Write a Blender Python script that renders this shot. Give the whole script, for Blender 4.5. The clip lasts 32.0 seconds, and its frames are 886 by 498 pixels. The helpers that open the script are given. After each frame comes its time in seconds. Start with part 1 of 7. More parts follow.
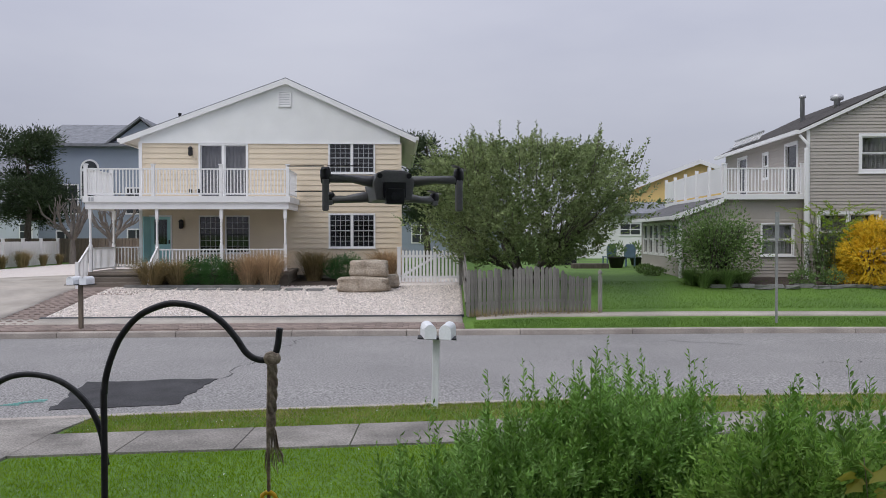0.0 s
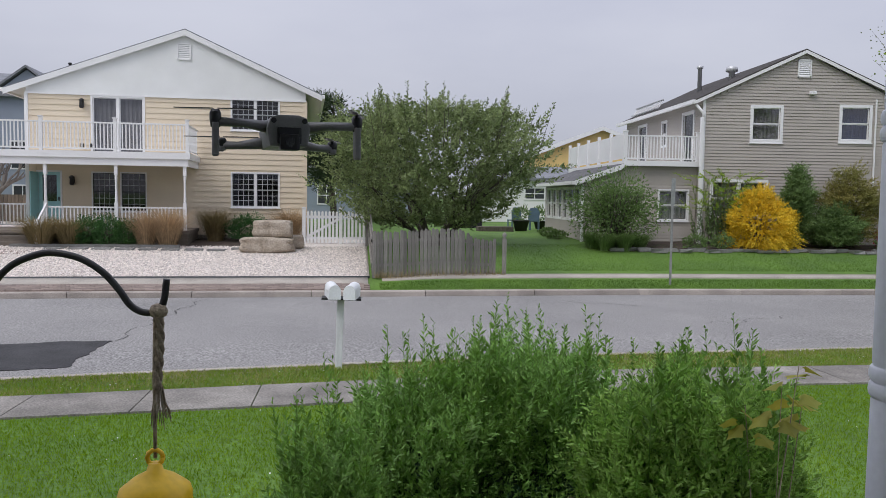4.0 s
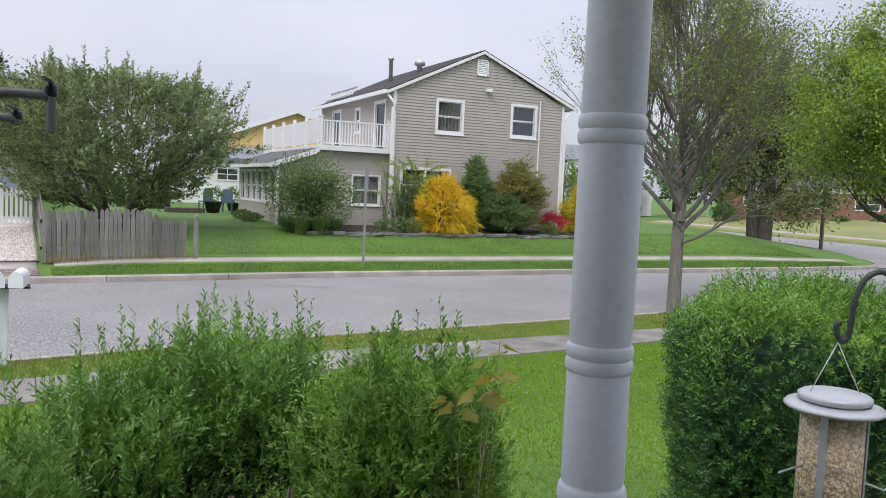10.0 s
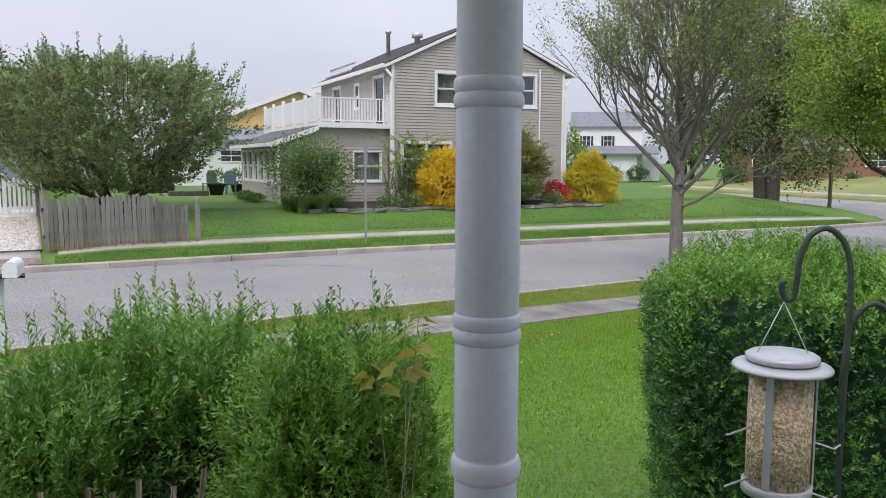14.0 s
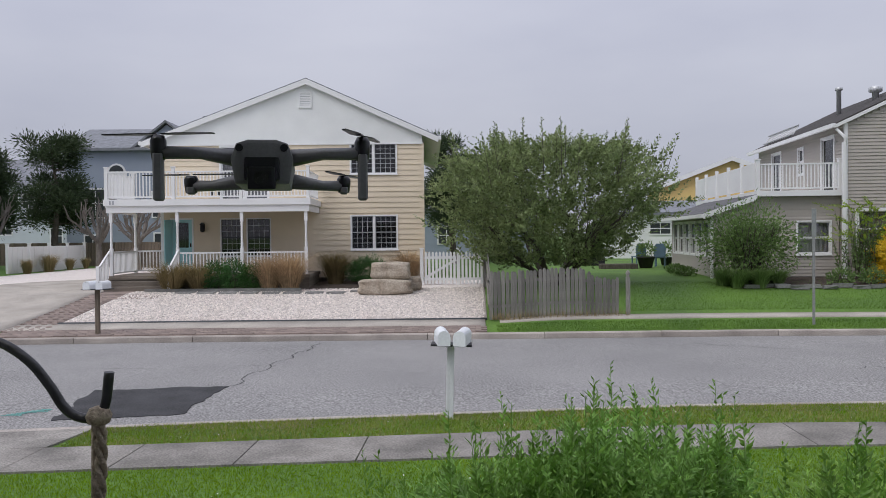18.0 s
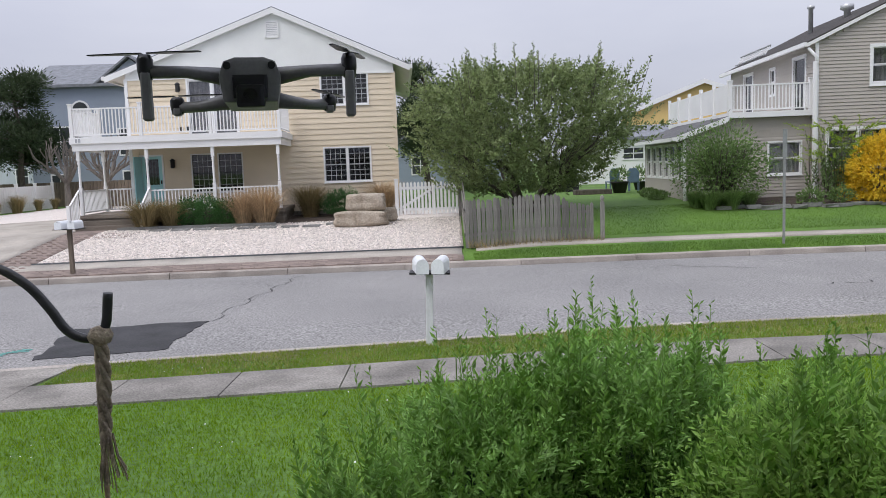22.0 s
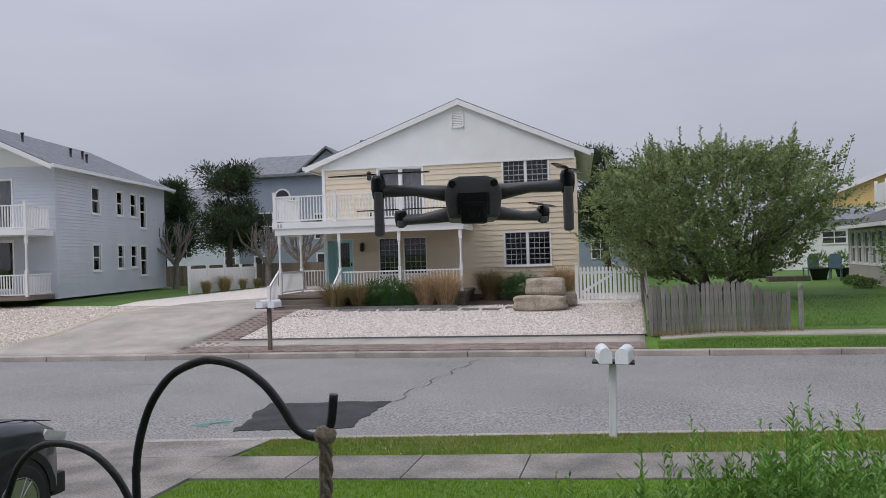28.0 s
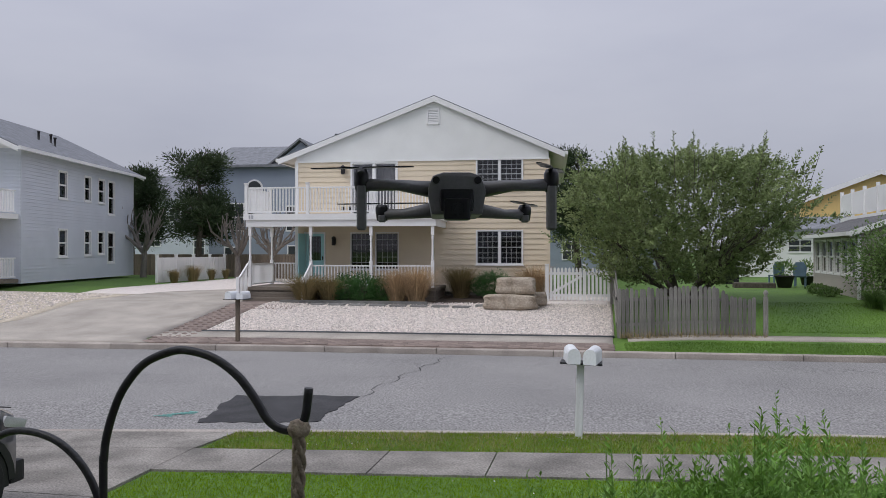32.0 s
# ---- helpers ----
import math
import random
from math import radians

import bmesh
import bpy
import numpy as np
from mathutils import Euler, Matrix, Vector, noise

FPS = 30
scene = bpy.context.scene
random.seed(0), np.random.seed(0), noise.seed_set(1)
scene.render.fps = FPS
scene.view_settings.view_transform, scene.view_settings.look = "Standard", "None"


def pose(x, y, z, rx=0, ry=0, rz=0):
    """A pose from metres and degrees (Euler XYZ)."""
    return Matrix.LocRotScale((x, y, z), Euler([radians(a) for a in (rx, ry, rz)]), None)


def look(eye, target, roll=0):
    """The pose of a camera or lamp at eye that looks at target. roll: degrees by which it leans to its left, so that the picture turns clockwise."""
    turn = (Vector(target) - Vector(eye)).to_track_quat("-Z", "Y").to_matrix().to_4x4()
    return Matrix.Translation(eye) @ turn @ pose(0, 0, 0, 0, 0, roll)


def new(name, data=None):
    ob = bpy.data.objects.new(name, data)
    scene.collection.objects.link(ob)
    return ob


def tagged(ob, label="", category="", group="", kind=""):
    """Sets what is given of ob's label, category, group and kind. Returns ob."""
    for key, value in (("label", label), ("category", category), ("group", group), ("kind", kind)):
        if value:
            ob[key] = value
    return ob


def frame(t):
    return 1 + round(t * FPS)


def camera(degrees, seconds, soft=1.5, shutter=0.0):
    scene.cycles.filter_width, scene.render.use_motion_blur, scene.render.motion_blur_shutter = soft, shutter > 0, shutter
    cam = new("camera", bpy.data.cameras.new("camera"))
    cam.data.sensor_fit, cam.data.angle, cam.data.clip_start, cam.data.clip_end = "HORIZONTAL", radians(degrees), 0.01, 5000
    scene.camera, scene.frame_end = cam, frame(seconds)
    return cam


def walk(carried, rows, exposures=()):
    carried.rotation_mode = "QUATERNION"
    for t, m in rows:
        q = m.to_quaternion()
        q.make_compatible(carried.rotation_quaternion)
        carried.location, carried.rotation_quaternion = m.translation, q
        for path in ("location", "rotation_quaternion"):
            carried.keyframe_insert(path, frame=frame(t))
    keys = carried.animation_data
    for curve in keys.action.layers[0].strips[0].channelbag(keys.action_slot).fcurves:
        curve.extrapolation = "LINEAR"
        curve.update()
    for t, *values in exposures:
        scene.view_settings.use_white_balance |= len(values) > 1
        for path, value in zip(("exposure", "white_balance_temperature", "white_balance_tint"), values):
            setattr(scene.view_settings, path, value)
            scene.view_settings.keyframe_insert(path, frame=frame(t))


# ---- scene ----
cam = camera(58.2, 32.0, soft=0.75)
PATH = [
    (0, (0.064, 1.073, 2.634), (0.054, 3.072, 2.599), -0.1),
    (0.5, (0.058, 1.062, 2.636), (0.038, 3.061, 2.588), -0.1),
    (1, (0.042, 1.06, 2.627), (0.013, 3.058, 2.531), 0.1),
    (1.5, (0.04, 1.073, 2.622), (-0.013, 3.07, 2.514), 0.1),
    (2, (0.052, 1.05, 2.622), (-0.018, 3.044, 2.491), 0.5),
    (2.5, (0.053, 1.067, 2.622), (-0.018, 3.062, 2.497), 0.6),
    (3, (0.08, 1.05, 2.624), (0.121, 3.045, 2.5), 0.8),
    (3.5, (0.086, 1.097, 2.616), (0.284, 3.084, 2.492), 1.0),
    (5.5, (0.086, 1.12, 2.587), (0.329, 3.1, 2.453), 0.6),
    (6, (0.092, 1.106, 2.589), (0.387, 3.079, 2.451), 0.5),
    (6.5, (0.079, 1.15, 2.582), (0.611, 3.073, 2.441), 0.9),
    (7, (0.088, 1.131, 2.604), (0.813, 2.99, 2.465), 1.5),
    (7.5, (0.049, 1.14, 2.608), (0.854, 2.965, 2.472), 2.0),
    (8, (0.031, 1.145, 2.612), (0.869, 2.956, 2.479), 2.2),
    (8.5, (0.032, 1.143, 2.614), (0.905, 2.937, 2.479), 2.2),
    (9, (0.033, 1.151, 2.611), (0.94, 2.928, 2.477), 2.3),
    (9.5, (0.073, 1.18, 2.598), (0.996, 2.948, 2.454), 2.3),
    (10, (0.031, 1.156, 2.611), (0.977, 2.912, 2.462), 2.5),
    (10.5, (0.033, 1.148, 2.613), (0.996, 2.895, 2.464), 2.5),
    (11, (0.054, 1.103, 2.615), (1.033, 2.841, 2.466), 2.4),
    (11.5, (0.3, 0.982, 2.613), (1.291, 2.713, 2.462), 1.4),
    (12, (0.428, 0.939, 2.615), (1.43, 2.663, 2.466), -0.8),
    (12.5, (0.387, 0.97, 2.614), (1.36, 2.711, 2.459), -0.9),
    (13, (0.321, 1.055, 2.607), (1.266, 2.809, 2.434), -0.8),
    (13.5, (0.287, 1.069, 2.607), (1.218, 2.828, 2.411), -0.2),
    (15.5, (0.215, 1.114, 2.628), (0.932, 2.961, 2.359), 1.6),
    (16, (0.093, 1.253, 2.587), (0.541, 3.18, 2.297), 0.5),
    (16.5, (0.094, 1.412, 2.585), (0.181, 3.388, 2.292), -1.4),
    (17, (0.268, 1.599, 2.621), (0.152, 3.592, 2.512), -1.3),
    (17.5, (0.331, 1.677, 2.636), (0.261, 3.676, 2.616), -0.4),
    (18, (0.274, 1.693, 2.631), (0.19, 3.691, 2.599), -0.6),
    (18.5, (0.226, 1.736, 2.614), (0.146, 3.733, 2.546), -0.7),
    (19, (0.228, 1.715, 2.604), (0.156, 3.711, 2.498), -1.0),
    (19.5, (0.237, 1.692, 2.594), (0.174, 3.688, 2.483), -1.6),
    (20, (0.243, 1.666, 2.594), (0.186, 3.66, 2.451), -2.2),
    (20.5, (0.248, 1.659, 2.587), (0.194, 3.651, 2.417), -2.6),
    (21, (0.248, 1.662, 2.588), (0.202, 3.652, 2.392), -2.7),
    (21.5, (0.248, 1.657, 2.599), (0.214, 3.645, 2.39), -2.3),
    (22, (0.25, 1.657, 2.604), (0.225, 3.646, 2.397), -2.1),
    (22.5, (0.26, 1.644, 2.609), (0.251, 3.634, 2.407), -1.6),
    (23, (0.278, 1.647, 2.623), (0.281, 3.642, 2.483), -1.1),
    (23.5, (0.34, 1.793, 2.61), (0.473, 3.788, 2.571), -0.9),
    (24, (0.35, 1.663, 2.631), (0.562, 3.652, 2.615), -1.2),
    (24.5, (0.347, 1.781, 2.6), (0.567, 3.769, 2.591), -1.3),
    (26.5, (0.35, 1.669, 2.662), (0.671, 3.643, 2.64), -2.0),
    (27, (0.315, 1.58, 2.672), (0.378, 3.579, 2.671), -2.1),
    (27.5, (0.213, 1.64, 2.658), (-0.127, 3.611, 2.676), -2.0),
    (28, (0.19, 1.637, 2.656), (-0.268, 3.584, 2.671), -1.8),
    (28.5, (0.187, 1.635, 2.657), (-0.261, 3.584, 2.663), -1.5),
    (29, (0.194, 1.615, 2.654), (-0.255, 3.564, 2.63), -1.3),
    (29.5, (0.191, 1.626, 2.649), (-0.25, 3.575, 2.57), -1.2),
    (30, (0.183, 1.634, 2.654), (-0.25, 3.585, 2.58), -0.8),
    (30.5, (0.187, 1.614, 2.662), (-0.237, 3.569, 2.635), -0.5),
    (31, (0.16, 1.665, 2.651), (-0.253, 3.622, 2.649), -0.1),
    (31.5, (0.169, 1.644, 2.653), (-0.23, 3.604, 2.656), -0.1),
    (32, (0.172, 1.64, 2.655), (-0.216, 3.602, 2.661), -0.0),
]
walk(cam, [(t, look(eye, target, roll)) for t, eye, target, roll in PATH],
     exposures=[(0, -0.10), (1, 0.02), (2, 0.05), (3.5, 0.0), (6, 0.16), (7, 0.33), (9, 0.40), (13.5, 0.38), (16, 0.49), (16.6, 0.40), (17.2, 0.20), (18, -0.10), (19, 0.10), (20, 0.13), (21, 0.22), (23, 0.12), (24, -0.24), (26.5, -0.26), (27.5, -0.22), (28.5, -0.18), (29.2, -0.12), (30, -0.06), (30.4, -0.08), (31, -0.24), (32, -0.22)])

# ---- light ----
world = bpy.data.worlds.new("overcast_sky")
scene.world = world
world.use_nodes = True
wn, wl = world.node_tree.nodes, world.node_tree.links
wn.clear()
w_out = wn.new("ShaderNodeOutputWorld")
w_bg = wn.new("ShaderNodeBackground")
w_sky = wn.new("ShaderNodeTexSky")
w_sky.sky_type = 'NISHITA'
w_sky.sun_disc = False
w_sky.sun_elevation = radians(53)
w_sky.sun_rotation = radians(230)
w_scale = wn.new("ShaderNodeVectorMath")
w_scale.operation = 'SCALE'
w_scale.inputs["Scale"].default_value = 0.10
w_co = wn.new("ShaderNodeTexCoord")
w_map = wn.new("ShaderNodeMapping")
w_map.inputs["Scale"].default_value = (1.0, 1.0, 3.2)
w_noise = wn.new("ShaderNodeTexNoise")
w_noise.inputs["Scale"].default_value = 1.7
w_noise.inputs["Detail"].default_value = 5.0
w_noise.inputs["Roughness"].default_value = 0.5
w_ramp = wn.new("ShaderNodeValToRGB")
w_ramp.color_ramp.elements[0].position = 0.3
w_ramp.color_ramp.elements[0].color = (0.47, 0.485, 0.60, 1)
w_ramp.color_ramp.elements[1].position = 0.72
w_ramp.color_ramp.elements[1].color = (0.62, 0.63, 0.725, 1)
w_mix = wn.new("ShaderNodeMix")
w_mix.data_type = 'RGBA'
w_mix.inputs["Factor"].default_value = 0.9
wl.new(w_co.outputs["Generated"], w_map.inputs["Vector"])
wl.new(w_map.outputs["Vector"], w_noise.inputs["Vector"])
wl.new(w_noise.outputs["Fac"], w_ramp.inputs["Fac"])
wl.new(w_sky.outputs["Color"], w_scale.inputs[0])
wl.new(w_scale.outputs["Vector"], w_mix.inputs["A"])
wl.new(w_ramp.outputs["Color"], w_mix.inputs["B"])
wl.new(w_mix.outputs["Result"], w_bg.inputs["Color"])
w_sep = wn.new("ShaderNodeSeparateXYZ")
wl.new(w_co.outputs["Generated"], w_sep.inputs["Vector"])
w_rise = wn.new("ShaderNodeMapRange")
w_rise.inputs["From Min"].default_value = 0.0
w_rise.inputs["From Max"].default_value = 1.0
w_rise.inputs["To Min"].default_value = 0.80
w_rise.inputs["To Max"].default_value = 2.0
wl.new(w_sep.outputs["Z"], w_rise.inputs["Value"])
wl.new(w_rise.outputs["Result"], w_bg.inputs["Strength"])
wl.new(w_bg.outputs["Background"], w_out.inputs["Surface"])

sun_data = bpy.data.lights.new("sun", 'SUN')
sun_data.energy = 1.5
sun_data.angle = radians(30)
sun_data.color = (1.0, 0.97, 0.93)
sun = new("sun", sun_data)
sun.matrix_world = look((-36, -30, 62), (0, 0, 0))


# ---- materials ----
def mat(name, color, rough=0.6, var=0.15, scale=6.0, fine=60.0, bump=0.15, color2=None, metal=0.0, spec=0.4,
        obj_var=0.0, stretch=None, island=False, coat=0.0, trans=0.0):
    """A surface with variation at two scales, relief, and an optional second colour."""
    m = bpy.data.materials.new(name)
    m.use_nodes = True
    n, l = m.node_tree.nodes, m.node_tree.links
    b = n["Principled BSDF"]
    b.inputs["Roughness"].default_value = rough
    b.inputs["Metallic"].default_value = metal
    b.inputs["Specular IOR Level"].default_value = spec
    b.inputs["Coat Weight"].default_value = coat
    co = n.new("ShaderNodeTexCoord")
    mp = n.new("ShaderNodeMapping")
    if stretch:
        mp.inputs["Scale"].default_value = stretch
    l.new(co.outputs["Object"], mp.inputs["Vector"])
    big = n.new("ShaderNodeTexNoise")
    big.inputs["Scale"].default_value = scale
    big.inputs["Detail"].default_value = 4.0
    small = n.new("ShaderNodeTexNoise")
    small.inputs["Scale"].default_value = fine
    small.inputs["Detail"].default_value = 3.0
    l.new(mp.outputs["Vector"], big.inputs["Vector"])
    l.new(mp.outputs["Vector"], small.inputs["Vector"])
    ramp = n.new("ShaderNodeValToRGB")
    ramp.color_ramp.elements[0].position = 0.32
    ramp.color_ramp.elements[1].position = 0.68
    c2 = color2 or tuple(min(1.0, c * (1 + var)) for c in color)
    c1 = color if color2 else tuple(c * (1 - var) for c in color)
    ramp.color_ramp.elements[0].color = (*c1, 1)
    ramp.color_ramp.elements[1].color = (*c2, 1)
    l.new(big.outputs["Fac"], ramp.inputs["Fac"])
    hsv = n.new("ShaderNodeHueSaturation")
    l.new(ramp.outputs["Color"], hsv.inputs["Color"])
    rng = n.new("ShaderNodeMapRange")
    rng.inputs["From Min"].default_value = 0.3
    rng.inputs["From Max"].default_value = 0.7
    rng.inputs["To Min"].default_value = 1 - var
    rng.inputs["To Max"].default_value = 1 + var
    l.new(small.outputs["Fac"], rng.inputs["Value"])
    src = rng.outputs["Result"]
    if obj_var or island:
        info = n.new("ShaderNodeNewGeometry") if island else n.new("ShaderNodeObjectInfo")
        r2 = n.new("ShaderNodeMapRange")
        amount = obj_var or 0.3
        r2.inputs["To Min"].default_value = 1 - amount
        r2.inputs["To Max"].default_value = 1 + amount
        l.new(info.outputs["Random Per Island" if island else "Random"], r2.inputs["Value"])
        mul = n.new("ShaderNodeMath")
        mul.operation = 'MULTIPLY'
        l.new(src, mul.inputs[0])
        l.new(r2.outputs["Result"], mul.inputs[1])
        src = mul.outputs["Value"]
    l.new(src, hsv.inputs["Value"])
    l.new(hsv.outputs["Color"], b.inputs["Base Color"])
    if bump:
        bp = n.new("ShaderNodeBump")
        bp.inputs["Strength"].default_value = bump
        bp.inputs["Distance"].default_value = 0.02
        l.new(small.outputs["Fac"], bp.inputs["Height"])
        l.new(bp.outputs["Normal"], b.inputs["Normal"])
    if trans:
        tr = n.new("ShaderNodeBsdfTranslucent")
        mx = n.new("ShaderNodeMixShader")
        mx.inputs["Fac"].default_value = trans
        l.new(hsv.outputs["Color"], tr.inputs["Color"])
        l.new(b.outputs["BSDF"], mx.inputs[1])
        l.new(tr.outputs["BSDF"], mx.inputs[2])
        l.new(mx.outputs["Shader"], n["Material Output"].inputs["Surface"])
    return m


def glass_mat(name, tint=0.5, gloss=0.12, rim=True):
    m = bpy.data.materials.new(name)
    m.use_nodes = True
    n, l = m.node_tree.nodes, m.node_tree.links
    n.remove(n["Principled BSDF"])
    tr = n.new("ShaderNodeBsdfTransparent")
    tr.inputs["Color"].default_value = (tint, tint, tint * 1.03, 1)
    gl = n.new("ShaderNodeBsdfGlossy")
    gl.inputs["Roughness"].default_value = 0.03
    fr = n.new("ShaderNodeFresnel")
    fr.inputs["IOR"].default_value = 1.5
    ad = n.new("ShaderNodeMath")
    ad.operation = 'ADD'
    ad.inputs[1].default_value = gloss
    mx = n.new("ShaderNodeMixShader")
    ad.inputs[0].default_value = 0.0
    if rim:
        l.new(fr.outputs["Fac"], ad.inputs[0])
    l.new(ad.outputs["Value"], mx.inputs["Fac"])
    l.new(tr.outputs["BSDF"], mx.inputs[1])
    l.new(gl.outputs["BSDF"], mx.inputs[2])
    l.new(mx.outputs["Shader"], n["Material Output"].inputs["Surface"])
    return m


M = {}
M["asphalt"] = mat("asphalt", (0.24, 0.235, 0.23), 0.9, 0.55, 0.35, 30, 0.9, color2=(0.295, 0.287, 0.28))
M["asphalt_new"] = mat("asphalt_new", (0.045, 0.045, 0.048), 0.85, 0.28, 2.0, 34, 0.5)
M["concrete"] = mat("concrete", (0.225, 0.21, 0.19), 0.9, 0.32, 1.6, 38, 0.4, obj_var=0.12)
M["concrete_old"] = mat("concrete_old", (0.40, 0.365, 0.32), 0.9, 0.18, 0.9, 40, 0.2, obj_var=0.08)
M["curb"] = mat("curb", (0.37, 0.33, 0.295), 0.9, 0.22, 1.2, 40, 0.3, obj_var=0.14)
M["paver"] = mat("paver", (0.24, 0.19, 0.165), 0.9, 0.15, 3.0, 60, 0.25, obj_var=0.22)
M["grass"] = mat("grass", (0.15, 0.25, 0.02), 0.9, 0.22, 0.8, 35, 0.6, color2=(0.17, 0.27, 0.03), spec=0.15)
M["grass_far"] = mat("grass_far", (0.08, 0.155, 0.03), 0.85, 0.25, 0.6, 18, 0.8, color2=(0.11, 0.21, 0.03))
M["grass_dry"] = mat("grass_dry", (0.20, 0.25, 0.06), 0.85, 0.3, 1.6, 30, 0.8, color2=(0.36, 0.33, 0.12))
M["blade"] = mat("blade", (0.145, 0.262, 0.009), 0.8, 0.14, 0.9, 9, 0.0, color2=(0.215, 0.34, 0.02), obj_var=0.12, spec=0.10, island=True, trans=0.3)
M["blade_far"] = mat("blade_far", (0.085, 0.175, 0.018), 0.75, 0.2, 0.6, 9, 0.0, color2=(0.13, 0.235, 0.03), obj_var=0.2, island=True, trans=0.3)
M["gravel"] = mat("gravel", (0.66, 0.59, 0.54), 0.9, 0.22, 9.0, 28, 1.0, color2=(0.74, 0.69, 0.65))
M["gravel_tan"] = mat("gravel_tan", (0.50, 0.43, 0.33), 0.9, 0.25, 7.0, 24, 1.0, color2=(0.60, 0.54, 0.44))
M["stone_bit"] = mat("stone_bit", (0.66, 0.60, 0.55), 0.9, 0.15, 9.0, 40, 0.3, island=True)
M["soil"] = mat("soil", (0.06, 0.045, 0.035), 0.95, 0.3, 3.0, 30, 0.8)
M["siding_cream"] = mat("siding_cream", (0.70, 0.60, 0.455), 0.6, 0.035, 1.2, 30, 0.05, obj_var=0.025)
M["siding_taupe"] = mat("siding_taupe", (0.42, 0.385, 0.345), 0.55, 0.04, 1.0, 30, 0.05, obj_var=0.02)
M["siding_blue"] = mat("siding_blue", (0.56, 0.59, 0.65), 0.55, 0.04, 1.0, 30, 0.05, obj_var=0.02)
M["siding_slate"] = mat("siding_slate", (0.30, 0.345, 0.42), 0.6, 0.05, 0.7, 20, 0.05)
M["siding_yellow"] = mat("siding_yellow", (0.76, 0.55, 0.22), 0.6, 0.05, 0.7, 20, 0.05)
M["white"] = mat("white", (0.80, 0.80, 0.80), 0.45, 0.03, 1.0, 30, 0.03)
M["stucco"] = mat("stucco", (0.78, 0.79, 0.78), 0.8, 0.04, 1.0, 60, 0.1)
M["post_paint"] = mat("post_paint", (0.80, 0.81, 0.88), 0.4, 0.04, 2.0, 60, 0.04)
M["shingle"] = mat("shingle", (0.12, 0.12, 0.125), 0.9, 0.25, 3.0, 40, 0.4)
M["shingle_grey"] = mat("shingle_grey", (0.21, 0.22, 0.24), 0.9, 0.2, 3.0, 40, 0.4)
M["shingle_dark"] = mat("shingle_dark", (0.05, 0.045, 0.042), 0.9, 0.2, 3.0, 40, 0.4)
M["glass"] = glass_mat("glass", 0.62, 0.07)
M["glass_dark"] = glass_mat("glass_dark", 0.30, 0.03)
M["curtain"] = mat("curtain", (0.72, 0.73, 0.75), 0.9, 0.12, 4.0, 30, 0.1, stretch=(6, 1, 0.5))
M["curtain_blue"] = mat("curtain_blue", (0.10, 0.14, 0.30), 0.9, 0.2, 4.0, 30, 0.1, stretch=(6, 1, 0.5))
M["room_shade"] = mat("room_shade", (0.05, 0.05, 0.055), 0.9, 0.2, 2.0, 10, 0.0)
M["teal"] = mat("teal", (0.36, 0.66, 0.68), 0.45, 0.04, 2.0, 30, 0.03)
M["shutter"] = mat("shutter", (0.04, 0.045, 0.05), 0.5, 0.1, 2.0, 30, 0.03)
M["deck_wood"] = mat("deck_wood", (0.20, 0.17, 0.14), 0.8, 0.2, 2.0, 30, 0.2, stretch=(0.3, 6, 6), obj_var=0.15)
M["fence_grey"] = mat("fence_grey", (0.20, 0.19, 0.175), 0.9, 0.22, 4.0, 40, 0.3, stretch=(8, 8, 0.8), obj_var=0.3)
M["fence_brown"] = mat("fence_brown", (0.16, 0.13, 0.10), 0.9, 0.2, 4.0, 40, 0.3, stretch=(8, 8, 0.8), obj_var=0.2)
M["rock"] = mat("rock", (0.30, 0.25, 0.19), 0.95, 0.2, 2.2, 18, 0.9, color2=(0.46, 0.40, 0.33))
M["slate"] = mat("slate", (0.20, 0.20, 0.19), 0.9, 0.2, 3.0, 30, 0.4, obj_var=0.2)
M["bark"] = mat("bark", (0.10, 0.085, 0.07), 0.95, 0.3, 5.0, 40, 0.9, stretch=(3, 3, 0.6))
M["bark_grey"] = mat("bark_grey", (0.20, 0.18, 0.16), 0.95, 0.25, 5.0, 40, 0.9, stretch=(3, 3, 0.6))
M["leaf_cherry"] = mat("leaf_cherry", (0.165, 0.225, 0.085), 0.5, 0.2, 0.9, 6, 0.0, color2=(0.285, 0.345, 0.15), obj_var=0.4, island=True, trans=0.4)
M["leaf_spring"] = mat("leaf_spring", (0.25, 0.37, 0.045), 0.6, 0.2, 0.6, 6, 0.0, color2=(0.36, 0.48, 0.08), island=True, trans=0.45)
M["leaf_olive"] = mat("leaf_olive", (0.150, 0.188, 0.053), 0.6, 0.2, 0.6, 6, 0.0, color2=(0.225, 0.255, 0.090), island=True, trans=0.35)
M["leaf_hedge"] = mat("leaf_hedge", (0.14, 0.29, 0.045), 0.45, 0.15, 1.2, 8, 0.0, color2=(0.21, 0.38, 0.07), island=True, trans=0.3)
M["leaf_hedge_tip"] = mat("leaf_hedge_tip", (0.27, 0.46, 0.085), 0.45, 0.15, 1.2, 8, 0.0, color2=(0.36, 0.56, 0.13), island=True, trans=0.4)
# near-black green that stands for shade inside and low on the bushes
M["leaf_hedge_shade"] = mat("leaf_hedge_shade", (0.022, 0.062, 0.03), 0.5, 0.15, 1.2, 8, 0.0, color2=(0.04, 0.095, 0.045), island=True, trans=0.15)
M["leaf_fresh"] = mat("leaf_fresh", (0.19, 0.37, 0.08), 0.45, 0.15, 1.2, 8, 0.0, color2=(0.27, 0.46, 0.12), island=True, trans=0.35)
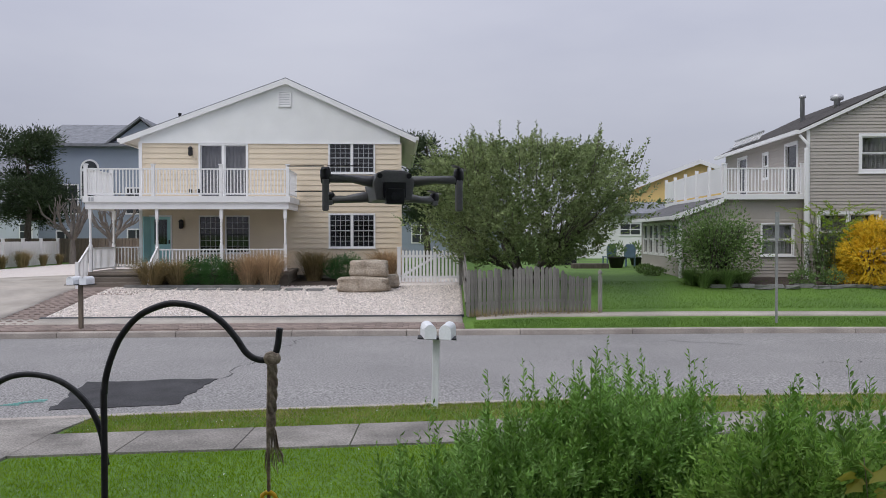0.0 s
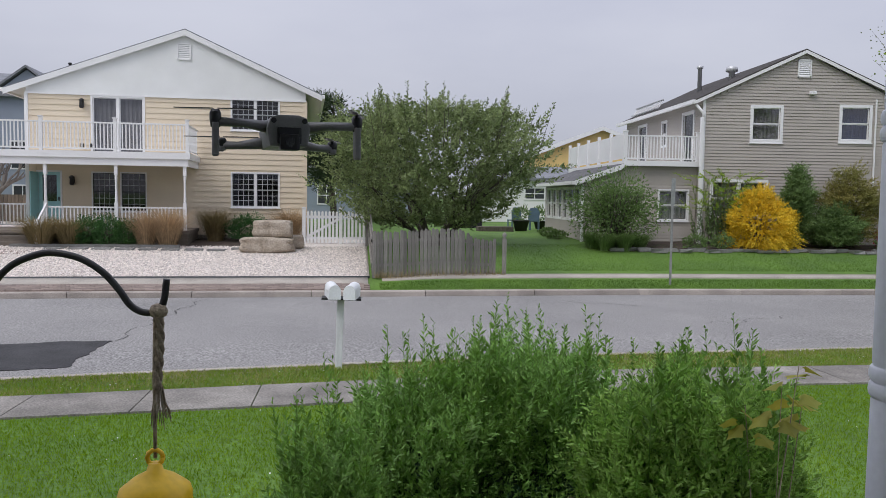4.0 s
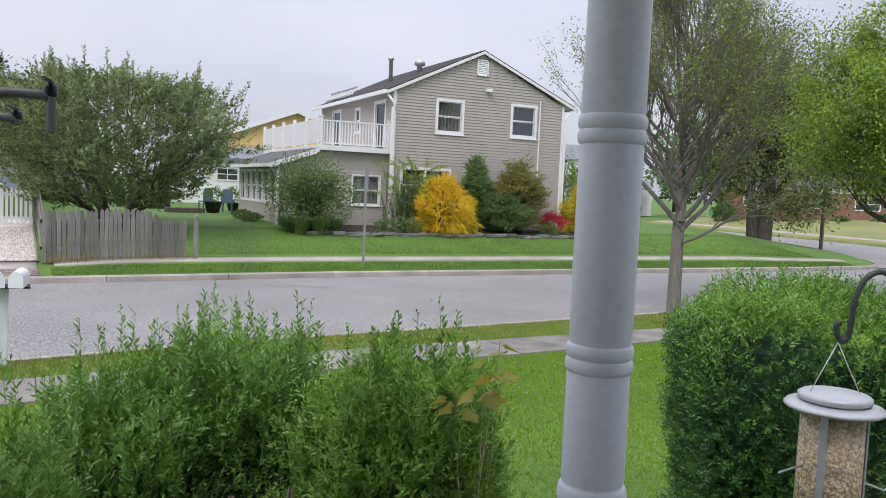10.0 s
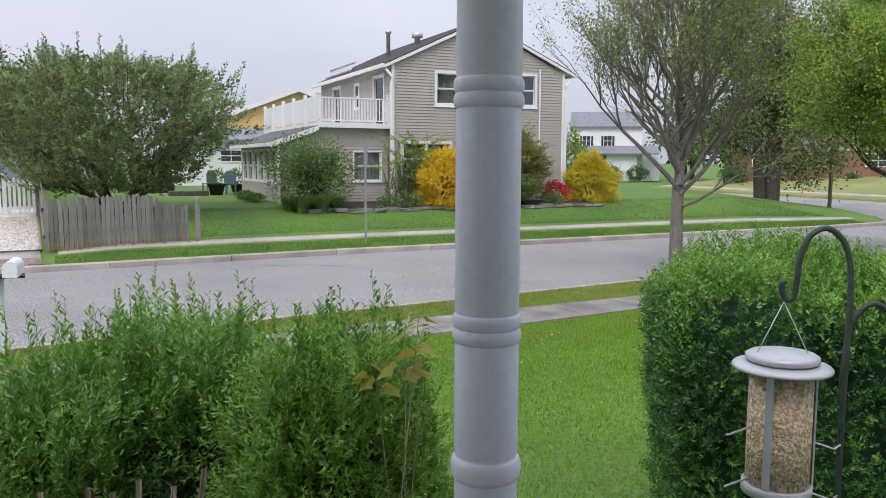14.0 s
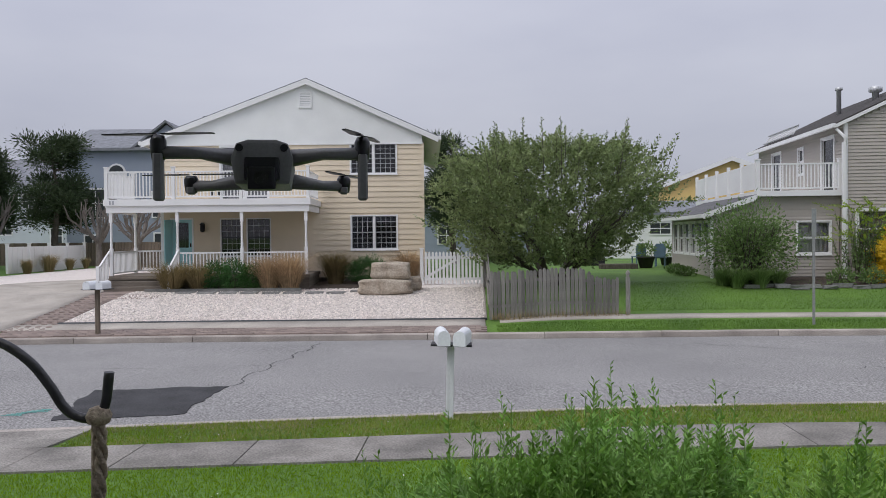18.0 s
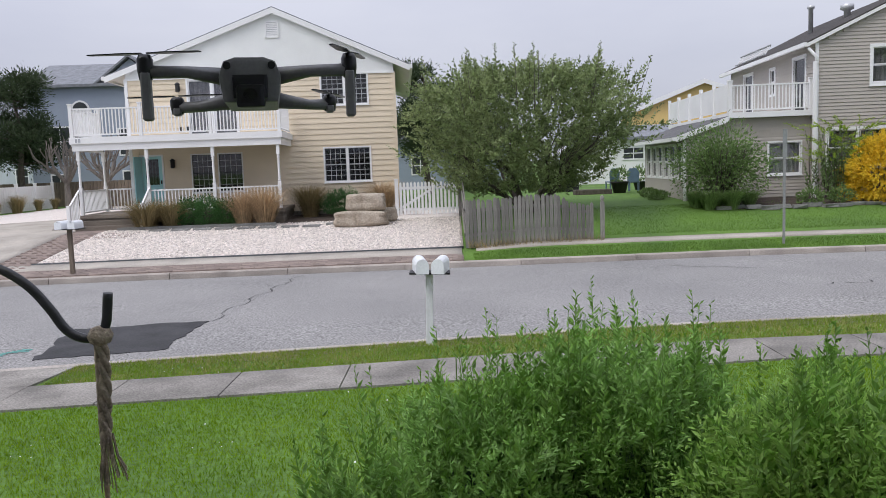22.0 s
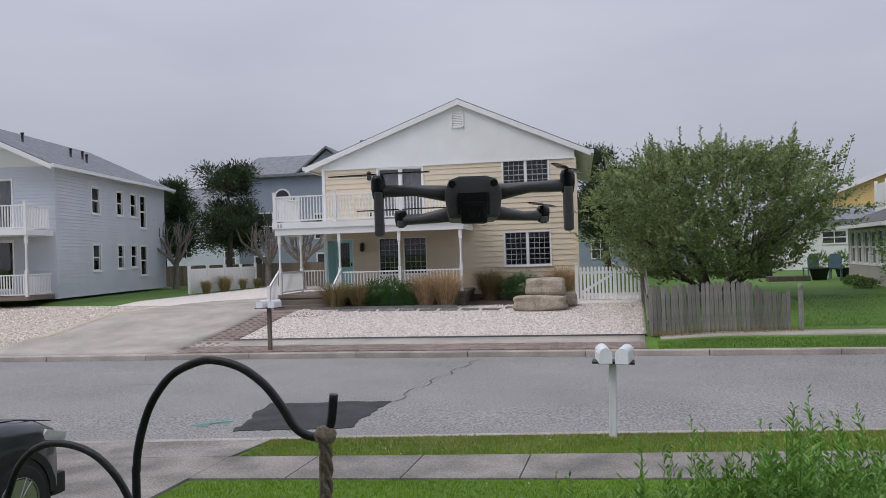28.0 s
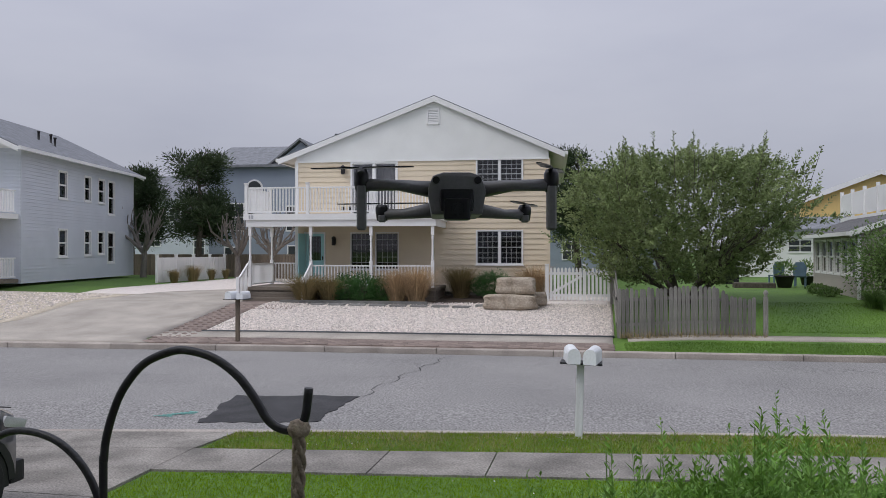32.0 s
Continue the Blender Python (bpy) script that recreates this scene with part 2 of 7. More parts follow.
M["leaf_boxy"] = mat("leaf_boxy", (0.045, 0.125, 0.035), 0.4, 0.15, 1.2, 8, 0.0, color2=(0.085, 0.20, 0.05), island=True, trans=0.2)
M["cut_wood"] = mat("cut_wood", (0.50, 0.41, 0.31), 0.9, 0.35, 6.0, 40, 0.5, stretch=(3, 3, 0.6), color2=(0.30, 0.23, 0.165), island=True)
M["leaf_pine"] = mat("leaf_pine", (0.031, 0.056, 0.022), 0.7, 0.2, 0.8, 6, 0.0, color2=(0.056, 0.084, 0.035), island=True, trans=0.1)
M["leaf_gold"] = mat("leaf_gold", (0.72, 0.50, 0.03), 0.6, 0.15, 1.0, 6, 0.0, color2=(0.88, 0.66, 0.06), island=True, trans=0.3)
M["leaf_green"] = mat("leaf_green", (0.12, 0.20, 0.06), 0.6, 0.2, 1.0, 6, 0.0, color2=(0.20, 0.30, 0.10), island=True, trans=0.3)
M["leaf_weeping"] = mat("leaf_weeping", (0.17, 0.185, 0.05), 0.6, 0.25, 1.0, 6, 0.0, color2=(0.34, 0.30, 0.09), obj_var=0.35, island=True, trans=0.3)
M["leaf_maple"] = mat("leaf_maple", (0.48, 0.36, 0.045), 0.6, 0.2, 1.0, 6, 0.0, color2=(0.34, 0.42, 0.08), obj_var=0.2, trans=0.4)
M["leaf_gold_green"] = mat("leaf_gold_green", (0.55, 0.45, 0.03), 0.6, 0.15, 1.0, 6, 0.0, color2=(0.74, 0.62, 0.07), island=True, trans=0.3)
M["straw"] = mat("straw", (0.44, 0.31, 0.18), 0.8, 0.2, 1.0, 6, 0.0, color2=(0.55, 0.41, 0.25), island=True, trans=0.2)
M["straw_olive"] = mat("straw_olive", (0.221, 0.182, 0.078), 0.8, 0.2, 1.0, 6, 0.0, color2=(0.351, 0.273, 0.143), island=True, trans=0.2)
M["flower_red"] = mat("flower_red", (0.50, 0.02, 0.05), 0.6, 0.2, 1.0, 6, 0.0, island=True, trans=0.2)
M["iron"] = mat("iron", (0.018, 0.018, 0.02), 0.45, 0.2, 8.0, 60, 0.15, spec=0.5)
M["iron_green"] = mat("iron_green", (0.045, 0.06, 0.05), 0.5, 0.2, 8.0, 60, 0.15)
M["rope"] = mat("rope", (0.34, 0.28, 0.21), 0.95, 0.3, 20.0, 120, 0.5)
M["yellow_plastic"] = mat("yellow_plastic", (0.80, 0.50, 0.02), 0.4, 0.06, 6.0, 60, 0.05)
M["post_steel"] = mat("post_steel", (0.30, 0.31, 0.30), 0.55, 0.12, 8.0, 40, 0.08, metal=0.3)
M["galv"] = mat("galv", (0.55, 0.56, 0.57), 0.45, 0.05, 8.0, 40, 0.03, metal=0.4)
M["sign_back"] = mat("sign_back", (0.30, 0.32, 0.31), 0.55, 0.12, 8.0, 40, 0.05, metal=0.3)
M["mail_white"] = mat("mail_white", (0.78, 0.80, 0.82), 0.4, 0.05, 4.0, 40, 0.04)
M["mail_post"] = mat("mail_post", (0.66, 0.67, 0.68), 0.7, 0.08, 5.0, 40, 0.2, stretch=(4, 4, 0.5))
M["black_plastic"] = mat("black_plastic", (0.02, 0.02, 0.022), 0.55, 0.15, 6.0, 60, 0.05)
M["drone_grey"] = mat("drone_grey", (0.17, 0.17, 0.175), 0.5, 0.08, 20.0, 200, 0.05)
M["drone_dark"] = mat("drone_dark", (0.012, 0.012, 0.014), 0.3, 0.08, 20.0, 200, 0.02)
M["car_paint"] = mat("car_paint", (0.02, 0.025, 0.035), 0.3, 0.05, 4.0, 60, 0.0, metal=0.3, coat=1.0)
M["tyre"] = mat("tyre", (0.02, 0.02, 0.02), 0.85, 0.2, 9.0, 90, 0.2)
M["alloy"] = mat("alloy", (0.42, 0.42, 0.43), 0.35, 0.06, 9.0, 90, 0.0, metal=0.9)
M["lamp_lens"] = mat("lamp_lens", (0.5, 0.5, 0.5), 0.15, 0.1, 9.0, 90, 0.0)
M["seed"] = mat("seed", (0.72, 0.48, 0.24), 0.9, 0.45, 40.0, 70, 1.0, color2=(1.0, 0.84, 0.58))
M["tube"] = glass_mat("tube", 0.94, 0.04, False)
M["brick"] = mat("brick", (0.26, 0.13, 0.095), 0.9, 0.2, 4.0, 40, 0.3)
M["paint_mark"] = mat("paint_mark", (0.16, 0.36, 0.33), 0.9, 0.25, 4.0, 30, 0.2)
M["lawn_dry"] = mat("lawn_dry", (0.17, 0.21, 0.06), 0.9, 0.3, 0.25, 14, 0.3, color2=(0.27, 0.26, 0.10))
M["crack"] = mat("crack", (0.07, 0.07, 0.07), 0.95, 0.2, 4.0, 30, 0.2)
M["number"] = mat("number", (0.42, 0.43, 0.45), 0.6, 0.1, 4.0, 30, 0.0)
M["pot"] = mat("pot", (0.03, 0.03, 0.03), 0.7, 0.2, 4.0, 30, 0.0)
M["blue_chair"] = mat("blue_chair", (0.10, 0.16, 0.22), 0.5, 0.1, 4.0, 30, 0.0)


# ---- mesh helpers ----
def box(bm, x0, x1, y0, y1, z0, z1, m=None):
    v = [bm.verts.new((x, y, z)) for z in (z0, z1) for y in (y0, y1) for x in (x0, x1)]
    if m is not None:
        for p in v:
            p.co = m @ p.co
    for f in ((0, 2, 3, 1), (4, 5, 7, 6), (0, 1, 5, 4), (2, 6, 7, 3), (0, 4, 6, 2), (1, 3, 7, 5)):
        bm.faces.new([v[i] for i in f])
    return v


def boxes(*args, m=None):
    bm = bmesh.new()
    for a in args:
        box(bm, *a, m=m)
    return bm


def bevelled(bm, w=0.01, seg=1):
    bmesh.ops.bevel(bm, geom=bm.edges[:], offset=w, segments=seg, affect='EDGES', profile=0.7)
    return bm


def prism(bm, pts, a0, a1, axis="y", m=None):
    """Extrude a polygon of (u, z) along the other axis from a0 to a1."""
    def co(p, a):
        c = Vector((p[0], a, p[1])) if axis == "y" else Vector((a, p[0], p[1])) if axis == "x" else Vector((p[0], p[1], a))
        return m @ c if m is not None else c
    lo = [bm.verts.new(co(p, a0)) for p in pts]
    hi = [bm.verts.new(co(p, a1)) for p in pts]
    k = len(pts)
    bm.faces.new(lo)
    bm.faces.new(hi[::-1])
    for i in range(k):
        bm.faces.new((lo[i], hi[i], hi[(i + 1) % k], lo[(i + 1) % k]))
    return bm


def tube(bm, pts, radii, sides=8, cap=True):
    """A tube along points; radii one number or one per point."""
    pts = [Vector(p) for p in pts]
    if not isinstance(radii, (list, tuple)):
        radii = [radii] * len(pts)
    rings, up = [], Vector((0.13, 0.21, 0.97))
    for i, p in enumerate(pts):
        d = (pts[min(i + 1, len(pts) - 1)] - pts[max(i - 1, 0)]).normalized()
        a = d.cross(up)
        if a.length < 1e-3:
            a = d.cross(Vector((1, 0, 0)))
        a.normalize()
        b = d.cross(a)
        rings.append([bm.verts.new(p + (a * math.cos(t) + b * math.sin(t)) * radii[i])
                      for t in [2 * math.pi * j / sides for j in range(sides)]])
    for r0, r1 in zip(rings, rings[1:]):
        for j in range(sides):
            f = bm.faces.new((r0[j], r0[(j + 1) % sides], r1[(j + 1) % sides], r1[j]))
            f.smooth = True
    if cap:
        bm.faces.new(rings[0][::-1])
        bm.faces.new(rings[-1])
    return bm


def lathe(bm, prof, sides=24, x=0, y=0):
    """Turn a profile of (radius, z) about an upright axis."""
    rings = [[bm.verts.new((x + r * math.cos(2 * math.pi * j / sides), y + r * math.sin(2 * math.pi * j / sides), z))
              for j in range(sides)] for r, z in prof]
    for r0, r1 in zip(rings, rings[1:]):
        for j in range(sides):
            f = bm.faces.new((r0[j], r0[(j + 1) % sides], r1[(j + 1) % sides], r1[j]))
            f.smooth = True
    bm.faces.new(rings[0][::-1])
    bm.faces.new(rings[-1])
    return bm


def thing(name, label, category, m=None, group="", kind=""):
    ob = new(name)
    ob.empty_display_size = 0.2
    if m is not None:
        ob.matrix_world = m
    return tagged(ob, label, category, group, kind)


def part(name, bm, material, parent=None, label="", m=None):
    if isinstance(bm, bpy.types.Mesh):
        me = bm
    else:
        bmesh.ops.recalc_face_normals(bm, faces=bm.faces)
        me = bpy.data.meshes.new(name)
        bm.to_mesh(me)
        bm.free()
        me.materials.append(M[material])
    ob = new(name, me)
    ob.parent = parent
    if m is not None:
        ob.matrix_local = m
    if label:
        ob["label"] = label
    return ob


def raw_mesh(name, verts, faces, material, smooth=False):
    """A mesh from arrays: faces an (n, k) array."""
    me = bpy.data.meshes.new(name)
    verts = np.asarray(verts, np.float32)
    faces = np.asarray(faces, np.int32)
    n, k = faces.shape
    me.vertices.add(len(verts))
    me.vertices.foreach_set("co", verts.ravel())
    me.loops.add(n * k)
    me.loops.foreach_set("vertex_index", faces.ravel())
    me.polygons.add(n)
    me.polygons.foreach_set("loop_start", np.arange(0, n * k, k, dtype=np.int32))
    me.update(calc_edges=True)
    if smooth:
        me.polygons.foreach_set("use_smooth", np.ones(n, bool))
    me.materials.append(M[material])
    return me


def leaves(name, centers, dirs, length, width, material, rng, fold=0.25):
    """One small folded leaf per centre, lying along its direction."""
    c = np.asarray(centers, float)
    d = np.asarray(dirs, float)
    n = len(c)
    d = d / np.maximum(np.linalg.norm(d, axis=1, keepdims=True), 1e-6)
    r = rng.normal(size=(n, 3))
    s = np.cross(d, r)
    s /= np.maximum(np.linalg.norm(s, axis=1, keepdims=True), 1e-6)
    nn = np.cross(s, d)
    ln = (length * rng.uniform(0.65, 1.3, n))[:, None]
    w = (width * rng.uniform(0.7, 1.25, n))[:, None]
    base, tip = c, c + d * ln
    mid = c + d * ln * 0.45
    a = mid + s * w * 0.5 + nn * w * fold
    b = mid - s * w * 0.5 + nn * w * fold
    v = np.stack([base, a, tip, b], 1).reshape(-1, 3)
    i = np.arange(n)[:, None] * 4
    f = np.concatenate([i + np.array([[0, 1, 2]]), i + np.array([[0, 2, 3]])], 1).reshape(-1, 3)
    return raw_mesh(name, v, f, material)


# ---- ground ----
NEAR_CURB = [(-60, 2.0), (-20, 9.0), (-9, 11.4), (-3.4, 12.45), (0, 13.0), (3.3, 13.5), (7, 13.75), (12, 14.15), (22, 15.0), (60, 17.0)]
WALK_FAR = [(-13, 9.6), (-5.2, 10.92), (-2.5, 11.29), (0.7, 11.77), (3.6, 12.2), (7.5, 12.3), (11, 12.4), (26, 13.3)]
WALK_NEAR = [(-5.2, 9.92), (-3.7, 10.12), (-2.2, 10.3), (-0.6, 10.5), (4.6, 11.15), (7.3, 11.2), (10.4, 11.45), (26, 12.3)]
FAR_CURB = [(-60, 15.5), (-30, 19.5), (-16, 21.0), (-8, 21.65), (0, 22.0), (8, 22.4), (16, 22.35), (28, 22.15), (33, 22.5), (60, 23.6)]


def along(line, x):
    return float(np.interp(x, [p[0] for p in line], [p[1] for p in line]))


def near_y(x):
    return along(NEAR_CURB, x)


def far_y(x):
    return along(FAR_CURB, x)


def clamp(v, a=0.0, b=1.0):
    return max(a, min(b, v))




def cross_w(y):
    return float(np.interp(y, (20, 22.5, 23.2, 25, 28, 31, 37, 46, 140), (24, 31, 34, 36.5, 39, 41, 43.4, 44.5, 60)))


def ground_z(x, y):
    """The height of the land, streets left out."""
    t = y - far_y(x)
    if t > -4:
        t = max(t, 0)
        left = 0.13 + 0.08 * clamp(t / 1.5) + 0.60 * clamp((t - 1.5) / 4.7) + 0.14 * clamp((t - 6.2) / 5)
        right = 0.13 + 0.17 * clamp(t / 1.5) + 0.66 * clamp((t - 1.5) / 4.0) + 0.12 * clamp((t - 5.5) / 2.5) + 0.06 * clamp((t - 8) / 4)
        z = left + (right - left) * clamp((x - 0.5) / 2)
        if x > 20:                                    # the land falls to the cross street
            z = 0.13 + (z - 0.13) * clamp((cross_w(y) - x) / 9.0)
        if x < -16:
            z += 0.25 * clamp((-16 - x) / 8) * clamp((t - 6) / 5)
        return z
    return 0.14


def sheet(name, u0, u1, nu, v0, v1, nv, place, material, parent=None, lift=0.0, thick=0.0):
    """A draped sheet: place(u, v) gives x, y, z; with a skirt when thick."""
    us, vs = np.linspace(u0, u1, nu + 1), np.linspace(v0, v1, nv + 1)
    pts = [place(u, v) for v in vs for u in us]
    verts = [(p[0], p[1], p[2] + lift) for p in pts]
    w = nu + 1
    faces = [(j * w + i, j * w + i + 1, (j + 1) * w + i + 1, (j + 1) * w + i) for j in range(nv) for i in range(nu)]
    if thick:
        rim = [i for i in range(w)] + [j * w + nu for j in range(1, nv + 1)] + [nv * w + i for i in range(nu - 1, -1, -1)] + [j * w for j in range(nv - 1, 0, -1)]
        k = len(verts)
        verts += [(verts[i][0], verts[i][1], verts[i][2] - thick) for i in rim]
        n = len(rim)
        faces += [(rim[a], k + a, k + (a + 1) % n, rim[(a + 1) % n]) for a in range(n)]
    me = raw_mesh(name, verts, faces, material)
    ob = new(name, me)
    ob.parent = parent
    return ob


def setting(ob, label, category):
    return tagged(ob, label, category, kind="structure")


# the land: one sheet to the horizon, a little below the paving
def land_verts():
    xs = np.concatenate([[-2500, -600, -200, -100], np.linspace(-60, 60, 121), [100, 200, 600, 2500]])
    ys = np.concatenate([[-2500, -600, -150, -60, -20, -5], np.linspace(0, 60, 121), [75, 100, 150, 300, 800, 2500]])
    verts = []
    for y in ys:
        for x in xs:
            on_street = near_y(x) - 0.3 < y < far_y(x) + 0.25
            on_cross = y > far_y(x) - 1 and x > cross_w(y) - 0.4 and x < cross_w(y) + 9.4
            z = -0.25 if (on_street or on_cross) else ground_z(x, y)
            verts.append((x, y, z - 0.012))
    w = len(xs)
    faces = [(j * w + i, j * w + i + 1, (j + 1) * w + i + 1, (j + 1) * w + i) for j in range(len(ys) - 1) for i in range(w - 1)]
    return verts, faces


v_, f_ = land_verts()
setting(new("ground", raw_mesh("ground", v_, f_, "grass_far", True)), "mown green lawn grass around the houses", "lawn")

# the street, one strip between the curbs
setting(sheet("road", -70, 60, 260, 0, 1, 14, lambda x, v: (x, near_y(x) + 0.02 + v * (far_y(x) - near_y(x) - 0.04), 0.05 * math.sin(math.pi * v) - 0.01), "asphalt"),
        "worn grey asphalt street with fine cracks", "road")
setting(sheet("road_cross", 0, 1, 10, 22.6, 140, 60, lambda u, y: (cross_w(y) + 0.02 + u * 10.0 + (25 * clamp((27 - y) / 5) ** 2 * u), y, 0.03 * math.sin(math.pi * u) + 0.004), "asphalt"),
        "grey asphalt side street beyond the lawn corner", "road")


def curb_run(name, line_y, x0, x1, side, label, step=3.0, gaps=()):
    """Concrete curb stones along a street edge; side +1: the land lies to larger y."""
    top = new(name)
    setting(top, label, "curb")
    x = x0
    while x < x1 - 0.1:
        xe = min(x + step, x1)
        drop = any(a < (x + xe) / 2 < b for a, b in gaps)
        h = 0.05 if drop else 0.135
        bm = bmesh.new()
        n = 4
        rows = []
        for i in range(n + 1):
            xx = x + 0.008 + (xe - x - 0.016) * i / n
            y = line_y(xx)
            rows.append([bm.verts.new(c) for c in ((xx, y, -0.1), (xx, y + side * 0.015, h - 0.02), (xx, y + side * 0.04, h), (xx, y + side * 0.20, h + 0.004), (xx, y + side * 0.20, -0.1))])
        for a, b in zip(rows, rows[1:]):
            for k in range(4):
                bm.faces.new((a[k], a[k + 1], b[k + 1], b[k]))
        bm.faces.new(rows[0])
        bm.faces.new(rows[-1][::-1])
        part("curb_stone", bm, "curb", top)
        x = xe


curb_run("curb_far", far_y, -34, 33, 1, "sandy concrete curb along the far side of the street")
curb_run("curb_near", near_y, -20, 24, -1, "sandy concrete curb along the near side of the street")

# near pavement in slabs
walk_top = setting(new("pavement_near"), "grey concrete sidewalk slabs beside the lawn", "sidewalk")
x_ = -5.08
while x_ < 24:
    a, b = x_ + 0.008, x_ + 1.322
    bm = bmesh.new()
    q = [(a, along(WALK_NEAR, a)), (b, along(WALK_NEAR, b)), (b, along(WALK_FAR, b)), (a, along(WALK_FAR, a))]
    prism(bm, q, 0.02, 0.155, axis="z")
    part("slab", bm, "concrete", walk_top)
    x_ += 1.33

# near driveway slabs and apron
drive = setting(new("driveway_near"), "grey concrete driveway slabs with joints", "driveway")
for j, (ya, yb) in enumerate([(-6, -3), (-3, 0), (0, 3), (3, 6), (6, 8.9)]):
    for xa, xb in ((-13.0, -10.2), (-10.2, -7.55), (-7.55, -4.9)):
        part("slab", boxes((xa + 0.008, xb - 0.008, ya + 0.008, yb - 0.008, 0.0, 0.158)), "concrete", drive)
for xa, xb, fa, fb in ((-13.0, -10.2, 0.3, 0.0), (-10.2, -7.55, 0.0, 0.0), (-7.55, -4.9, 0.0, 0.1)):
    bm = bmesh.new()
    lo = [(xa, 8.91, 0.158), (xb, 8.91, 0.158), (xb, along(WALK_FAR, xb) - 0.01, 0.159), (xa, along(WALK_FAR, xa) - 0.01, 0.159)]
    hi = [(xa, along(WALK_FAR, xa), 0.159), (xb, along(WALK_FAR, xb), 0.159), (xb + fb, near_y(xb + fb) - 0.21, 0.142), (xa - fa, near_y(xa - fa) - 0.21, 0.142)]
    for poly in (lo, hi):
        bm.faces.new([bm.verts.new(p) for p in poly])
    r = bmesh.ops.extrude_face_region(bm, geom=bm.faces[:])
    bmesh.ops.translate(bm, vec=(0, 0, -0.15), verts=[g for g in r["geom"] if isinstance(g, bmesh.types.BMVert)])
    part("slab", bm, "concrete", drive)


def drape(v0, v1):
    return lambda x, v: (x, far_y(x) + v, ground_z(x, far_y(x) + v))


# far side: gravel yard, drive, concrete strip
def strip(xs_left, xs_right, t0, t1, nt, nu, lift, name, material, label, category, thick=0.06):
    def place(u, t):
        xa, xb = np.interp(t, *zip(*xs_left)), np.interp(t, *zip(*xs_right))
        x = xa + (xb - xa) * u
        yy = far_y(x) + t
        return x, yy, ground_z(x, yy)
    return setting(sheet(name, 0, 1, nu, t0, t1, nt, place, material, lift=lift, thick=thick), label, category)


strip([(0.2, -18.0), (2.2, -19.0), (3.2, -18.1), (7, -18.3), (10, -17.7), (14, -15.8)], [(0.2, -12.0), (0.9, -12.5), (14, -12.35)], 0.21, 14, 40, 16, 0.02,
      "driveway_far", "concrete_old", "pale concrete driveway beside the cream house", "driveway")
strip([(2, -11.35), (12, -11.35)], [(2, 0.55), (12, 0.55)], 2.08, 6.3, 16, 50, 0.02, "gravel_yard", "gravel", "white and pink gravel front yard", "gravel")
strip([(6.3, -4.6), (7.5, -3.6), (9.0, -1.9), (12, -1.7)], [(6, 0.55), (12, 0.55)], 6.31, 11.2, 14, 14, 0.02, "gravel_gate", "gravel", "white gravel path to the gate", "gravel")
strip([(0, -11.35), (20, -11.35)], [(0, -4.6), (20, -4.6)], 6.31, 7.4, 4, 30, 0.018, "gravel_bed_front", "gravel", "white gravel before the flower bed", "gravel")
strip([(0, -36), (20, -36)], [(0.2, -18.0), (2.2, -19.0), (3.2, -18.1), (7, -18.3), (10, -17.7), (14, -15.8)], 0.21, 9.4, 24, 40, 0.016, "gravel_left", "gravel_tan", "tan pebble gravel yard", "gravel")
strip([(9.4, -20.2), (28, -20.6)], [(9.4, -17.7), (14, -15.8), (14.5, -12.8), (28, -12.8)], 9.41, 26, 24, 14, 0.012, "gravel_back", "gravel", "white gravel behind the driveway", "gravel")
strip([(0, -12.42), (9, -12.42)], [(0, -10.3), (9, -9.8)], 5.3, 7.7, 4, 8, 0.028, "pavement_steps", "paver", "brown-grey brick path before the porch steps", "paving")
strip([(0, -12.45), (9, -12.45)], [(0, 0.5), (9, 0.5)], 1.12, 1.96, 2, 40, 0.03, "pavement_strip", "concrete_old", "pale concrete strip beside the brick pavers", "sidewalk")
setting(sheet("pavement_far", 0.9, 33, 80, 1.55, 1.95, 2, drape(0, 0), "concrete_old", lift=0.025, thick=0.06), "narrow pale sidewalk between grass strips", "sidewalk")
setting(sheet("soil_bed_rh", 8.7, 21.2, 30, 5.0, 8.0, 6, drape(0, 0), "soil", lift=0.016, thick=0.03), "dark mulch bed along the taupe house", "flower bed")
def beyond(y, v):
    x = cross_w(y) + 9.35 + v
    return x, y, 0.13 + 1.35 * clamp(v / 17)


setting(sheet("lawn_beyond", 25, 64, 30, 0.0, 48, 24, beyond, "lawn_dry", lift=0.02, thick=0.2), "patchy yellow-green lawn across the side street", "lawn")
setting(sheet("pavement_beyond", 25, 64, 30, 1.6, 2.7, 1, beyond, "concrete_old", lift=0.03, thick=0.03), "narrow pale sidewalk across the side street", "sidewalk")
setting(sheet("soil_bed_mh", -11.2, -1.8, 30, 6.9, 10.4, 6, drape(0, 0), "soil", lift=0.03, thick=0.03), "dark mulch bed along the cream house", "flower bed")


# ---- house parts ----
def opening_cells(width, z0, z1, holes):
    us = sorted({0, width, *[h[0] for h in holes], *[h[1] for h in holes]})
    zs = sorted({z0, z1, *[h[2] for h in holes], *[h[3] for h in holes]})
    for a, b in zip(us, us[1:]):
        for c, d in zip(zs, zs[1:]):
            if not any(h[0] <= (a + b) / 2 <= h[1] and h[2] <= (c + d) / 2 <= h[3] for h in holes):
                yield a, b, c, d


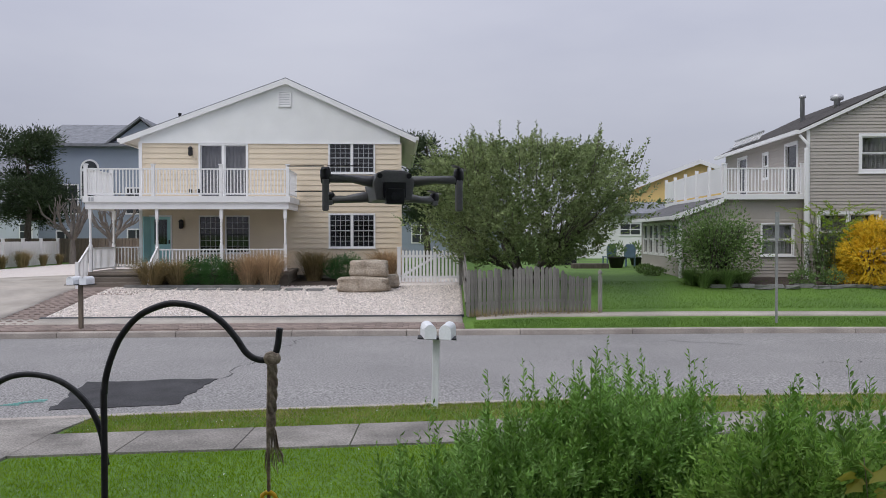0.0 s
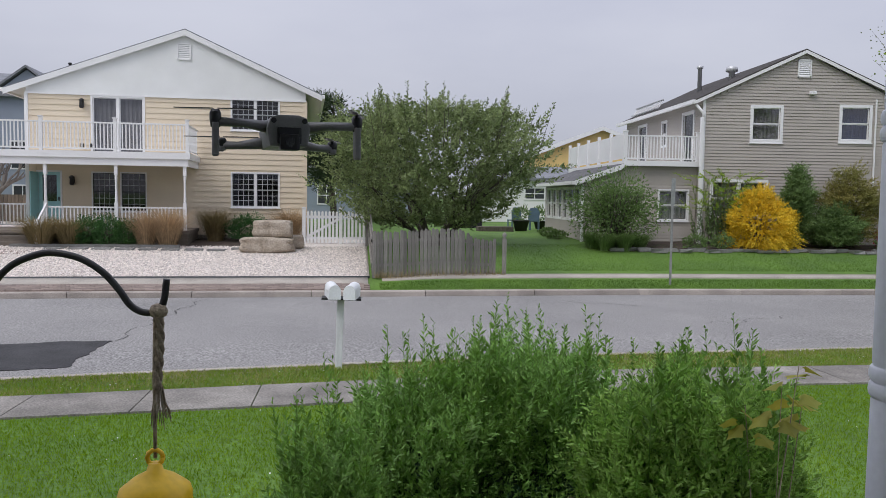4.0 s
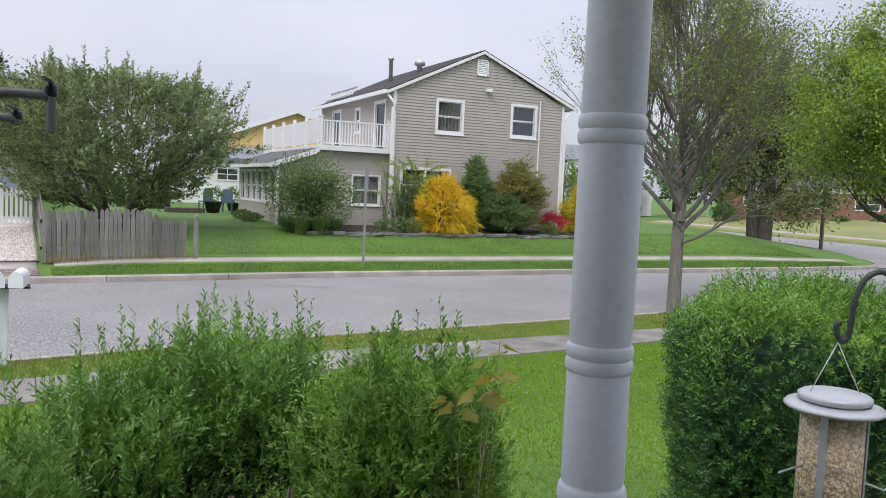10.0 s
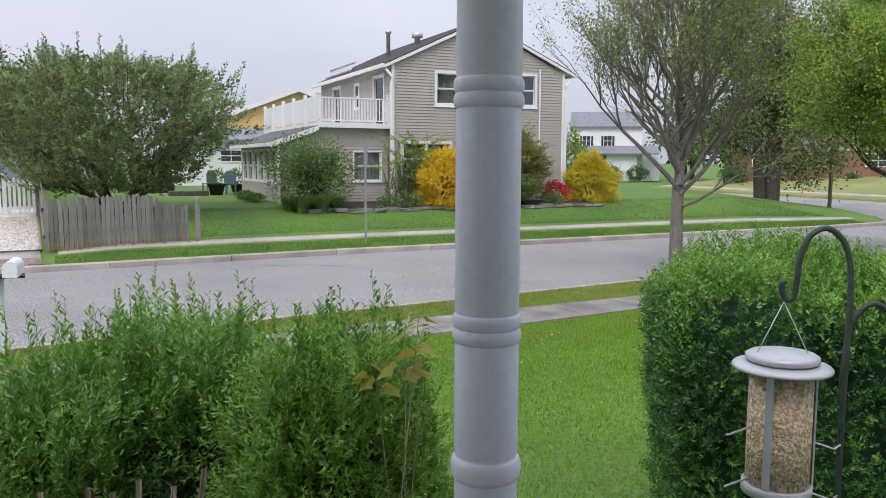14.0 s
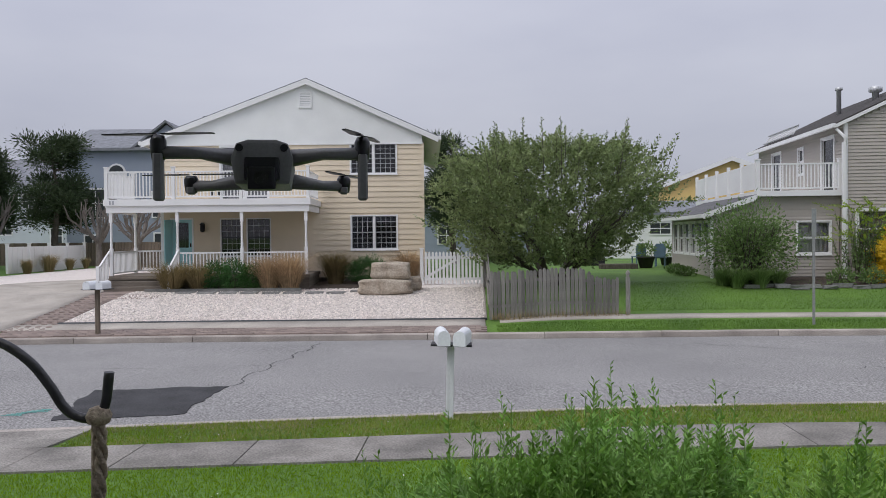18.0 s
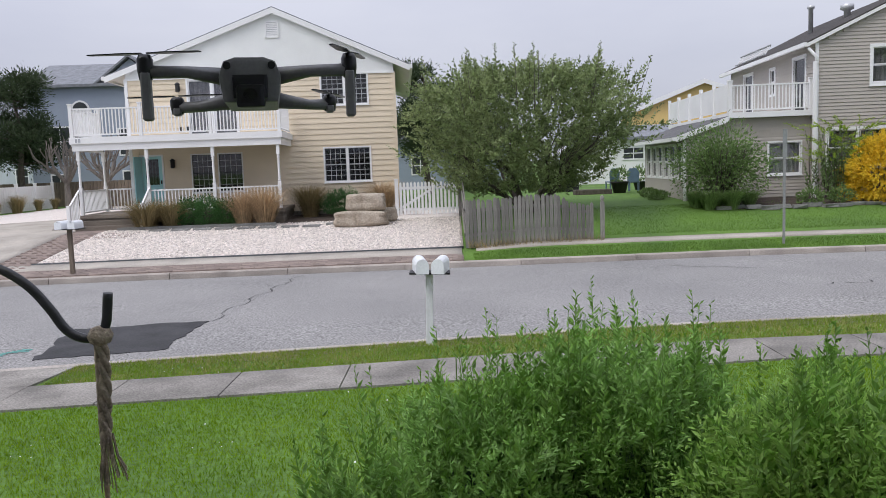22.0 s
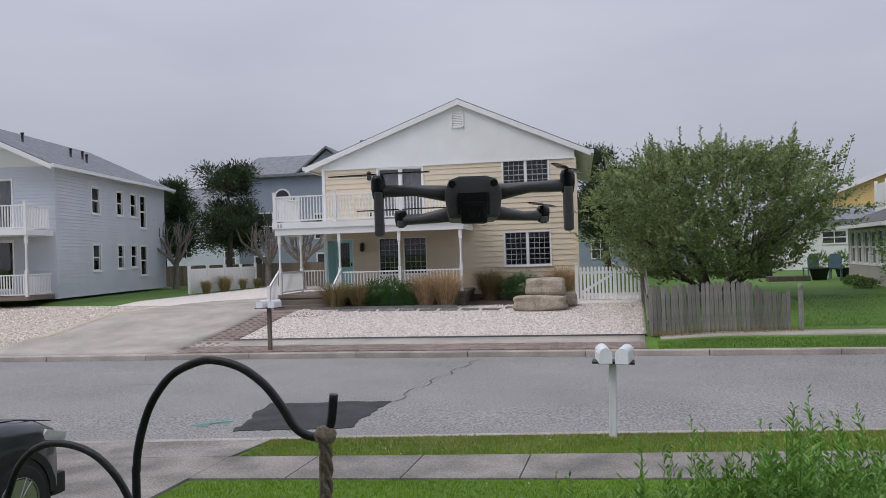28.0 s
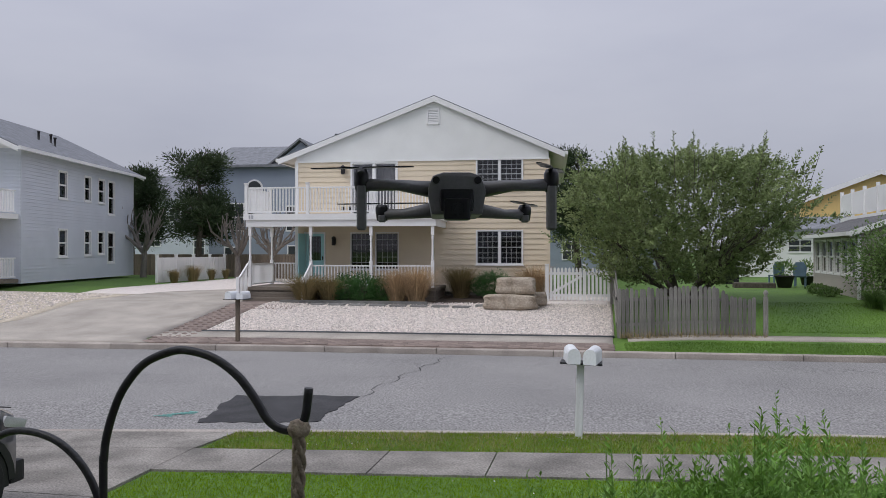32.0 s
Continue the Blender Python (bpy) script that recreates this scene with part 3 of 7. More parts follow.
def lap_wall(house, name, m, width, z0, z1, holes, material, course, gable=None, label="", joined=False, back=None):
    """A wall with real openings and lapped boards. m takes (along, inward, up) to the house. gable: (apex along, apex height)."""
    bm = bmesh.new()
    for a, b, c, d in opening_cells(width, z0, z1, holes):
        box(bm, a, b, 0.03, 0.18, c, d, m=m)
    if gable:
        prism(bm, [(0, z1), (width, z1), gable], 0.03, 0.18, m=m)
    wall = part(name, bm, back or material, house, label)
    top = gable[1] if gable else z1
    joint = bmesh.new() if joined else None
    z = z0
    while z < top - 0.02:
        ze = min(z + course, top)
        lo, hi = 0.0, width
        if gable and z >= z1 - 0.01:
            k = clamp((ze - z1) / (gable[1] - z1))
            lo, hi = gable[0] * k, width + (gable[0] - width) * k
        spans = [(lo, hi)]
        for h in holes:
            if h[2] < ze - 0.01 and h[3] > z + 0.01:
                spans = [s for p in spans for s in ((p[0], min(p[1], h[0])), (max(p[0], h[1]), p[1])) if s[1] - s[0] > 0.02]
        for a, b in spans:
            if b - a < 0.02:
                continue
            tgt = joint if joined else bmesh.new()
            prof = [(0.03, z), (-0.012, z), (-0.010, z + 0.012), (0.012, ze), (0.03, ze)]
            lo_v = [tgt.verts.new(m @ Vector((a, y, zz))) for y, zz in prof]
            hi_v = [tgt.verts.new(m @ Vector((b, y, zz))) for y, zz in prof]
            for i in range(5):
                tgt.faces.new((lo_v[i], lo_v[(i + 1) % 5], hi_v[(i + 1) % 5], hi_v[i]))
            tgt.faces.new(lo_v[::-1])
            tgt.faces.new(hi_v)
            if not joined:
                part("siding_board", tgt, material, wall)
        z = ze
    if joined:
        part("siding", joint, material, wall)
    return wall


def window_unit(house, m, u0, u1, z0, z1, cols=1, grid=(3, 3), trim=0.07, double=True, curtain=None, glass="glass_dark", trim_mat="white", shelf=True, head=0.0, sash=0.035, sash_mat=None):
    """A window in its opening: trim frame, sashes, panes, muntins, curtain. cols: units side by side."""
    bm = bmesh.new()
    t = trim
    for b in ((u0 - t, u1 + t, z1, z1 + t + head), (u0 - t, u1 + t, z0 - t, z0), (u0 - t, u0, z0, z1), (u1, u1 + t, z0, z1)):
        box(bm, b[0], b[1], -0.028, 0.05, b[2], b[3], m=m)
    frame_ob = part("window", bm, trim_mat, house)
    if shelf:
        part("sill", boxes((u0 - t - 0.03, u1 + t + 0.03, -0.055, 0.03, z0 - t - 0.03, z0 - t + 0.001), m=m), trim_mat, frame_ob)
    w = (u1 - u0) / cols
    for c in range(cols):
        a, b = u0 + c * w, u0 + (c + 1) * w
        if c:
            part("mullion", boxes((a - 0.045, a + 0.045, -0.02, 0.06, z0, z1), m=m), trim_mat, frame_ob)
            a += 0.045
        if c < cols - 1:
            b -= 0.045
        halves = ((z0, (z0 + z1) / 2, 0.06), ((z0 + z1) / 2, z1, 0.04)) if double else ((z0, z1, 0.05),)
        for ha, hb, dy in halves:
            bm = bmesh.new()
            s = sash
            for q in ((a, b, ha, ha + s), (a, b, hb - s, hb), (a, a + s, ha + s, hb - s), (b - s, b, ha + s, hb - s)):
                box(bm, q[0], q[1], dy - 0.015, dy + 0.02, q[2], q[3], m=m)
            part("sash", bm, sash_mat or trim_mat, frame_ob)
            if grid:
                bm = bmesh.new()
                for i in range(1, grid[0]):
                    uu = a + s + (b - a - 2 * s) * i / grid[0]
                    box(bm, uu - 0.009, uu + 0.009, dy - 0.006, dy - 0.001, ha + s, hb - s, m=m)
                for i in range(1, grid[1]):
                    zz = ha + s + (hb - ha - 2 * s) * i / grid[1]
                    box(bm, a + s, b - s, dy - 0.005, dy - 0.001, zz - 0.009, zz + 0.009, m=m)
                part("grille", bm, "number", frame_ob)
            p = part("pane", boxes((a + s, b - s, dy, dy + 0.004, ha + s, hb - s), m=m), glass, frame_ob)
            p.visible_shadow = False
    if curtain:
        bm = bmesh.new()
        n = max(8, int((u1 - u0) * 22))
        prev = None
        for i in range(n + 1):
            uu = u0 + (u1 - u0) * i / n
            dy = 0.15 + 0.02 * math.sin(i * 1.9)
            cur = [bm.verts.new(m @ Vector((uu, dy, zz))) for zz in (z0, z1)]
            if prev:
                bm.faces.new((prev[0], cur[0], cur[1], prev[1]))
            prev = cur
        part("curtain", bm, curtain, frame_ob)
    else:
        # near-black plate added behind the glass in place of an unlit room
        part("room_dark", boxes((u0, u1, 0.55, 0.57, z0, z1), m=m), "room_shade", frame_ob)
    return frame_ob


def railing(parent, p0, p1, z0, height, material="white", gap=0.115, posts=(0, 1), name="railing", post_w=0.11, bal_w=0.035, post_h=0.12, cap=True):
    """A baluster railing between two plan points; each baluster and post is its own part."""
    a, b = Vector((p0[0], p0[1], z0)), Vector((p1[0], p1[1], z0))
    ln = (b - a).length
    ang = math.atan2(b.y - a.y, b.x - a.x)
    m = Matrix.Translation(a) @ Matrix.Rotation(ang, 4, 'Z')
    rail = part(name, boxes((0, ln, -0.035, 0.035, height - 0.05, height), (0, ln, -0.025, 0.025, 0.06, 0.11), m=m), material, parent)
    n = max(2, int(ln / gap))
    me = None
    for i in range(1, n):
        x = ln * i / n
        if me is None:
            ob = part("baluster", boxes((-bal_w / 2, bal_w / 2, -bal_w / 2, bal_w / 2, 0.11, height - 0.05)), material, rail, m=m @ Matrix.Translation((x, 0, 0)))
            me = ob.data
        else:
            part("baluster", me, material, rail, m=m @ Matrix.Translation((x, 0, 0)))
    for f in posts:
        bm = boxes((-post_w / 2, post_w / 2, -post_w / 2, post_w / 2, 0, height + post_h))
        if cap:
            box(bm, -post_w / 2 - 0.02, post_w / 2 + 0.02, -post_w / 2 - 0.02, post_w / 2 + 0.02, height + post_h, height + post_h + 0.035)
        part("rail_post", bm, material, rail, m=m @ Matrix.Translation((ln * f, 0, 0)))
    return rail


def turned_post(parent, x, y, z0, z1, w=0.11, material="white", name="porch_post"):
    """A porch post: square ends, turned shaft with rings."""
    h = z1 - z0
    bm = boxes((x - w / 2, x + w / 2, y - w / 2, y + w / 2, z0, z0 + 0.95), (x - w / 2, x + w / 2, y - w / 2, y + w / 2, z1 - 0.35, z1))
    r = w / 2
    a, b = z0 + 0.95, z1 - 0.35
    lathe(bm, [(r * 0.8, a), (r, a + 0.03), (r * 0.75, a + 0.06), (r * 0.95, a + 0.12), (r * 0.75, a + 0.2), (r * 0.72, b - 0.15), (r * 0.95, b - 0.08), (r * 0.75, b - 0.04), (r * 0.95, b)], 14, x, y)
    return part(name, bm, material, parent)


def gable_roof(house, u0, u1, v0, v1, ze0, ze1, apex, zp, th, material, fascia="white", d=0.19, soffit=True):
    """Two roof slopes with ridge along v; eave heights ze0 (u0 side) and ze1 (u1 side)."""
    roof = part("roof", prism(prism(bmesh.new(), [(u0, ze0), (apex, zp), (apex, zp + th), (u0, ze0 + th)], v0, v1), [(apex, zp), (u1, ze1), (u1, ze1 + th), (apex, zp + th)], v0, v1), material, house)
    for (a, za), (b, zb) in (((u0, ze0), (apex, zp)), ((apex, zp), (u1, ze1))):
        for w0, w1 in ((v0 - 0.03, v0 - 0.002), (v1 + 0.002, v1 + 0.03)):
            part("rake_board", prism(bmesh.new(), [(a, za - d), (b, zb - d), (b, zb + 0.02), (a, za + 0.02)], w0, w1), fascia, roof)
    for u, z, s in ((u0, ze0, -1), (u1, ze1, 1)):
        part("gutter", boxes((min(u, u + s * 0.11), max(u, u + s * 0.11), v0, v1, z - 0.09, z + 0.05)), fascia, roof)
    if soffit:
        bm = bmesh.new()
        prism(bm, [(u0, ze0 - 0.02), (apex, zp - 0.02), (apex, zp - 0.004), (u0, ze0 - 0.004)], v0, v1)
        prism(bm, [(apex, zp - 0.02), (u1, ze1 - 0.02), (u1, ze1 - 0.004), (apex, zp - 0.004)], v0, v1)
        part("soffit", bm, fascia, roof)
    return roof


def louvre_vent(house, m, u, z, w, h):
    m = m @ Matrix.Translation((0, -0.03, 0))
    v = part("gable_vent", boxes((u - w / 2, u + w / 2, -0.03, 0.02, z - h / 2, z - h / 2 + 0.05), (u - w / 2, u + w / 2, -0.03, 0.02, z + h / 2 - 0.05, z + h / 2),
             (u - w / 2, u - w / 2 + 0.05, -0.03, 0.02, z - h / 2, z + h / 2), (u + w / 2 - 0.05, u + w / 2, -0.03, 0.02, z - h / 2, z + h / 2), m=m), "white", house)
    part("vent_back", boxes((u - w / 2 + 0.04, u + w / 2 - 0.04, 0.006, 0.012, z - h / 2 + 0.04, z + h / 2 - 0.04), m=m), "number", v)
    k = 8
    for i in range(k):
        zz = z - h / 2 + 0.05 + (h - 0.1) * (i + 0.5) / k
        s = (h - 0.1) / k * 0.5
        bm = bmesh.new()
        prism(bm, [(-0.02, zz - s), (-0.012, zz - s), (0.014, zz + s * 0.7), (0.006, zz + s * 0.7)], u - w / 2 + 0.05, u + w / 2 - 0.05, axis="x", m=m)
        part("louvre", bm, "white", v)
    return v


def wall_frame(x, y, angle):
    return Matrix.Translation((x, y, 0)) @ Matrix.Rotation(radians(angle), 4, 'Z')


# ---- the cream house ----
mh = thing("house", "two-storey cream-sided house with white gable and balcony", "house", pose(-11.70, 31.63, 0.0, 0, 0, 3.5))
W, ZB, ZG, ZP = 9.95, 0.85, 6.22, 8.60
AP = 5.55
I4 = Matrix.Identity(4)
mh_holes = [(2.27, 4.02, 4.10, 6.12), (2.24, 3.01, 1.98, 3.36), (3.24, 4.09, 1.98, 3.36), (0.30, 1.18, 1.42, 3.42), (7.22, 8.93, 5.09, 6.18), (7.22, 8.93, 2.19, 3.43)]
lap_wall(mh, "wall_front", I4, W, ZB + 0.25, ZG, mh_holes, "siding_cream", 0.205)
part("foundation", boxes((0.02, W - 0.02, 0.04, 11.9, 0.5, ZB + 0.25)), "concrete", mh)
GP = [(0, ZG), (W, ZG), (W, 6.66), (AP, ZP + 0.02), (0, 6.53)]
bm = prism(bmesh.new(), GP, -0.02, 0.16)
part("gable_panel", bm, "stucco", mh, "smooth white gable panel")
part("gable_trim", boxes((-0.02, W + 0.02, -0.045, 0.02, ZG - 0.04, ZG + 0.02)), "white", mh)
for u in (0, W):
    part("corner_board", boxes((u - 0.06, u + 0.06, -0.03, 0.1, ZB + 0.2, ZG)), "siding_cream" if u else "white", mh)
lap_wall(mh, "wall_side", wall_frame(W, 0, 90), 12, ZB + 0.25, ZG, [], "siding_cream", 0.205, joined=True)
lap_wall(mh, "wall_side", wall_frame(0, 12, -90), 12, ZB + 0.25, ZG, [], "siding_cream", 0.205, joined=True)
part("wall_back", boxes((0, W, 11.85, 12, ZB, ZG)), "siding_cream", mh)
part("wall_back", prism(bmesh.new(), GP, 11.85, 12.0), "stucco", mh)
gable_roof(mh, -0.72, W + 0.62, -0.14, 12.5, 6.30, 6.42, AP, 8.66, 0.06, "shingle_grey")
louvre_vent(mh, I4, 5.50, 7.90, 0.5, 0.62)
window_unit(mh, I4, 7.22, 8.93, 5.09, 6.20, 2, (4, 3), trim=0.055, sash=0.022, sash_mat="number")
window_unit(mh, I4, 7.22, 8.93, 2.19, 3.43, 2, (4, 3), trim=0.055, sash=0.022, sash_mat="number")
window_unit(mh, I4, 2.24, 3.01, 1.98, 3.36, 1, (4, 3), trim=0.045, sash=0.022, sash_mat="shutter")
window_unit(mh, I4, 3.24, 4.09, 1.98, 3.36, 1, (4, 3), trim=0.045, sash=0.022, sash_mat="shutter")
window_unit(mh, I4, 2.27, 4.02, 4.10, 6.12, 2, None, double=False, curtain="curtain", glass="glass", shelf=False)
# front door
fr = part("door", bevelled(boxes((0.36, 1.12, 0.03, 0.07, 1.44, 3.36)), 0.006), "teal", mh, "turquoise front door with a glass light")
part("door_frame", boxes((0.30, 0.36, -0.03, 0.1, 1.42, 3.42), (1.12, 1.18, -0.03, 0.1, 1.42, 3.42), (0.30, 1.18, -0.03, 0.1, 3.36, 3.42)), "white", fr)
part("light", boxes((0.50, 0.98, 0.018, 0.03, 2.3, 3.25)), "glass_dark", fr)
part("storm_door", boxes((-0.4, 0.0, -0.02, 0.02, 1.44, 3.36), m=wall_frame(0.36, -0.04, 68)), "teal", fr)
part("handle", bevelled(boxes((1.04, 1.08, -0.03, 0.03, 2.32, 2.46)), 0.008), "iron", fr)


def wall_lantern(house, u, z):
    bm = boxes((u - 0.06, u + 0.06, -0.05, 0.0, z - 0.1, z + 0.1))
    lathe(bm, [(0.05, z - 0.16), (0.085, z - 0.12), (0.075, z + 0.1), (0.11, z + 0.13), (0.03, z + 0.2)], 8, u, -0.14)
    return part("wall_lantern", bm, "iron", house)


wall_lantern(mh, 1.92, 5.85)
wall_lantern(mh, 1.55, 3.05)
# porch and balcony
PF = -2.75
part("porch_floor", boxes((-1.05, 6.0, PF + 0.05, -0.02, 1.24, 1.36)), "deck_wood", mh)
part("porch_skirt", boxes((-1.0, 5.95, PF + 0.1, PF + 0.16, 0.6, 1.24), (-1.0, -0.94, PF + 0.16, -0.03, 0.6, 1.24), (5.89, 5.95, PF + 0.16, -0.03, 0.6, 1.24)), "deck_wood", mh)
for i in range(3):
    part("step", boxes((-0.95, 1.38, PF - 0.28 * (3 - i) + 0.04, PF - 0.28 * (2 - i) + 0.06, 0.5, 0.80 + 0.165 * (i + 1) - 0.12)), "deck_wood", mh)
beam = part("balcony_floor", boxes((-1.13, 6.05, PF, -0.02, 3.80, 4.02)), "white", mh, "white balcony deck and fascia")
part("lower_fascia", boxes((-1.06, 5.99, PF + 0.06, PF + 0.12, 3.56, 3.80), (-1.06, -1.0, PF + 0.12, -0.02, 3.56, 3.80), (5.93, 5.99, PF + 0.12, -0.02, 3.56, 3.80)), "white", beam)
part("porch_ceiling", boxes((-1.0, 5.93, PF + 0.12, -0.02, 3.70, 3.72)), "white", beam)
for u in (-0.92, 1.38, 3.62, 5.86):
    turned_post(mh, u, PF + 0.15, 1.36, 3.58)
turned_post(mh, -0.92, -0.3, 1.36, 3.58)
for a, b, pp in ((-1.04, 1.28, (0, 1)), (1.28, 3.62, (1,)), (3.62, 5.96, (1,))):
    railing(mh, (a, PF + 0.08), (b, PF + 0.08), 4.02, 0.98, posts=pp)
railing(mh, (-1.04, PF + 0.08), (-1.04, -0.15), 4.02, 0.98, posts=(1,))
railing(mh, (5.96, PF + 0.08), (5.96, -0.15), 4.02, 0.98, posts=())
railing(mh, (1.45, PF + 0.15), (3.56, PF + 0.15), 1.36, 0.80, posts=())
railing(mh, (3.68, PF + 0.15), (5.80, PF + 0.15), 1.36, 0.80, posts=())
railing(mh, (-0.92, PF + 0.2), (-0.92, -0.35), 1.36, 0.85, posts=())
railing(mh, (-0.92, -0.2), (0.2, -0.2), 1.36, 0.85, posts=())
for u in (-0.98, 1.40):
    rl = part("stair_rail", prism(bmesh.new(), [(PF - 0.85, 1.62), (PF + 0.1, 2.18), (PF + 0.1, 2.24), (PF - 0.85, 1.68)], u - 0.03, u + 0.03, axis="x"), "white", mh)
    part("newel", boxes((u - 0.055, u + 0.055, PF - 0.92, PF - 0.81, 0.6, 1.74)), "white", rl)
    for k in range(7):
        yy = PF - 0.74 + 0.12 * k
        part("baluster", boxes((u - 0.016, u + 0.016, yy - 0.016, yy + 0.016, 0.9 + 0.06 * k, 1.66 + 0.07 * k)), "white", rl)

# ---- the taupe house ----
rh = thing("house", "two-storey taupe-sided house with roof deck and sunroom", "house", pose(12.92, 29.5, 0.0, 0, 0, -2.5))
RW, RB, RE, RP = 7.75, 0.75, 6.35, 8.16
rh_holes = [(1.86, 2.90, 4.92, 6.10), (5.28, 6.34, 4.98, 6.18), (0.42, 2.42, 2.12, 3.34)]
lap_wall(rh, "wall_front", I4, RW, RB, RE, rh_holes, "siding_taupe", 0.118, gable=(3.75, RP), joined=True)
rs_holes = [(1.0, 2.1, 4.1, 6.0), (4.0, 4.5, 4.95, 5.9), (6.6, 7.7, 4.1, 6.0)]
WS = wall_frame(0, 9.6, -90)
lap_wall(rh, "wall_side", WS, 9.6, RB, RE, [(9.6 - b, 9.6 - a, c, d) for a, b, c, d in rs_holes], "siding_taupe", 0.118, joined=True)
lap_wall(rh, "wall_side", wall_frame(RW, 0, 90), 9.6, RB, RE, [], "siding_taupe", 0.118, joined=True)
part("wall_back", boxes((0, RW, 9.45, 9.6, RB, RE)), "siding_taupe", rh)
part("wall_back", prism(bmesh.new(), [(0, RE), (RW, RE), (3.75, RP)], 9.45, 9.6), "siding_taupe", rh)
gable_roof(rh, -0.38, RW + 0.50, -0.12, 9.8, 6.29, 6.32, 3.75, 8.22, 0.07, "shingle_dark", d=0.10)
for a, b, c, d in rh_holes:
    window_unit(rh, I4, a, b, c, d, 2 if b - a > 1.5 else 1, None, trim=0.11, curtain="curtain" if a != 5.28 else "curtain_blue", glass="glass")
for a, b, c, d in rs_holes:
    window_unit(rh, WS, 9.6 - b, 9.6 - a, c, d, 1, None, trim=0.09, double=d - c < 1.2, glass="glass", shelf=False)
louvre_vent(rh, I4, 3.75, 7.58, 0.52, 0.66)
for u in (0, RW):
    part("corner_board", boxes((u - 0.05, u + 0.05, -0.03, 0.06, RB, RE)), "white", rh)
# deck and sunroom
lap_wall(rh, "sunroom_wall", wall_frame(-4.35, 0.45, 0), 4.3, RB, 3.2, [(2.9, 4.0, 1.9, 3.0)], "siding_taupe", 0.118, joined=True)
bay = [(0.5 + 1.08 * i, 1.28 + 1.08 * i, 1.85, 3.05) for i in range(6)]
WB = wall_frame(-4.35, 7.6, -90)
lap_wall(rh, "sunroom_wall", WB, 7.15, RB, 3.2, bay, "siding_taupe", 0.118, joined=True)
for a, b, c, d in bay:
    window_unit(rh, WB, a, b, c, d, 1, None, trim=0.07, curtain="curtain", glass="glass", shelf=False)
window_unit(rh, wall_frame(-4.35, 0.45, 0), 2.9, 4.0, 1.9, 3.0, 1, None, trim=0.05, curtain="curtain", glass="glass")
part("sunroom_roof", prism(bmesh.new(), [(-4.72, 3.26), (-2.9, 3.90), (-2.9, 3.98), (-4.72, 3.34)], 0.2, 7.8), "shingle", rh)
part("sunroom_gable", prism(bmesh.new(), [(-4.35, 3.2), (0.0, 3.2), (0, 3.95), (-2.9, 3.88), (-4.35, 3.36)], 0.47, 0.6), "siding_taupe", rh)
for k in range(6):
    z0, z1 = 3.205 + 0.118 * k, min(3.205 + 0.118 * (k + 1) - 0.012, 3.87)
    xl0, xl1 = (max(-4.34, -4.34 + (z - 3.36) * 2.79) for z in (z0, z1))
    part("siding_board", prism(bmesh.new(), [(xl0, z0), (-0.01, z0), (-0.01, z1), (xl1, z1)], 0.448, 0.468), "siding_taupe", rh)
part("sunroom_fascia", prism(bmesh.new(), [(-4.72, 3.14), (-2.9, 3.78), (-2.9, 3.97), (-4.72, 3.33)], 0.16, 0.198), "white", rh)
part("gutter", boxes((-4.84, -4.72, 0.2, 7.8, 3.18, 3.31)), "white", rh)
part("downspout", boxes((-4.44, -4.35, 0.33, 0.42, 0.9, 3.2)), "white", rh)
part("roof_deck", boxes((-2.9, -0.02, 0.2, 9.4, 3.90, 4.09)), "white", rh)
railing(rh, (-2.83, 0.27), (-0.1, 0.27), 4.09, 0.95, posts=(0, 1))
part("privacy_panel", boxes((-2.87, -2.82, 0.34, 9.3, 4.17, 5.08)), "white", rh, "solid white deck privacy panel")
for k in range(6):
    part("panel_post", boxes((-2.91, -2.79, 0.30 + 1.8 * k - (0.05 if k == 5 else 0) + 0.04, 0.42 + 1.8 * k - (0.05 if k == 5 else 0) + 0.02, 4.09, 5.22)), "white", rh)
bm = boxes((-0.15, -0.04, -0.14, -0.03, 0.9, 5.7))
part("downspout", bm, "white", rh)
part("downspout", boxes((RW + 0.02, RW + 0.12, -0.14, -0.03, 0.9, 5.7)), "white", rh)
part("conduit", boxes((6.55, 6.60, -0.06, -0.015, 3.2, 6.5)), "white", rh)
part("stove_pipe", lathe(bmesh.new(), [(0.09, 6.6), (0.09, 8.30), (0.14, 8.32), (0.14, 8.42), (0.05, 8.46)], 12, 1.75, 5.0), "galv", rh)
part("roof_vent", lathe(bmesh.new(), [(0.12, 7.2), (0.12, 7.95), (0.24, 8.0), (0.24, 8.16), (0.1, 8.24)], 14, 2.55, 3.6), "galv", rh)

sr = part("snow_rail", boxes((0.0, 0.06, 5.2, 9.0, 6.62, 6.66), (0.22, 0.28, 5.2, 9.0, 6.98, 7.02)), "galv", rh)
for k in range(16):
    part("snow_slat", prism(bmesh.new(), [(0.0, 6.60), (0.26, 6.98), (0.30, 6.98), (0.04, 6.60)], 5.25 + 0.235 * k, 5.29 + 0.235 * k), "white", sr)
for u in (-0.05, RW + 0.08):
    part("gutter_elbow", tube(bmesh.new(), [(u - (0.28 if u < 1 else -0.28), -0.06, 6.16), (u, -0.08, 5.85), (u, -0.08, 5.6)], 0.05, 8), "white", rh)


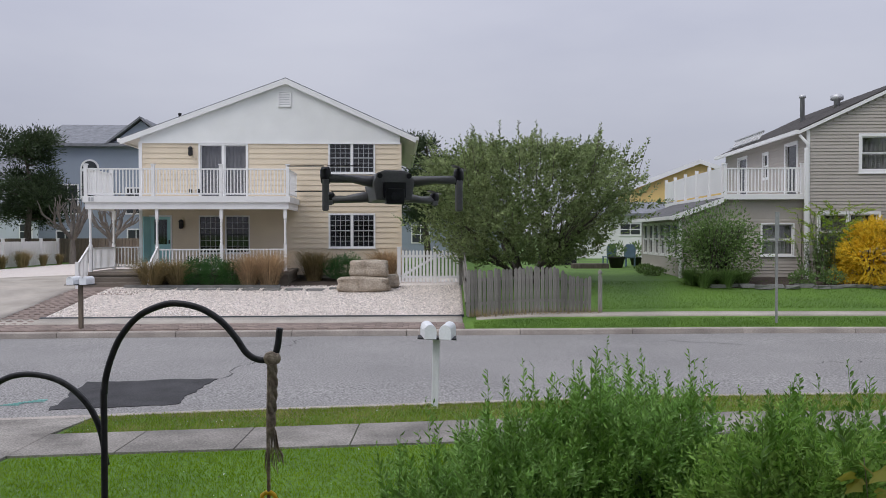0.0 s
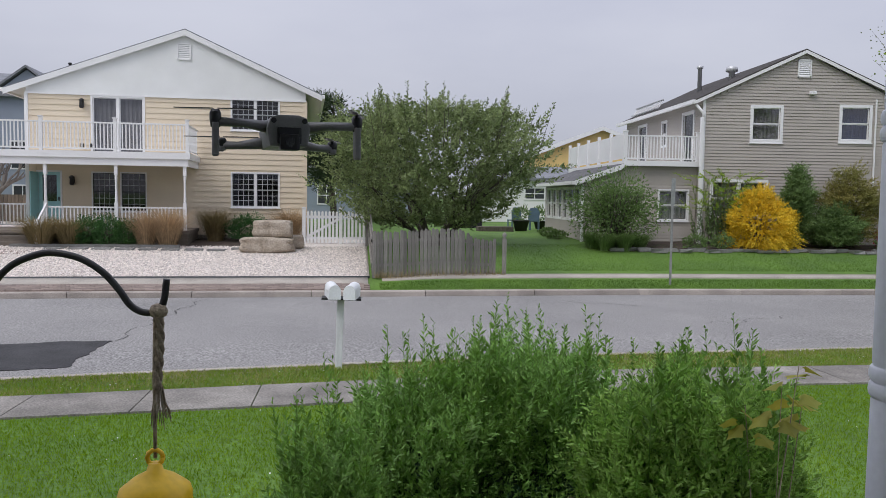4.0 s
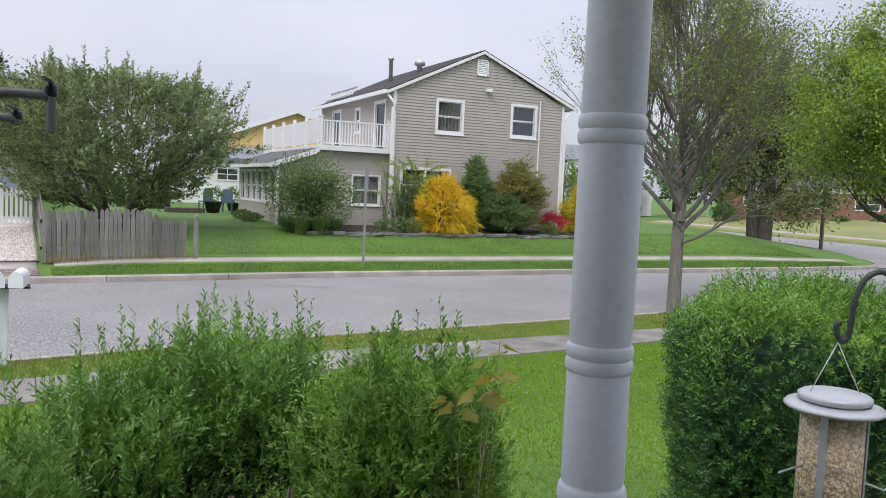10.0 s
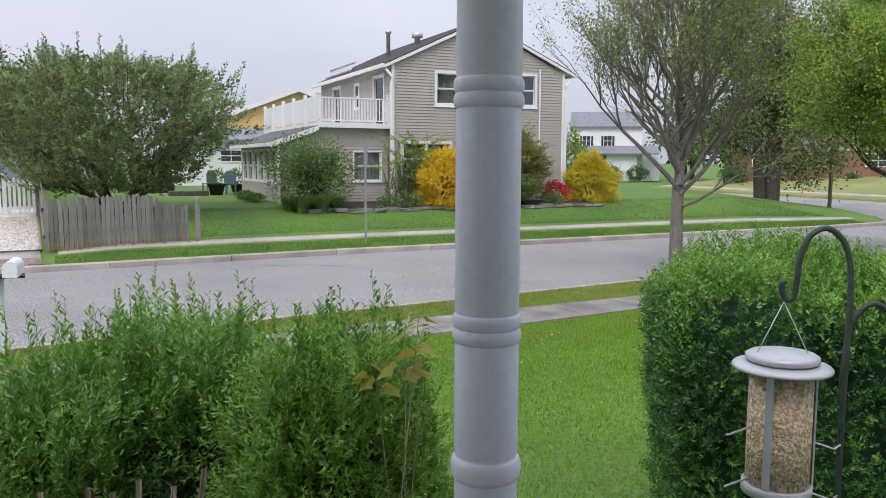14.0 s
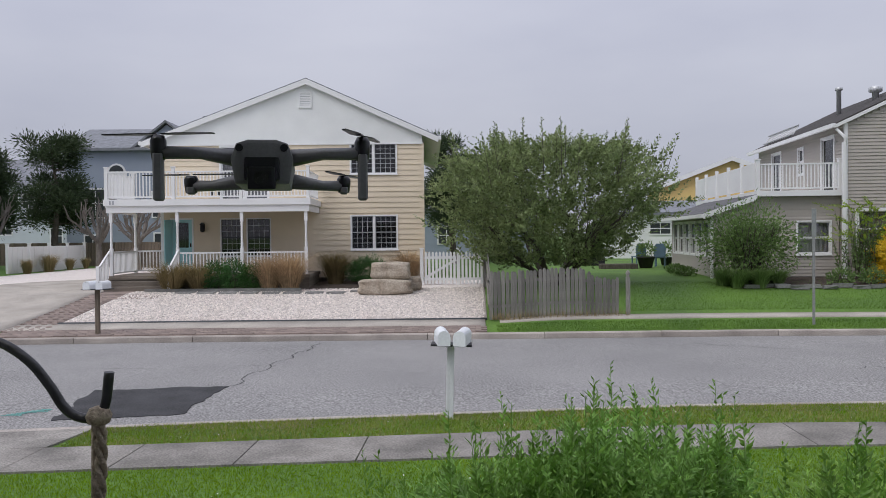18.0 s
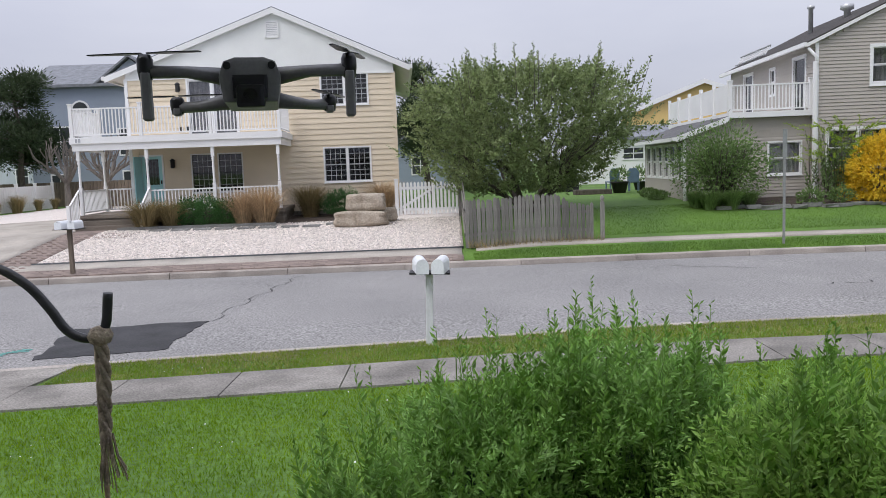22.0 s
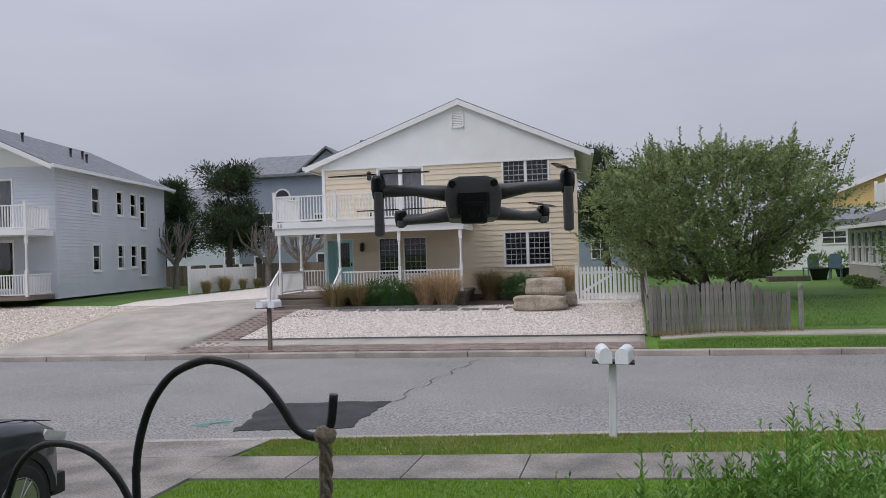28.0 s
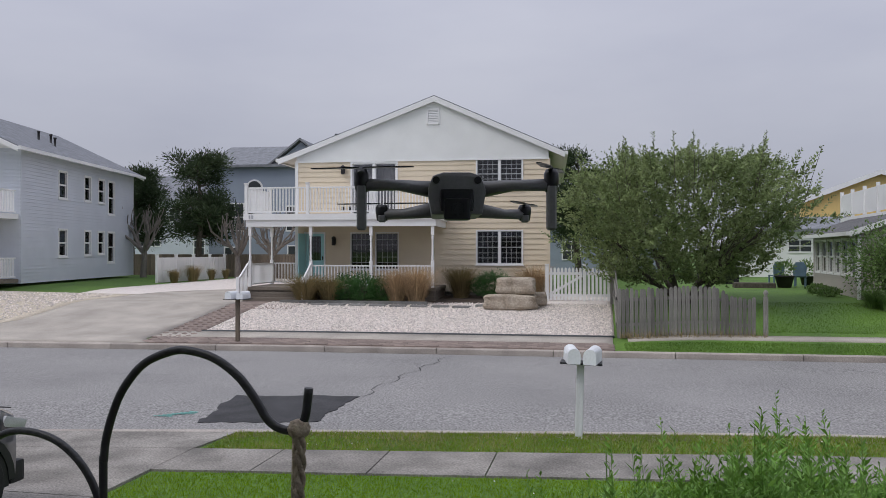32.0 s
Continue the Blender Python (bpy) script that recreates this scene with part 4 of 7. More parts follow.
# ---- the pale blue house ----
lh = thing("house", "pale blue-grey sided two-storey house with balconies", "house", pose(-23.7, 31.0, 0.25, 0, 0, 11.3))
LB, LE = 1.05, 6.75
LS = wall_frame(0, 0, 90)
lh_holes = [(3.3, 4.05, 4.9, 6.1), (5.95, 6.6, 4.95, 6.1), (7.55, 8.25, 4.95, 6.1), (8.75, 9.5, 4.4, 6.1),
            (3.3, 4.05, 2.2, 3.4), (5.95, 6.6, 2.25, 3.4), (7.5, 8.2, 2.3, 3.4), (8.7, 9.5, 1.85, 3.4)]
lap_wall(lh, "wall_side", LS, 12.2, LB, LE, lh_holes, "siding_blue", 0.15, joined=True)
for a, b, c, d in lh_holes:
    window_unit(lh, LS, a, b, c, d, 1, None, trim=0.07, glass="glass")
lap_wall(lh, "wall_front", wall_frame(-9.5, 0, 0), 9.5, LB, LE, [(5.3, 7.6, 4.15, 6.2), (5.3, 7.6, 1.5, 3.55)], "siding_blue", 0.15, joined=True)
window_unit(lh, wall_frame(-9.5, 0, 0), 5.3, 7.6, 4.15, 6.2, 2, None, double=False, curtain="curtain", glass="glass", shelf=False)
window_unit(lh, wall_frame(-9.5, 0, 0), 5.3, 7.6, 1.5, 3.55, 2, None, double=False, glass="glass", shelf=False)
part("gable_panel", prism(bmesh.new(), [(-9.5, LE), (0, LE), (-4.5, 8.98)], 0.02, 0.2), "stucco", lh)
part("wall_back", boxes((-9.5, 0, 12.05, 12.2, LB, LE), (-9.5, -9.35, 0, 12.2, LB, LE)), "siding_blue", lh)
gable_roof(lh, -10.1, 0.45, -1.1, 12.6, 6.66, 6.66, -4.5, 9.0, 0.07, "shingle_grey")
part("balcony_floor", boxes((-9.6, -0.1, -2.1, -0.02, 3.75, 3.97)), "white", lh)
railing(lh, (-9.5, -2.0), (-0.2, -2.0), 3.97, 1.0, posts=(0, 0.33, 0.67, 1))
railing(lh, (-0.2, -2.0), (-0.2, -0.1), 3.97, 1.0, posts=())
part("porch_floor", boxes((-9.6, -0.1, -2.1, -0.02, 1.1, 1.25)), "deck_wood", lh)
railing(lh, (-9.5, -2.0), (-0.2, -2.0), 1.25, 0.9, posts=(0, 0.33, 0.67, 1))
railing(lh, (-0.2, -2.0), (-0.2, -0.1), 1.25, 0.9, posts=())
for u in (-0.2, -3.2, -6.3):
    turned_post(lh, u, -1.98, 1.25, 3.75)


# ---- plants ----
def lerp(a, b, f):
    return a + (b - a) * f


class Wood:
    """Branches gathered as tapered tubes; tips are kept for the leaves."""

    def __init__(self, seed):
        self.bm = bmesh.new()
        self.rng = random.Random(seed)
        self.tips = []

    def limb(self, p, d, length, r, depth, up=0.25, spread=0.6, kids=3, wob=0.12, taper=0.6, seg=4, sides=6, keep=2):
        rg = self.rng
        pts, rad = [p.copy()], [r]
        d = d.normalized()
        for i in range(seg):
            d = (d + Vector((rg.gauss(0, wob), rg.gauss(0, wob), rg.gauss(0, wob) + up * 0.25))).normalized()
            pts.append(pts[-1] + d * length / seg)
            rad.append(lerp(r, r * taper, (i + 1) / seg))
        tube(self.bm, pts, rad, max(3, sides), cap=False)
        if depth <= keep:
            for i in range(1, len(pts)):
                self.tips.append((pts[i], d.copy(), depth))
        if depth <= 0:
            return
        for k in range(kids):
            j = rg.randint(max(1, seg - 2), seg) if k < kids - 1 else seg
            a = rg.uniform(0, 2 * math.pi)
            side = Vector((math.cos(a), math.sin(a), rg.uniform(-0.1, 0.5)))
            nd = (d + side * spread * rg.uniform(0.5, 1.2)).normalized()
            self.limb(pts[j], nd, length * rg.uniform(0.6, 0.85), rad[j] * rg.uniform(0.55, 0.75), depth - 1, up, spread, kids, wob, taper, seg, sides - 1, keep)


def tip_leaves(wood, per, reach, length, width, material, seed, bias=0.2, droop=0.0, keep=1.0):
    rng = np.random.default_rng(seed)
    tips = [t for t in wood.tips if rng.random() < keep]
    c = np.repeat(np.array([t[0][:] for t in tips]), per, axis=0)
    d = np.repeat(np.array([t[1][:] for t in tips]), per, axis=0)
    c = c + rng.normal(size=c.shape) * reach
    dd = d * bias + rng.normal(size=c.shape) * 0.6 + np.array([0, 0, -droop])
    return leaves("foliage", c, dd, length, width, material, rng)


def sprigs(bases, tips, n_leaf, length, width, material, seed, angle=0.7, stem=0.0):
    """Upright shoots with leaves set round them from base to tip."""
    rng = np.random.default_rng(seed)
    b, t = np.asarray(bases, float), np.asarray(tips, float)
    n = len(b)
    f = (np.arange(n_leaf) + 0.5) / n_leaf
    ax = t - b
    c = b[:, None, :] + ax[:, None, :] * f[None, :, None]
    axn = ax / np.linalg.norm(ax, axis=1, keepdims=True)
    r = rng.normal(size=(n, n_leaf, 3))
    r -= (r * axn[:, None, :]).sum(2, keepdims=True) * axn[:, None, :]
    r /= np.linalg.norm(r, axis=2, keepdims=True)
    d = r * angle + axn[:, None, :] * 0.75
    taper = (1.0 - 0.55 * f ** 2)[None, :, None]
    me = leaves("foliage", c.reshape(-1, 3), d.reshape(-1, 3), 1.0, 1.0, material, rng)
    co = np.empty(len(me.vertices) * 3, np.float32)
    me.vertices.foreach_get("co", co)
    co = co.reshape(-1, 4, 3)
    base = co[:, :1].copy()
    scale = np.broadcast_to(taper, (n, n_leaf, 1)).reshape(-1, 1, 1)
    rel = (co - base)
    dirs = d.reshape(-1, 3)
    dirs = dirs / np.linalg.norm(dirs, axis=1, keepdims=True)
    along_ = (rel * dirs[:, None, :]).sum(2, keepdims=True) * dirs[:, None, :]
    co = base + along_ * length * scale + (rel - along_) * width * scale
    me.vertices.foreach_set("co", co.astype(np.float32).ravel())
    me.update()
    return me


def stems_mesh(bases, tips, r, material):
    """Thin three-sided stems between point pairs."""
    b, t = np.asarray(bases, float), np.asarray(tips, float)
    n = len(b)
    ang = np.arange(3) * 2 * np.pi / 3
    ring = np.stack([np.cos(ang), np.sin(ang), np.zeros(3)], 1) * r
    v = np.concatenate([b[:, None] + ring[None], t[:, None] + ring[None] * 0.4], 1).reshape(-1, 3)
    i = np.arange(n)[:, None] * 6
    f = np.concatenate([i + np.array([[k, (k + 1) % 3, 3 + (k + 1) % 3, 3 + k]]) for k in range(3)], 0)
    return raw_mesh("stems", v, f, material)


def blob_points(rng, n, c, r, lo=0.72, up_only=False):
    """Points near the skin of an uneven ellipsoid, with outward directions."""
    d = rng.normal(size=(n, 3))
    if up_only:
        d[:, 2] = np.abs(d[:, 2]) * 0.9 - 0.25
    d /= np.linalg.norm(d, axis=1, keepdims=True)
    k = rng.uniform(lo, 1.0, (n, 1))
    lump = 1 + 0.13 * np.sin(d[:, :1] * 7 + c[0]) * np.cos(d[:, 1:2] * 6 + c[1]) + 0.1 * np.sin(d[:, 2:] * 8 + c[0] * 2)
    return np.array(c) + d * np.array(r) * k * lump, d


def shrub(name, label, x, y, z, rx, ry, h, n, leaf_l, leaf_w, material, seed, up=0.5, stems=7, stem_mat="bark", group="", lo=0.55):
    """A rounded bush: stems from the ground and an uneven crown of leaves."""
    rng = np.random.default_rng(seed)
    top = thing(name, label, "shrub", pose(x, y, z), group)
    c, d = blob_points(rng, n, (0, 0, h * 0.55), (rx, ry, h * 0.5), lo)
    ang = np.arctan2(c[:, 1], c[:, 0])
    lump = 1 + 0.13 * np.sin(ang * 3 + c[:, 2] * 3.1 / h * 2 + seed) + 0.10 * np.sin(ang * 7 - c[:, 2] * 9 / h + seed * 2)
    c[:, :2] *= lump[:, None]
    c[:, 2] *= 1 + 0.09 * np.sin(ang * 4 + seed) * (c[:, 2] > h * 0.6)
    c += rng.normal(0, 0.03 * h, c.shape) * (rng.random((len(c), 1)) < 0.3)
    ok = c[:, 2] > 0.03
    c, d = c[ok], d[ok]
    dd = d + rng.normal(size=d.shape) * 0.5 + np.array([0, 0, up])
    part("crown", leaves("crown", c, dd, leaf_l, leaf_w, material, rng), material, top)
    b = np.stack([rng.normal(0, rx * 0.12, stems), rng.normal(0, ry * 0.12, stems), np.full(stems, -0.02)], 1)
    a = rng.uniform(0, 6.28, stems)
    t = np.stack([np.cos(a) * rx * 0.6, np.sin(a) * ry * 0.6, np.full(stems, h * 0.75)], 1)
    part("woody_base", stems_mesh(b, t, 0.015 + 0.01 * h / 2, stem_mat), stem_mat, top)
    return top


def tuft(name, label, x, y, z, r, h, n, material, seed, group="", w=0.012, flare=0.55):
    """An ornamental grass: arching blades from one foot."""
    rng = np.random.default_rng(seed)
    a = rng.uniform(0, 6.28, n)
    rad = rng.uniform(0, r * 0.35, n)
    lean = rng.uniform(0.1, 1.0, n) * r * flare * 2
    hh = h * rng.uniform(0.55, 1.0, n)
    b = np.stack([np.cos(a) * rad, np.sin(a) * rad, np.zeros(n)], 1)
    m = np.stack([np.cos(a) * (rad + lean * 0.3), np.sin(a) * (rad + lean * 0.3), hh * 0.65], 1)
    t = np.stack([np.cos(a) * (rad + lean), np.sin(a) * (rad + lean), hh], 1)
    s = np.stack([-np.sin(a), np.cos(a), np.zeros(n)], 1) * w
    v = np.stack([b - s, b + s, m + s, m - s, t], 1).reshape(-1, 3)
    i = np.arange(n)[:, None] * 5
    f = np.concatenate([i + np.array([[0, 1, 2]]), i + np.array([[0, 2, 3]]), i + np.array([[3, 2, 4]])], 1).reshape(-1, 3)
    ob = new(name, raw_mesh(name, v, f, material))
    ob.location = (x, y, z - 0.02)
    return tagged(ob, label, "grass", group)


# the cherry tree behind the picket fence
ct = thing("tree", "broad multi-stemmed cherry tree with olive leaves and upright shoots", "tree", pose(2.85, 28.3, ground_z(2.85, 28.3) - 0.05))
wd = Wood(3)
for k in range(8):
    a = k * 0.785 + 0.3
    wd.limb(Vector((math.cos(a) * 0.15, math.sin(a) * 0.12, 0)), Vector((math.cos(a) * 0.9, math.sin(a) * 0.8, 1.0)), 1.7, 0.10, 3, up=0.12, spread=0.55, kids=3, wob=0.1, keep=1)
part("trunk", wd.bm, "bark", ct)
rg_ = np.random.default_rng(11)
hz_ = rg_.random(3300) ** 0.8
cz_ = 0.7 + 4.0 * hz_
ca_ = rg_.uniform(0, 6.28, len(cz_))
# a vase: narrow below and wide above, held lower on one side
wide_ = np.interp(cz_, (0.7, 1.4, 2.3, 3.3, 4.1, 4.8), (1.5, 2.5, 3.5, 4.05, 3.6, 2.0))
low_ = np.interp(cz_, (0.7, 1.4, 2.2), (2.4, 3.3, 3.7))
wide_ = np.where(np.cos(ca_) < -0.2, np.maximum(wide_, low_ * (cz_ < 4.2)), wide_)
wide_ = wide_ * (1 + 0.10 * np.sin(ca_ * 5 + cz_ * 2) + 0.07 * np.sin(ca_ * 11 - cz_ * 4))
cr_ = wide_ * rg_.uniform(0.25, 1.0, len(cz_)) ** 0.6
cc = np.stack([np.cos(ca_) * cr_ - 0.05, np.sin(ca_) * cr_ * 0.8, cz_], 1)
cd = np.stack([np.cos(ca_), np.sin(ca_) * 0.8, np.full(len(cz_), 0.75)], 1)
ax = cd + rg_.normal(size=cd.shape) * 0.35
ax = ax / np.linalg.norm(ax, axis=1, keepdims=True) * rg_.uniform(0.35, 0.75, (len(cc), 1))
part("foliage", sprigs(cc - ax * 0.4, cc + ax * 0.6, 15, 0.15, 0.072, "leaf_cherry", 12, angle=1.0), "leaf_cherry", ct)
ns_ = 64
sh_a = rg_.uniform(0, 6.28, ns_)
sh_r = np.sqrt(rg_.uniform(0.02, 1, ns_))
sb = np.stack([np.cos(sh_a) * sh_r * 3.75, np.sin(sh_a) * sh_r * 3.0, 3.6 + 0.7 * np.sqrt(1 - sh_r ** 2)], 1)
stp = sb + np.stack([np.cos(sh_a) * sh_r * 0.55, np.sin(sh_a) * sh_r * 0.4, rg_.uniform(0.55, 1.3, ns_)], 1)
part("new_growth", sprigs(sb, stp, 42, 0.19, 0.075, "leaf_cherry", 13, angle=1.1), "leaf_cherry", ct)
part("twig_growth", stems_mesh(sb - np.array([0, 0, 0.6]), stp, 0.014, "bark"), "bark", ct)
la_ = np.array([(3.2, -0.6, 2.5), (3.6, -0.4, 2.7), (3.9, -0.5, 2.6), (4.2, -0.5, 2.75), (3.4, 0.2, 2.2), (3.9, 0.1, 2.3)])
part("side_growth", sprigs(la_, la_ + np.array([0.6, 0, 0.12]), 26, 0.16, 0.07, "leaf_cherry", 14, angle=1.1), "leaf_cherry", ct)

# the street tree with bare twigs and thin leaf
t1 = thing("tree", "grey-barked street tree with dense twigs and thin spring leaf", "tree", pose(12.53, 13.77, 0.10))
wd = Wood(8)
wd.limb(Vector((0, 0, 0)), Vector((0.02, 0, 1)), 2.1, 0.155, 0, up=0.1, wob=0.02, taper=0.8, sides=12, keep=-1)
wd.limb(Vector((0.03, 0, 2.05)), Vector((0.03, 0.02, 1)), 3.9, 0.115, 0, up=0.2, wob=0.05, taper=0.25, sides=9, keep=-1)
for k in range(36):
    a, f = k * 2.4, k / 36
    tilt = 1.02 - 0.42 * f
    wd.limb(Vector((0.03, 0, 1.85 + 3.8 * f)), Vector((math.cos(a) * tilt, math.sin(a) * tilt, 0.95)), 1.78 - 0.6 * f, 0.058 - 0.024 * f, 3, up=0.16, spread=0.62, kids=4, wob=0.12, keep=1)
wd.limb(Vector((0.08, -0.05, 1.6)), Vector((0.8, -0.5, 0.30)), 1.3, 0.04, 3, up=-0.12, spread=0.55, kids=4, keep=2)
part("trunk", wd.bm, "bark_grey", t1)
part("foliage", tip_leaves(wd, 6, 0.10, 0.046, 0.03, "leaf_olive", 21, keep=0.46), "leaf_olive", t1)
part("young_foliage", tip_leaves(wd, 7, 0.12, 0.05, 0.034, "leaf_spring", 22, keep=0.18), "leaf_spring", t1)

# the fresh green tree by the pavement
t2 = thing("tree", "fresh green leafy street tree by the sidewalk", "tree", pose(20.6, 13.75, 0.1))
wd = Wood(5)
wd.limb(Vector((0, 0, 0)), Vector((0, 0, 1)), 2.0, 0.19, 0, up=0.1, wob=0.02, taper=0.8, sides=12, keep=-1)
wd.limb(Vector((0, 0, 1.95)), Vector((0.05, 0.02, 1)), 3.6, 0.14, 0, up=0.2, wob=0.06, taper=0.25, sides=9, keep=-1)
for k in range(30):
    a, f = k * 2.4 + 0.5, k / 30
    tilt = 1.3 - 0.6 * f
    wd.limb(Vector((0, 0, 1.8 + 3.4 * f)), Vector((math.cos(a) * tilt, math.sin(a) * tilt, 0.8)), 1.62 - 0.35 * f, 0.08 - 0.035 * f, 3, up=0.08, spread=0.6, kids=3, wob=0.12, keep=1)
part("trunk", wd.bm, "bark", t2)
part("foliage", tip_leaves(wd, 15, 0.22, 0.085, 0.055, "leaf_spring", 31), "leaf_spring", t2)
# darker green leaves mixed in, shade within the crown put into colour
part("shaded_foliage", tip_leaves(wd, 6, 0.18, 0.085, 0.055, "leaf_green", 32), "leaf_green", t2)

# the old dark tree on the lawn corner
t3 = thing("tree", "large old dark-trunked tree on the lawn corner", "tree", pose(36.3, 31.6, 0.2))
wd = Wood(15)
wd.limb(Vector((0.2, 0, 0)), Vector((0.08, 0, 1)), 4.6, 0.46, 3, up=0.2, spread=0.7, kids=4, wob=0.04, sides=10, keep=1)
wd.limb(Vector((-0.4, 0.2, 0)), Vector((-0.1, 0, 1)), 4.2, 0.33, 3, up=0.2, spread=0.7, kids=4, wob=0.04, sides=10, keep=1)
for k in range(9):
    a = k * 2.4
    wd.limb(Vector((0.3, 0, 2.4 + 0.35 * k)), Vector((math.cos(a), math.sin(a), 0.15)), 1.9, 0.12, 2, up=-0.05, spread=0.6, kids=3, wob=0.1, keep=1)
part("trunk", wd.bm, "bark", t3)
part("foliage", tip_leaves(wd, 17, 0.6, 0.20, 0.11, "leaf_olive", 41), "leaf_olive", t3)
part("dark_foliage", tip_leaves(wd, 6, 0.5, 0.24, 0.10, "leaf_pine", 42), "leaf_pine", t3)


def pine(x, y, z, h, r, seed, label):
    """A coastal pine: bare lower trunk and dense dark tufts."""
    top = thing("tree", label, "tree", pose(x, y, z))
    wd = Wood(seed)
    rg = random.Random(seed)
    pts = [Vector((0.12 * math.sin(k * 1.3 + seed), 0.1 * math.cos(k * 1.7), h * 0.95 * k / 6)) for k in range(7)]
    tube(wd.bm, pts, [0.22 - 0.03 * k for k in range(7)], 8)
    tufts = []
    for k in range(34):
        f = rg.uniform(0.32, 1.0)
        a = rg.uniform(0, 6.28)
        ln = r * rg.uniform(0.45, 1.0) * (1.15 - 0.55 * f)
        p = Vector((0, 0, h * f * 0.93))
        q = p + Vector((math.cos(a) * ln, math.sin(a) * ln, rg.uniform(0.1, 0.5)))
        tube(wd.bm, [p, lerp(p, q, 0.5) + Vector((0, 0, -0.08)), q], [0.06, 0.04, 0.02], 5, cap=False)
        tufts += [q, lerp(p, q, 0.65)]
    part("trunk", wd.bm, "bark", top)
    rng = np.random.default_rng(seed)
    c = np.repeat(np.array([t[:] for t in tufts]), 330, axis=0)
    off = rng.normal(size=c.shape) * np.array([0.34, 0.34, 0.24])
    part("foliage", leaves("foliage", c + off, off + np.array([0, 0, 0.25]), 0.22, 0.06, "leaf_pine", rng), "leaf_pine", top)


pine(-23.6, 46.0, 1.1, 7.6, 2.3, 4, "dark green coastal pine with open trunk")
pine(-29.6, 48.5, 1.1, 7.4, 2.4, 9, "dark green coastal pine behind the blue house")
pine(-1.2, 50.0, 0.9, 7.6, 2.6, 14, "dark evergreen behind the cream house")
pine(1.6, 52.0, 0.9, 6.8, 2.6, 15, "dark evergreen behind the cherry tree")


def bare_tree(x, y, z, h, seed):
    top = thing("tree", "pollarded bare tree with knobbly upright branches", "tree", pose(x, y, z), "bare trees")
    wd = Wood(seed)
    wd.limb(Vector((0, 0, 0)), Vector((0, 0, 1)), h * 0.35, 0.20, 0, wob=0.04, keep=-1)
    for k in range(7):
        a = k * 0.9
        wd.limb(Vector((0, 0, h * 0.32)), Vector((math.cos(a) * 0.8, math.sin(a) * 0.8, 0.9)), h * 0.28, 0.11, 2, up=0.4, spread=0.5, kids=3, wob=0.15, taper=0.75, keep=-1)
    part("trunk", wd.bm, "bark_grey", top)


bare_tree(-25.2, 42.5, 1.1, 4.6, 2)
bare_tree(-20.4, 44.5, 1.0, 4.4, 6)
bare_tree(-17.6, 43.0, 1.0, 4.4, 12)

# plants by the taupe house
gz = ground_z
shrub("green_shrub", "large rounded green deciduous shrub", 9.25, 28.4, gz(9.25, 28.4), 1.72, 1.1, 2.45, 7500, 0.115, 0.055, "leaf_green", 51, up=0.2, stems=46, lo=0.25)
sp = thing("airy_shrub", "tall airy shrub with arching light green tips", "shrub", pose(13.2, 28.7, gz(13.2, 28.7)))
rg_ = np.random.default_rng(61)
a_ = rg_.uniform(0, 6.28, 60)
b_ = np.stack([rg_.normal(0, 0.35, 60), rg_.normal(0, 0.2, 60), np.zeros(60)], 1)
m_ = b_ + np.stack([np.cos(a_) * 0.45, np.sin(a_) * 0.4, rg_.uniform(1.2, 2.6, 60)], 1)
e_ = m_ + np.stack([np.cos(a_) * 0.7, np.sin(a_) * 0.5, rg_.uniform(0.0, 0.45, 60)], 1)
part("woody_base", stems_mesh(b_, m_, 0.012, "bark"), "bark", sp)
part("foliage", sprigs(m_, e_, 34, 0.11, 0.045, "leaf_spring", 62, angle=0.7), "leaf_spring", sp)
part("lower_foliage", sprigs(b_ + (m_ - b_) * 0.25, m_, 34, 0.12, 0.055, "leaf_green", 63, angle=1.1), "leaf_green", sp)


def golden(x, y, r, h, seed, mt="leaf_gold"):
    """A golden thread cypress: a mound of drooping yellow sprays."""
    rng = np.random.default_rng(seed)
    top = thing("golden_cypress", "bright golden-yellow thread cypress mound", "shrub", pose(x, y, gz(x, y)), "golden shrubs")
    c, d = blob_points(rng, 3600, (0, 0, h * 0.40), (r * 0.92, r * 0.85, h * 0.56), 0.66)
    c[:, :2] *= (1.16 - 0.42 * c[:, 2:] / h) * (1 + 0.10 * np.sin(np.arctan2(c[:, 1:2], c[:, :1]) * 5 + c[:, 2:] * 6 + seed))
    c = c[c[:, 2] > 0.06]
    out = (c - np.array([0, 0, h * 0.25]))
    out /= np.linalg.norm(out, axis=1, keepdims=True)
    tip = c + out * 0.20 + np.array([0, 0, -0.10]) + rng.normal(0, 0.03, c.shape)
    part("crown", sprigs(c - out * 0.1, tip, 18, 0.075, 0.03, mt, seed + 1, angle=0.8), mt, top)
    part("woody_base", stems_mesh(np.zeros((9, 3)), rng.normal(0, 0.3, (9, 3)) * np.array([r, r, 0]) + np.array([0, 0, h * 0.7]), 0.03, "bark"), "bark", top)


golden(14.45, 28.15, 1.36, 2.2, 71)
golden(21.75, 28.6, 1.25, 2.15, 74, "leaf_gold_green")
shrub("green_shrub", "light green leafy shrub behind the golden cypress", 22.2, 30.8, gz(22.2, 30.8), 1.0, 0.9, 2.9, 3500, 0.12, 0.06, "leaf_spring", 76)


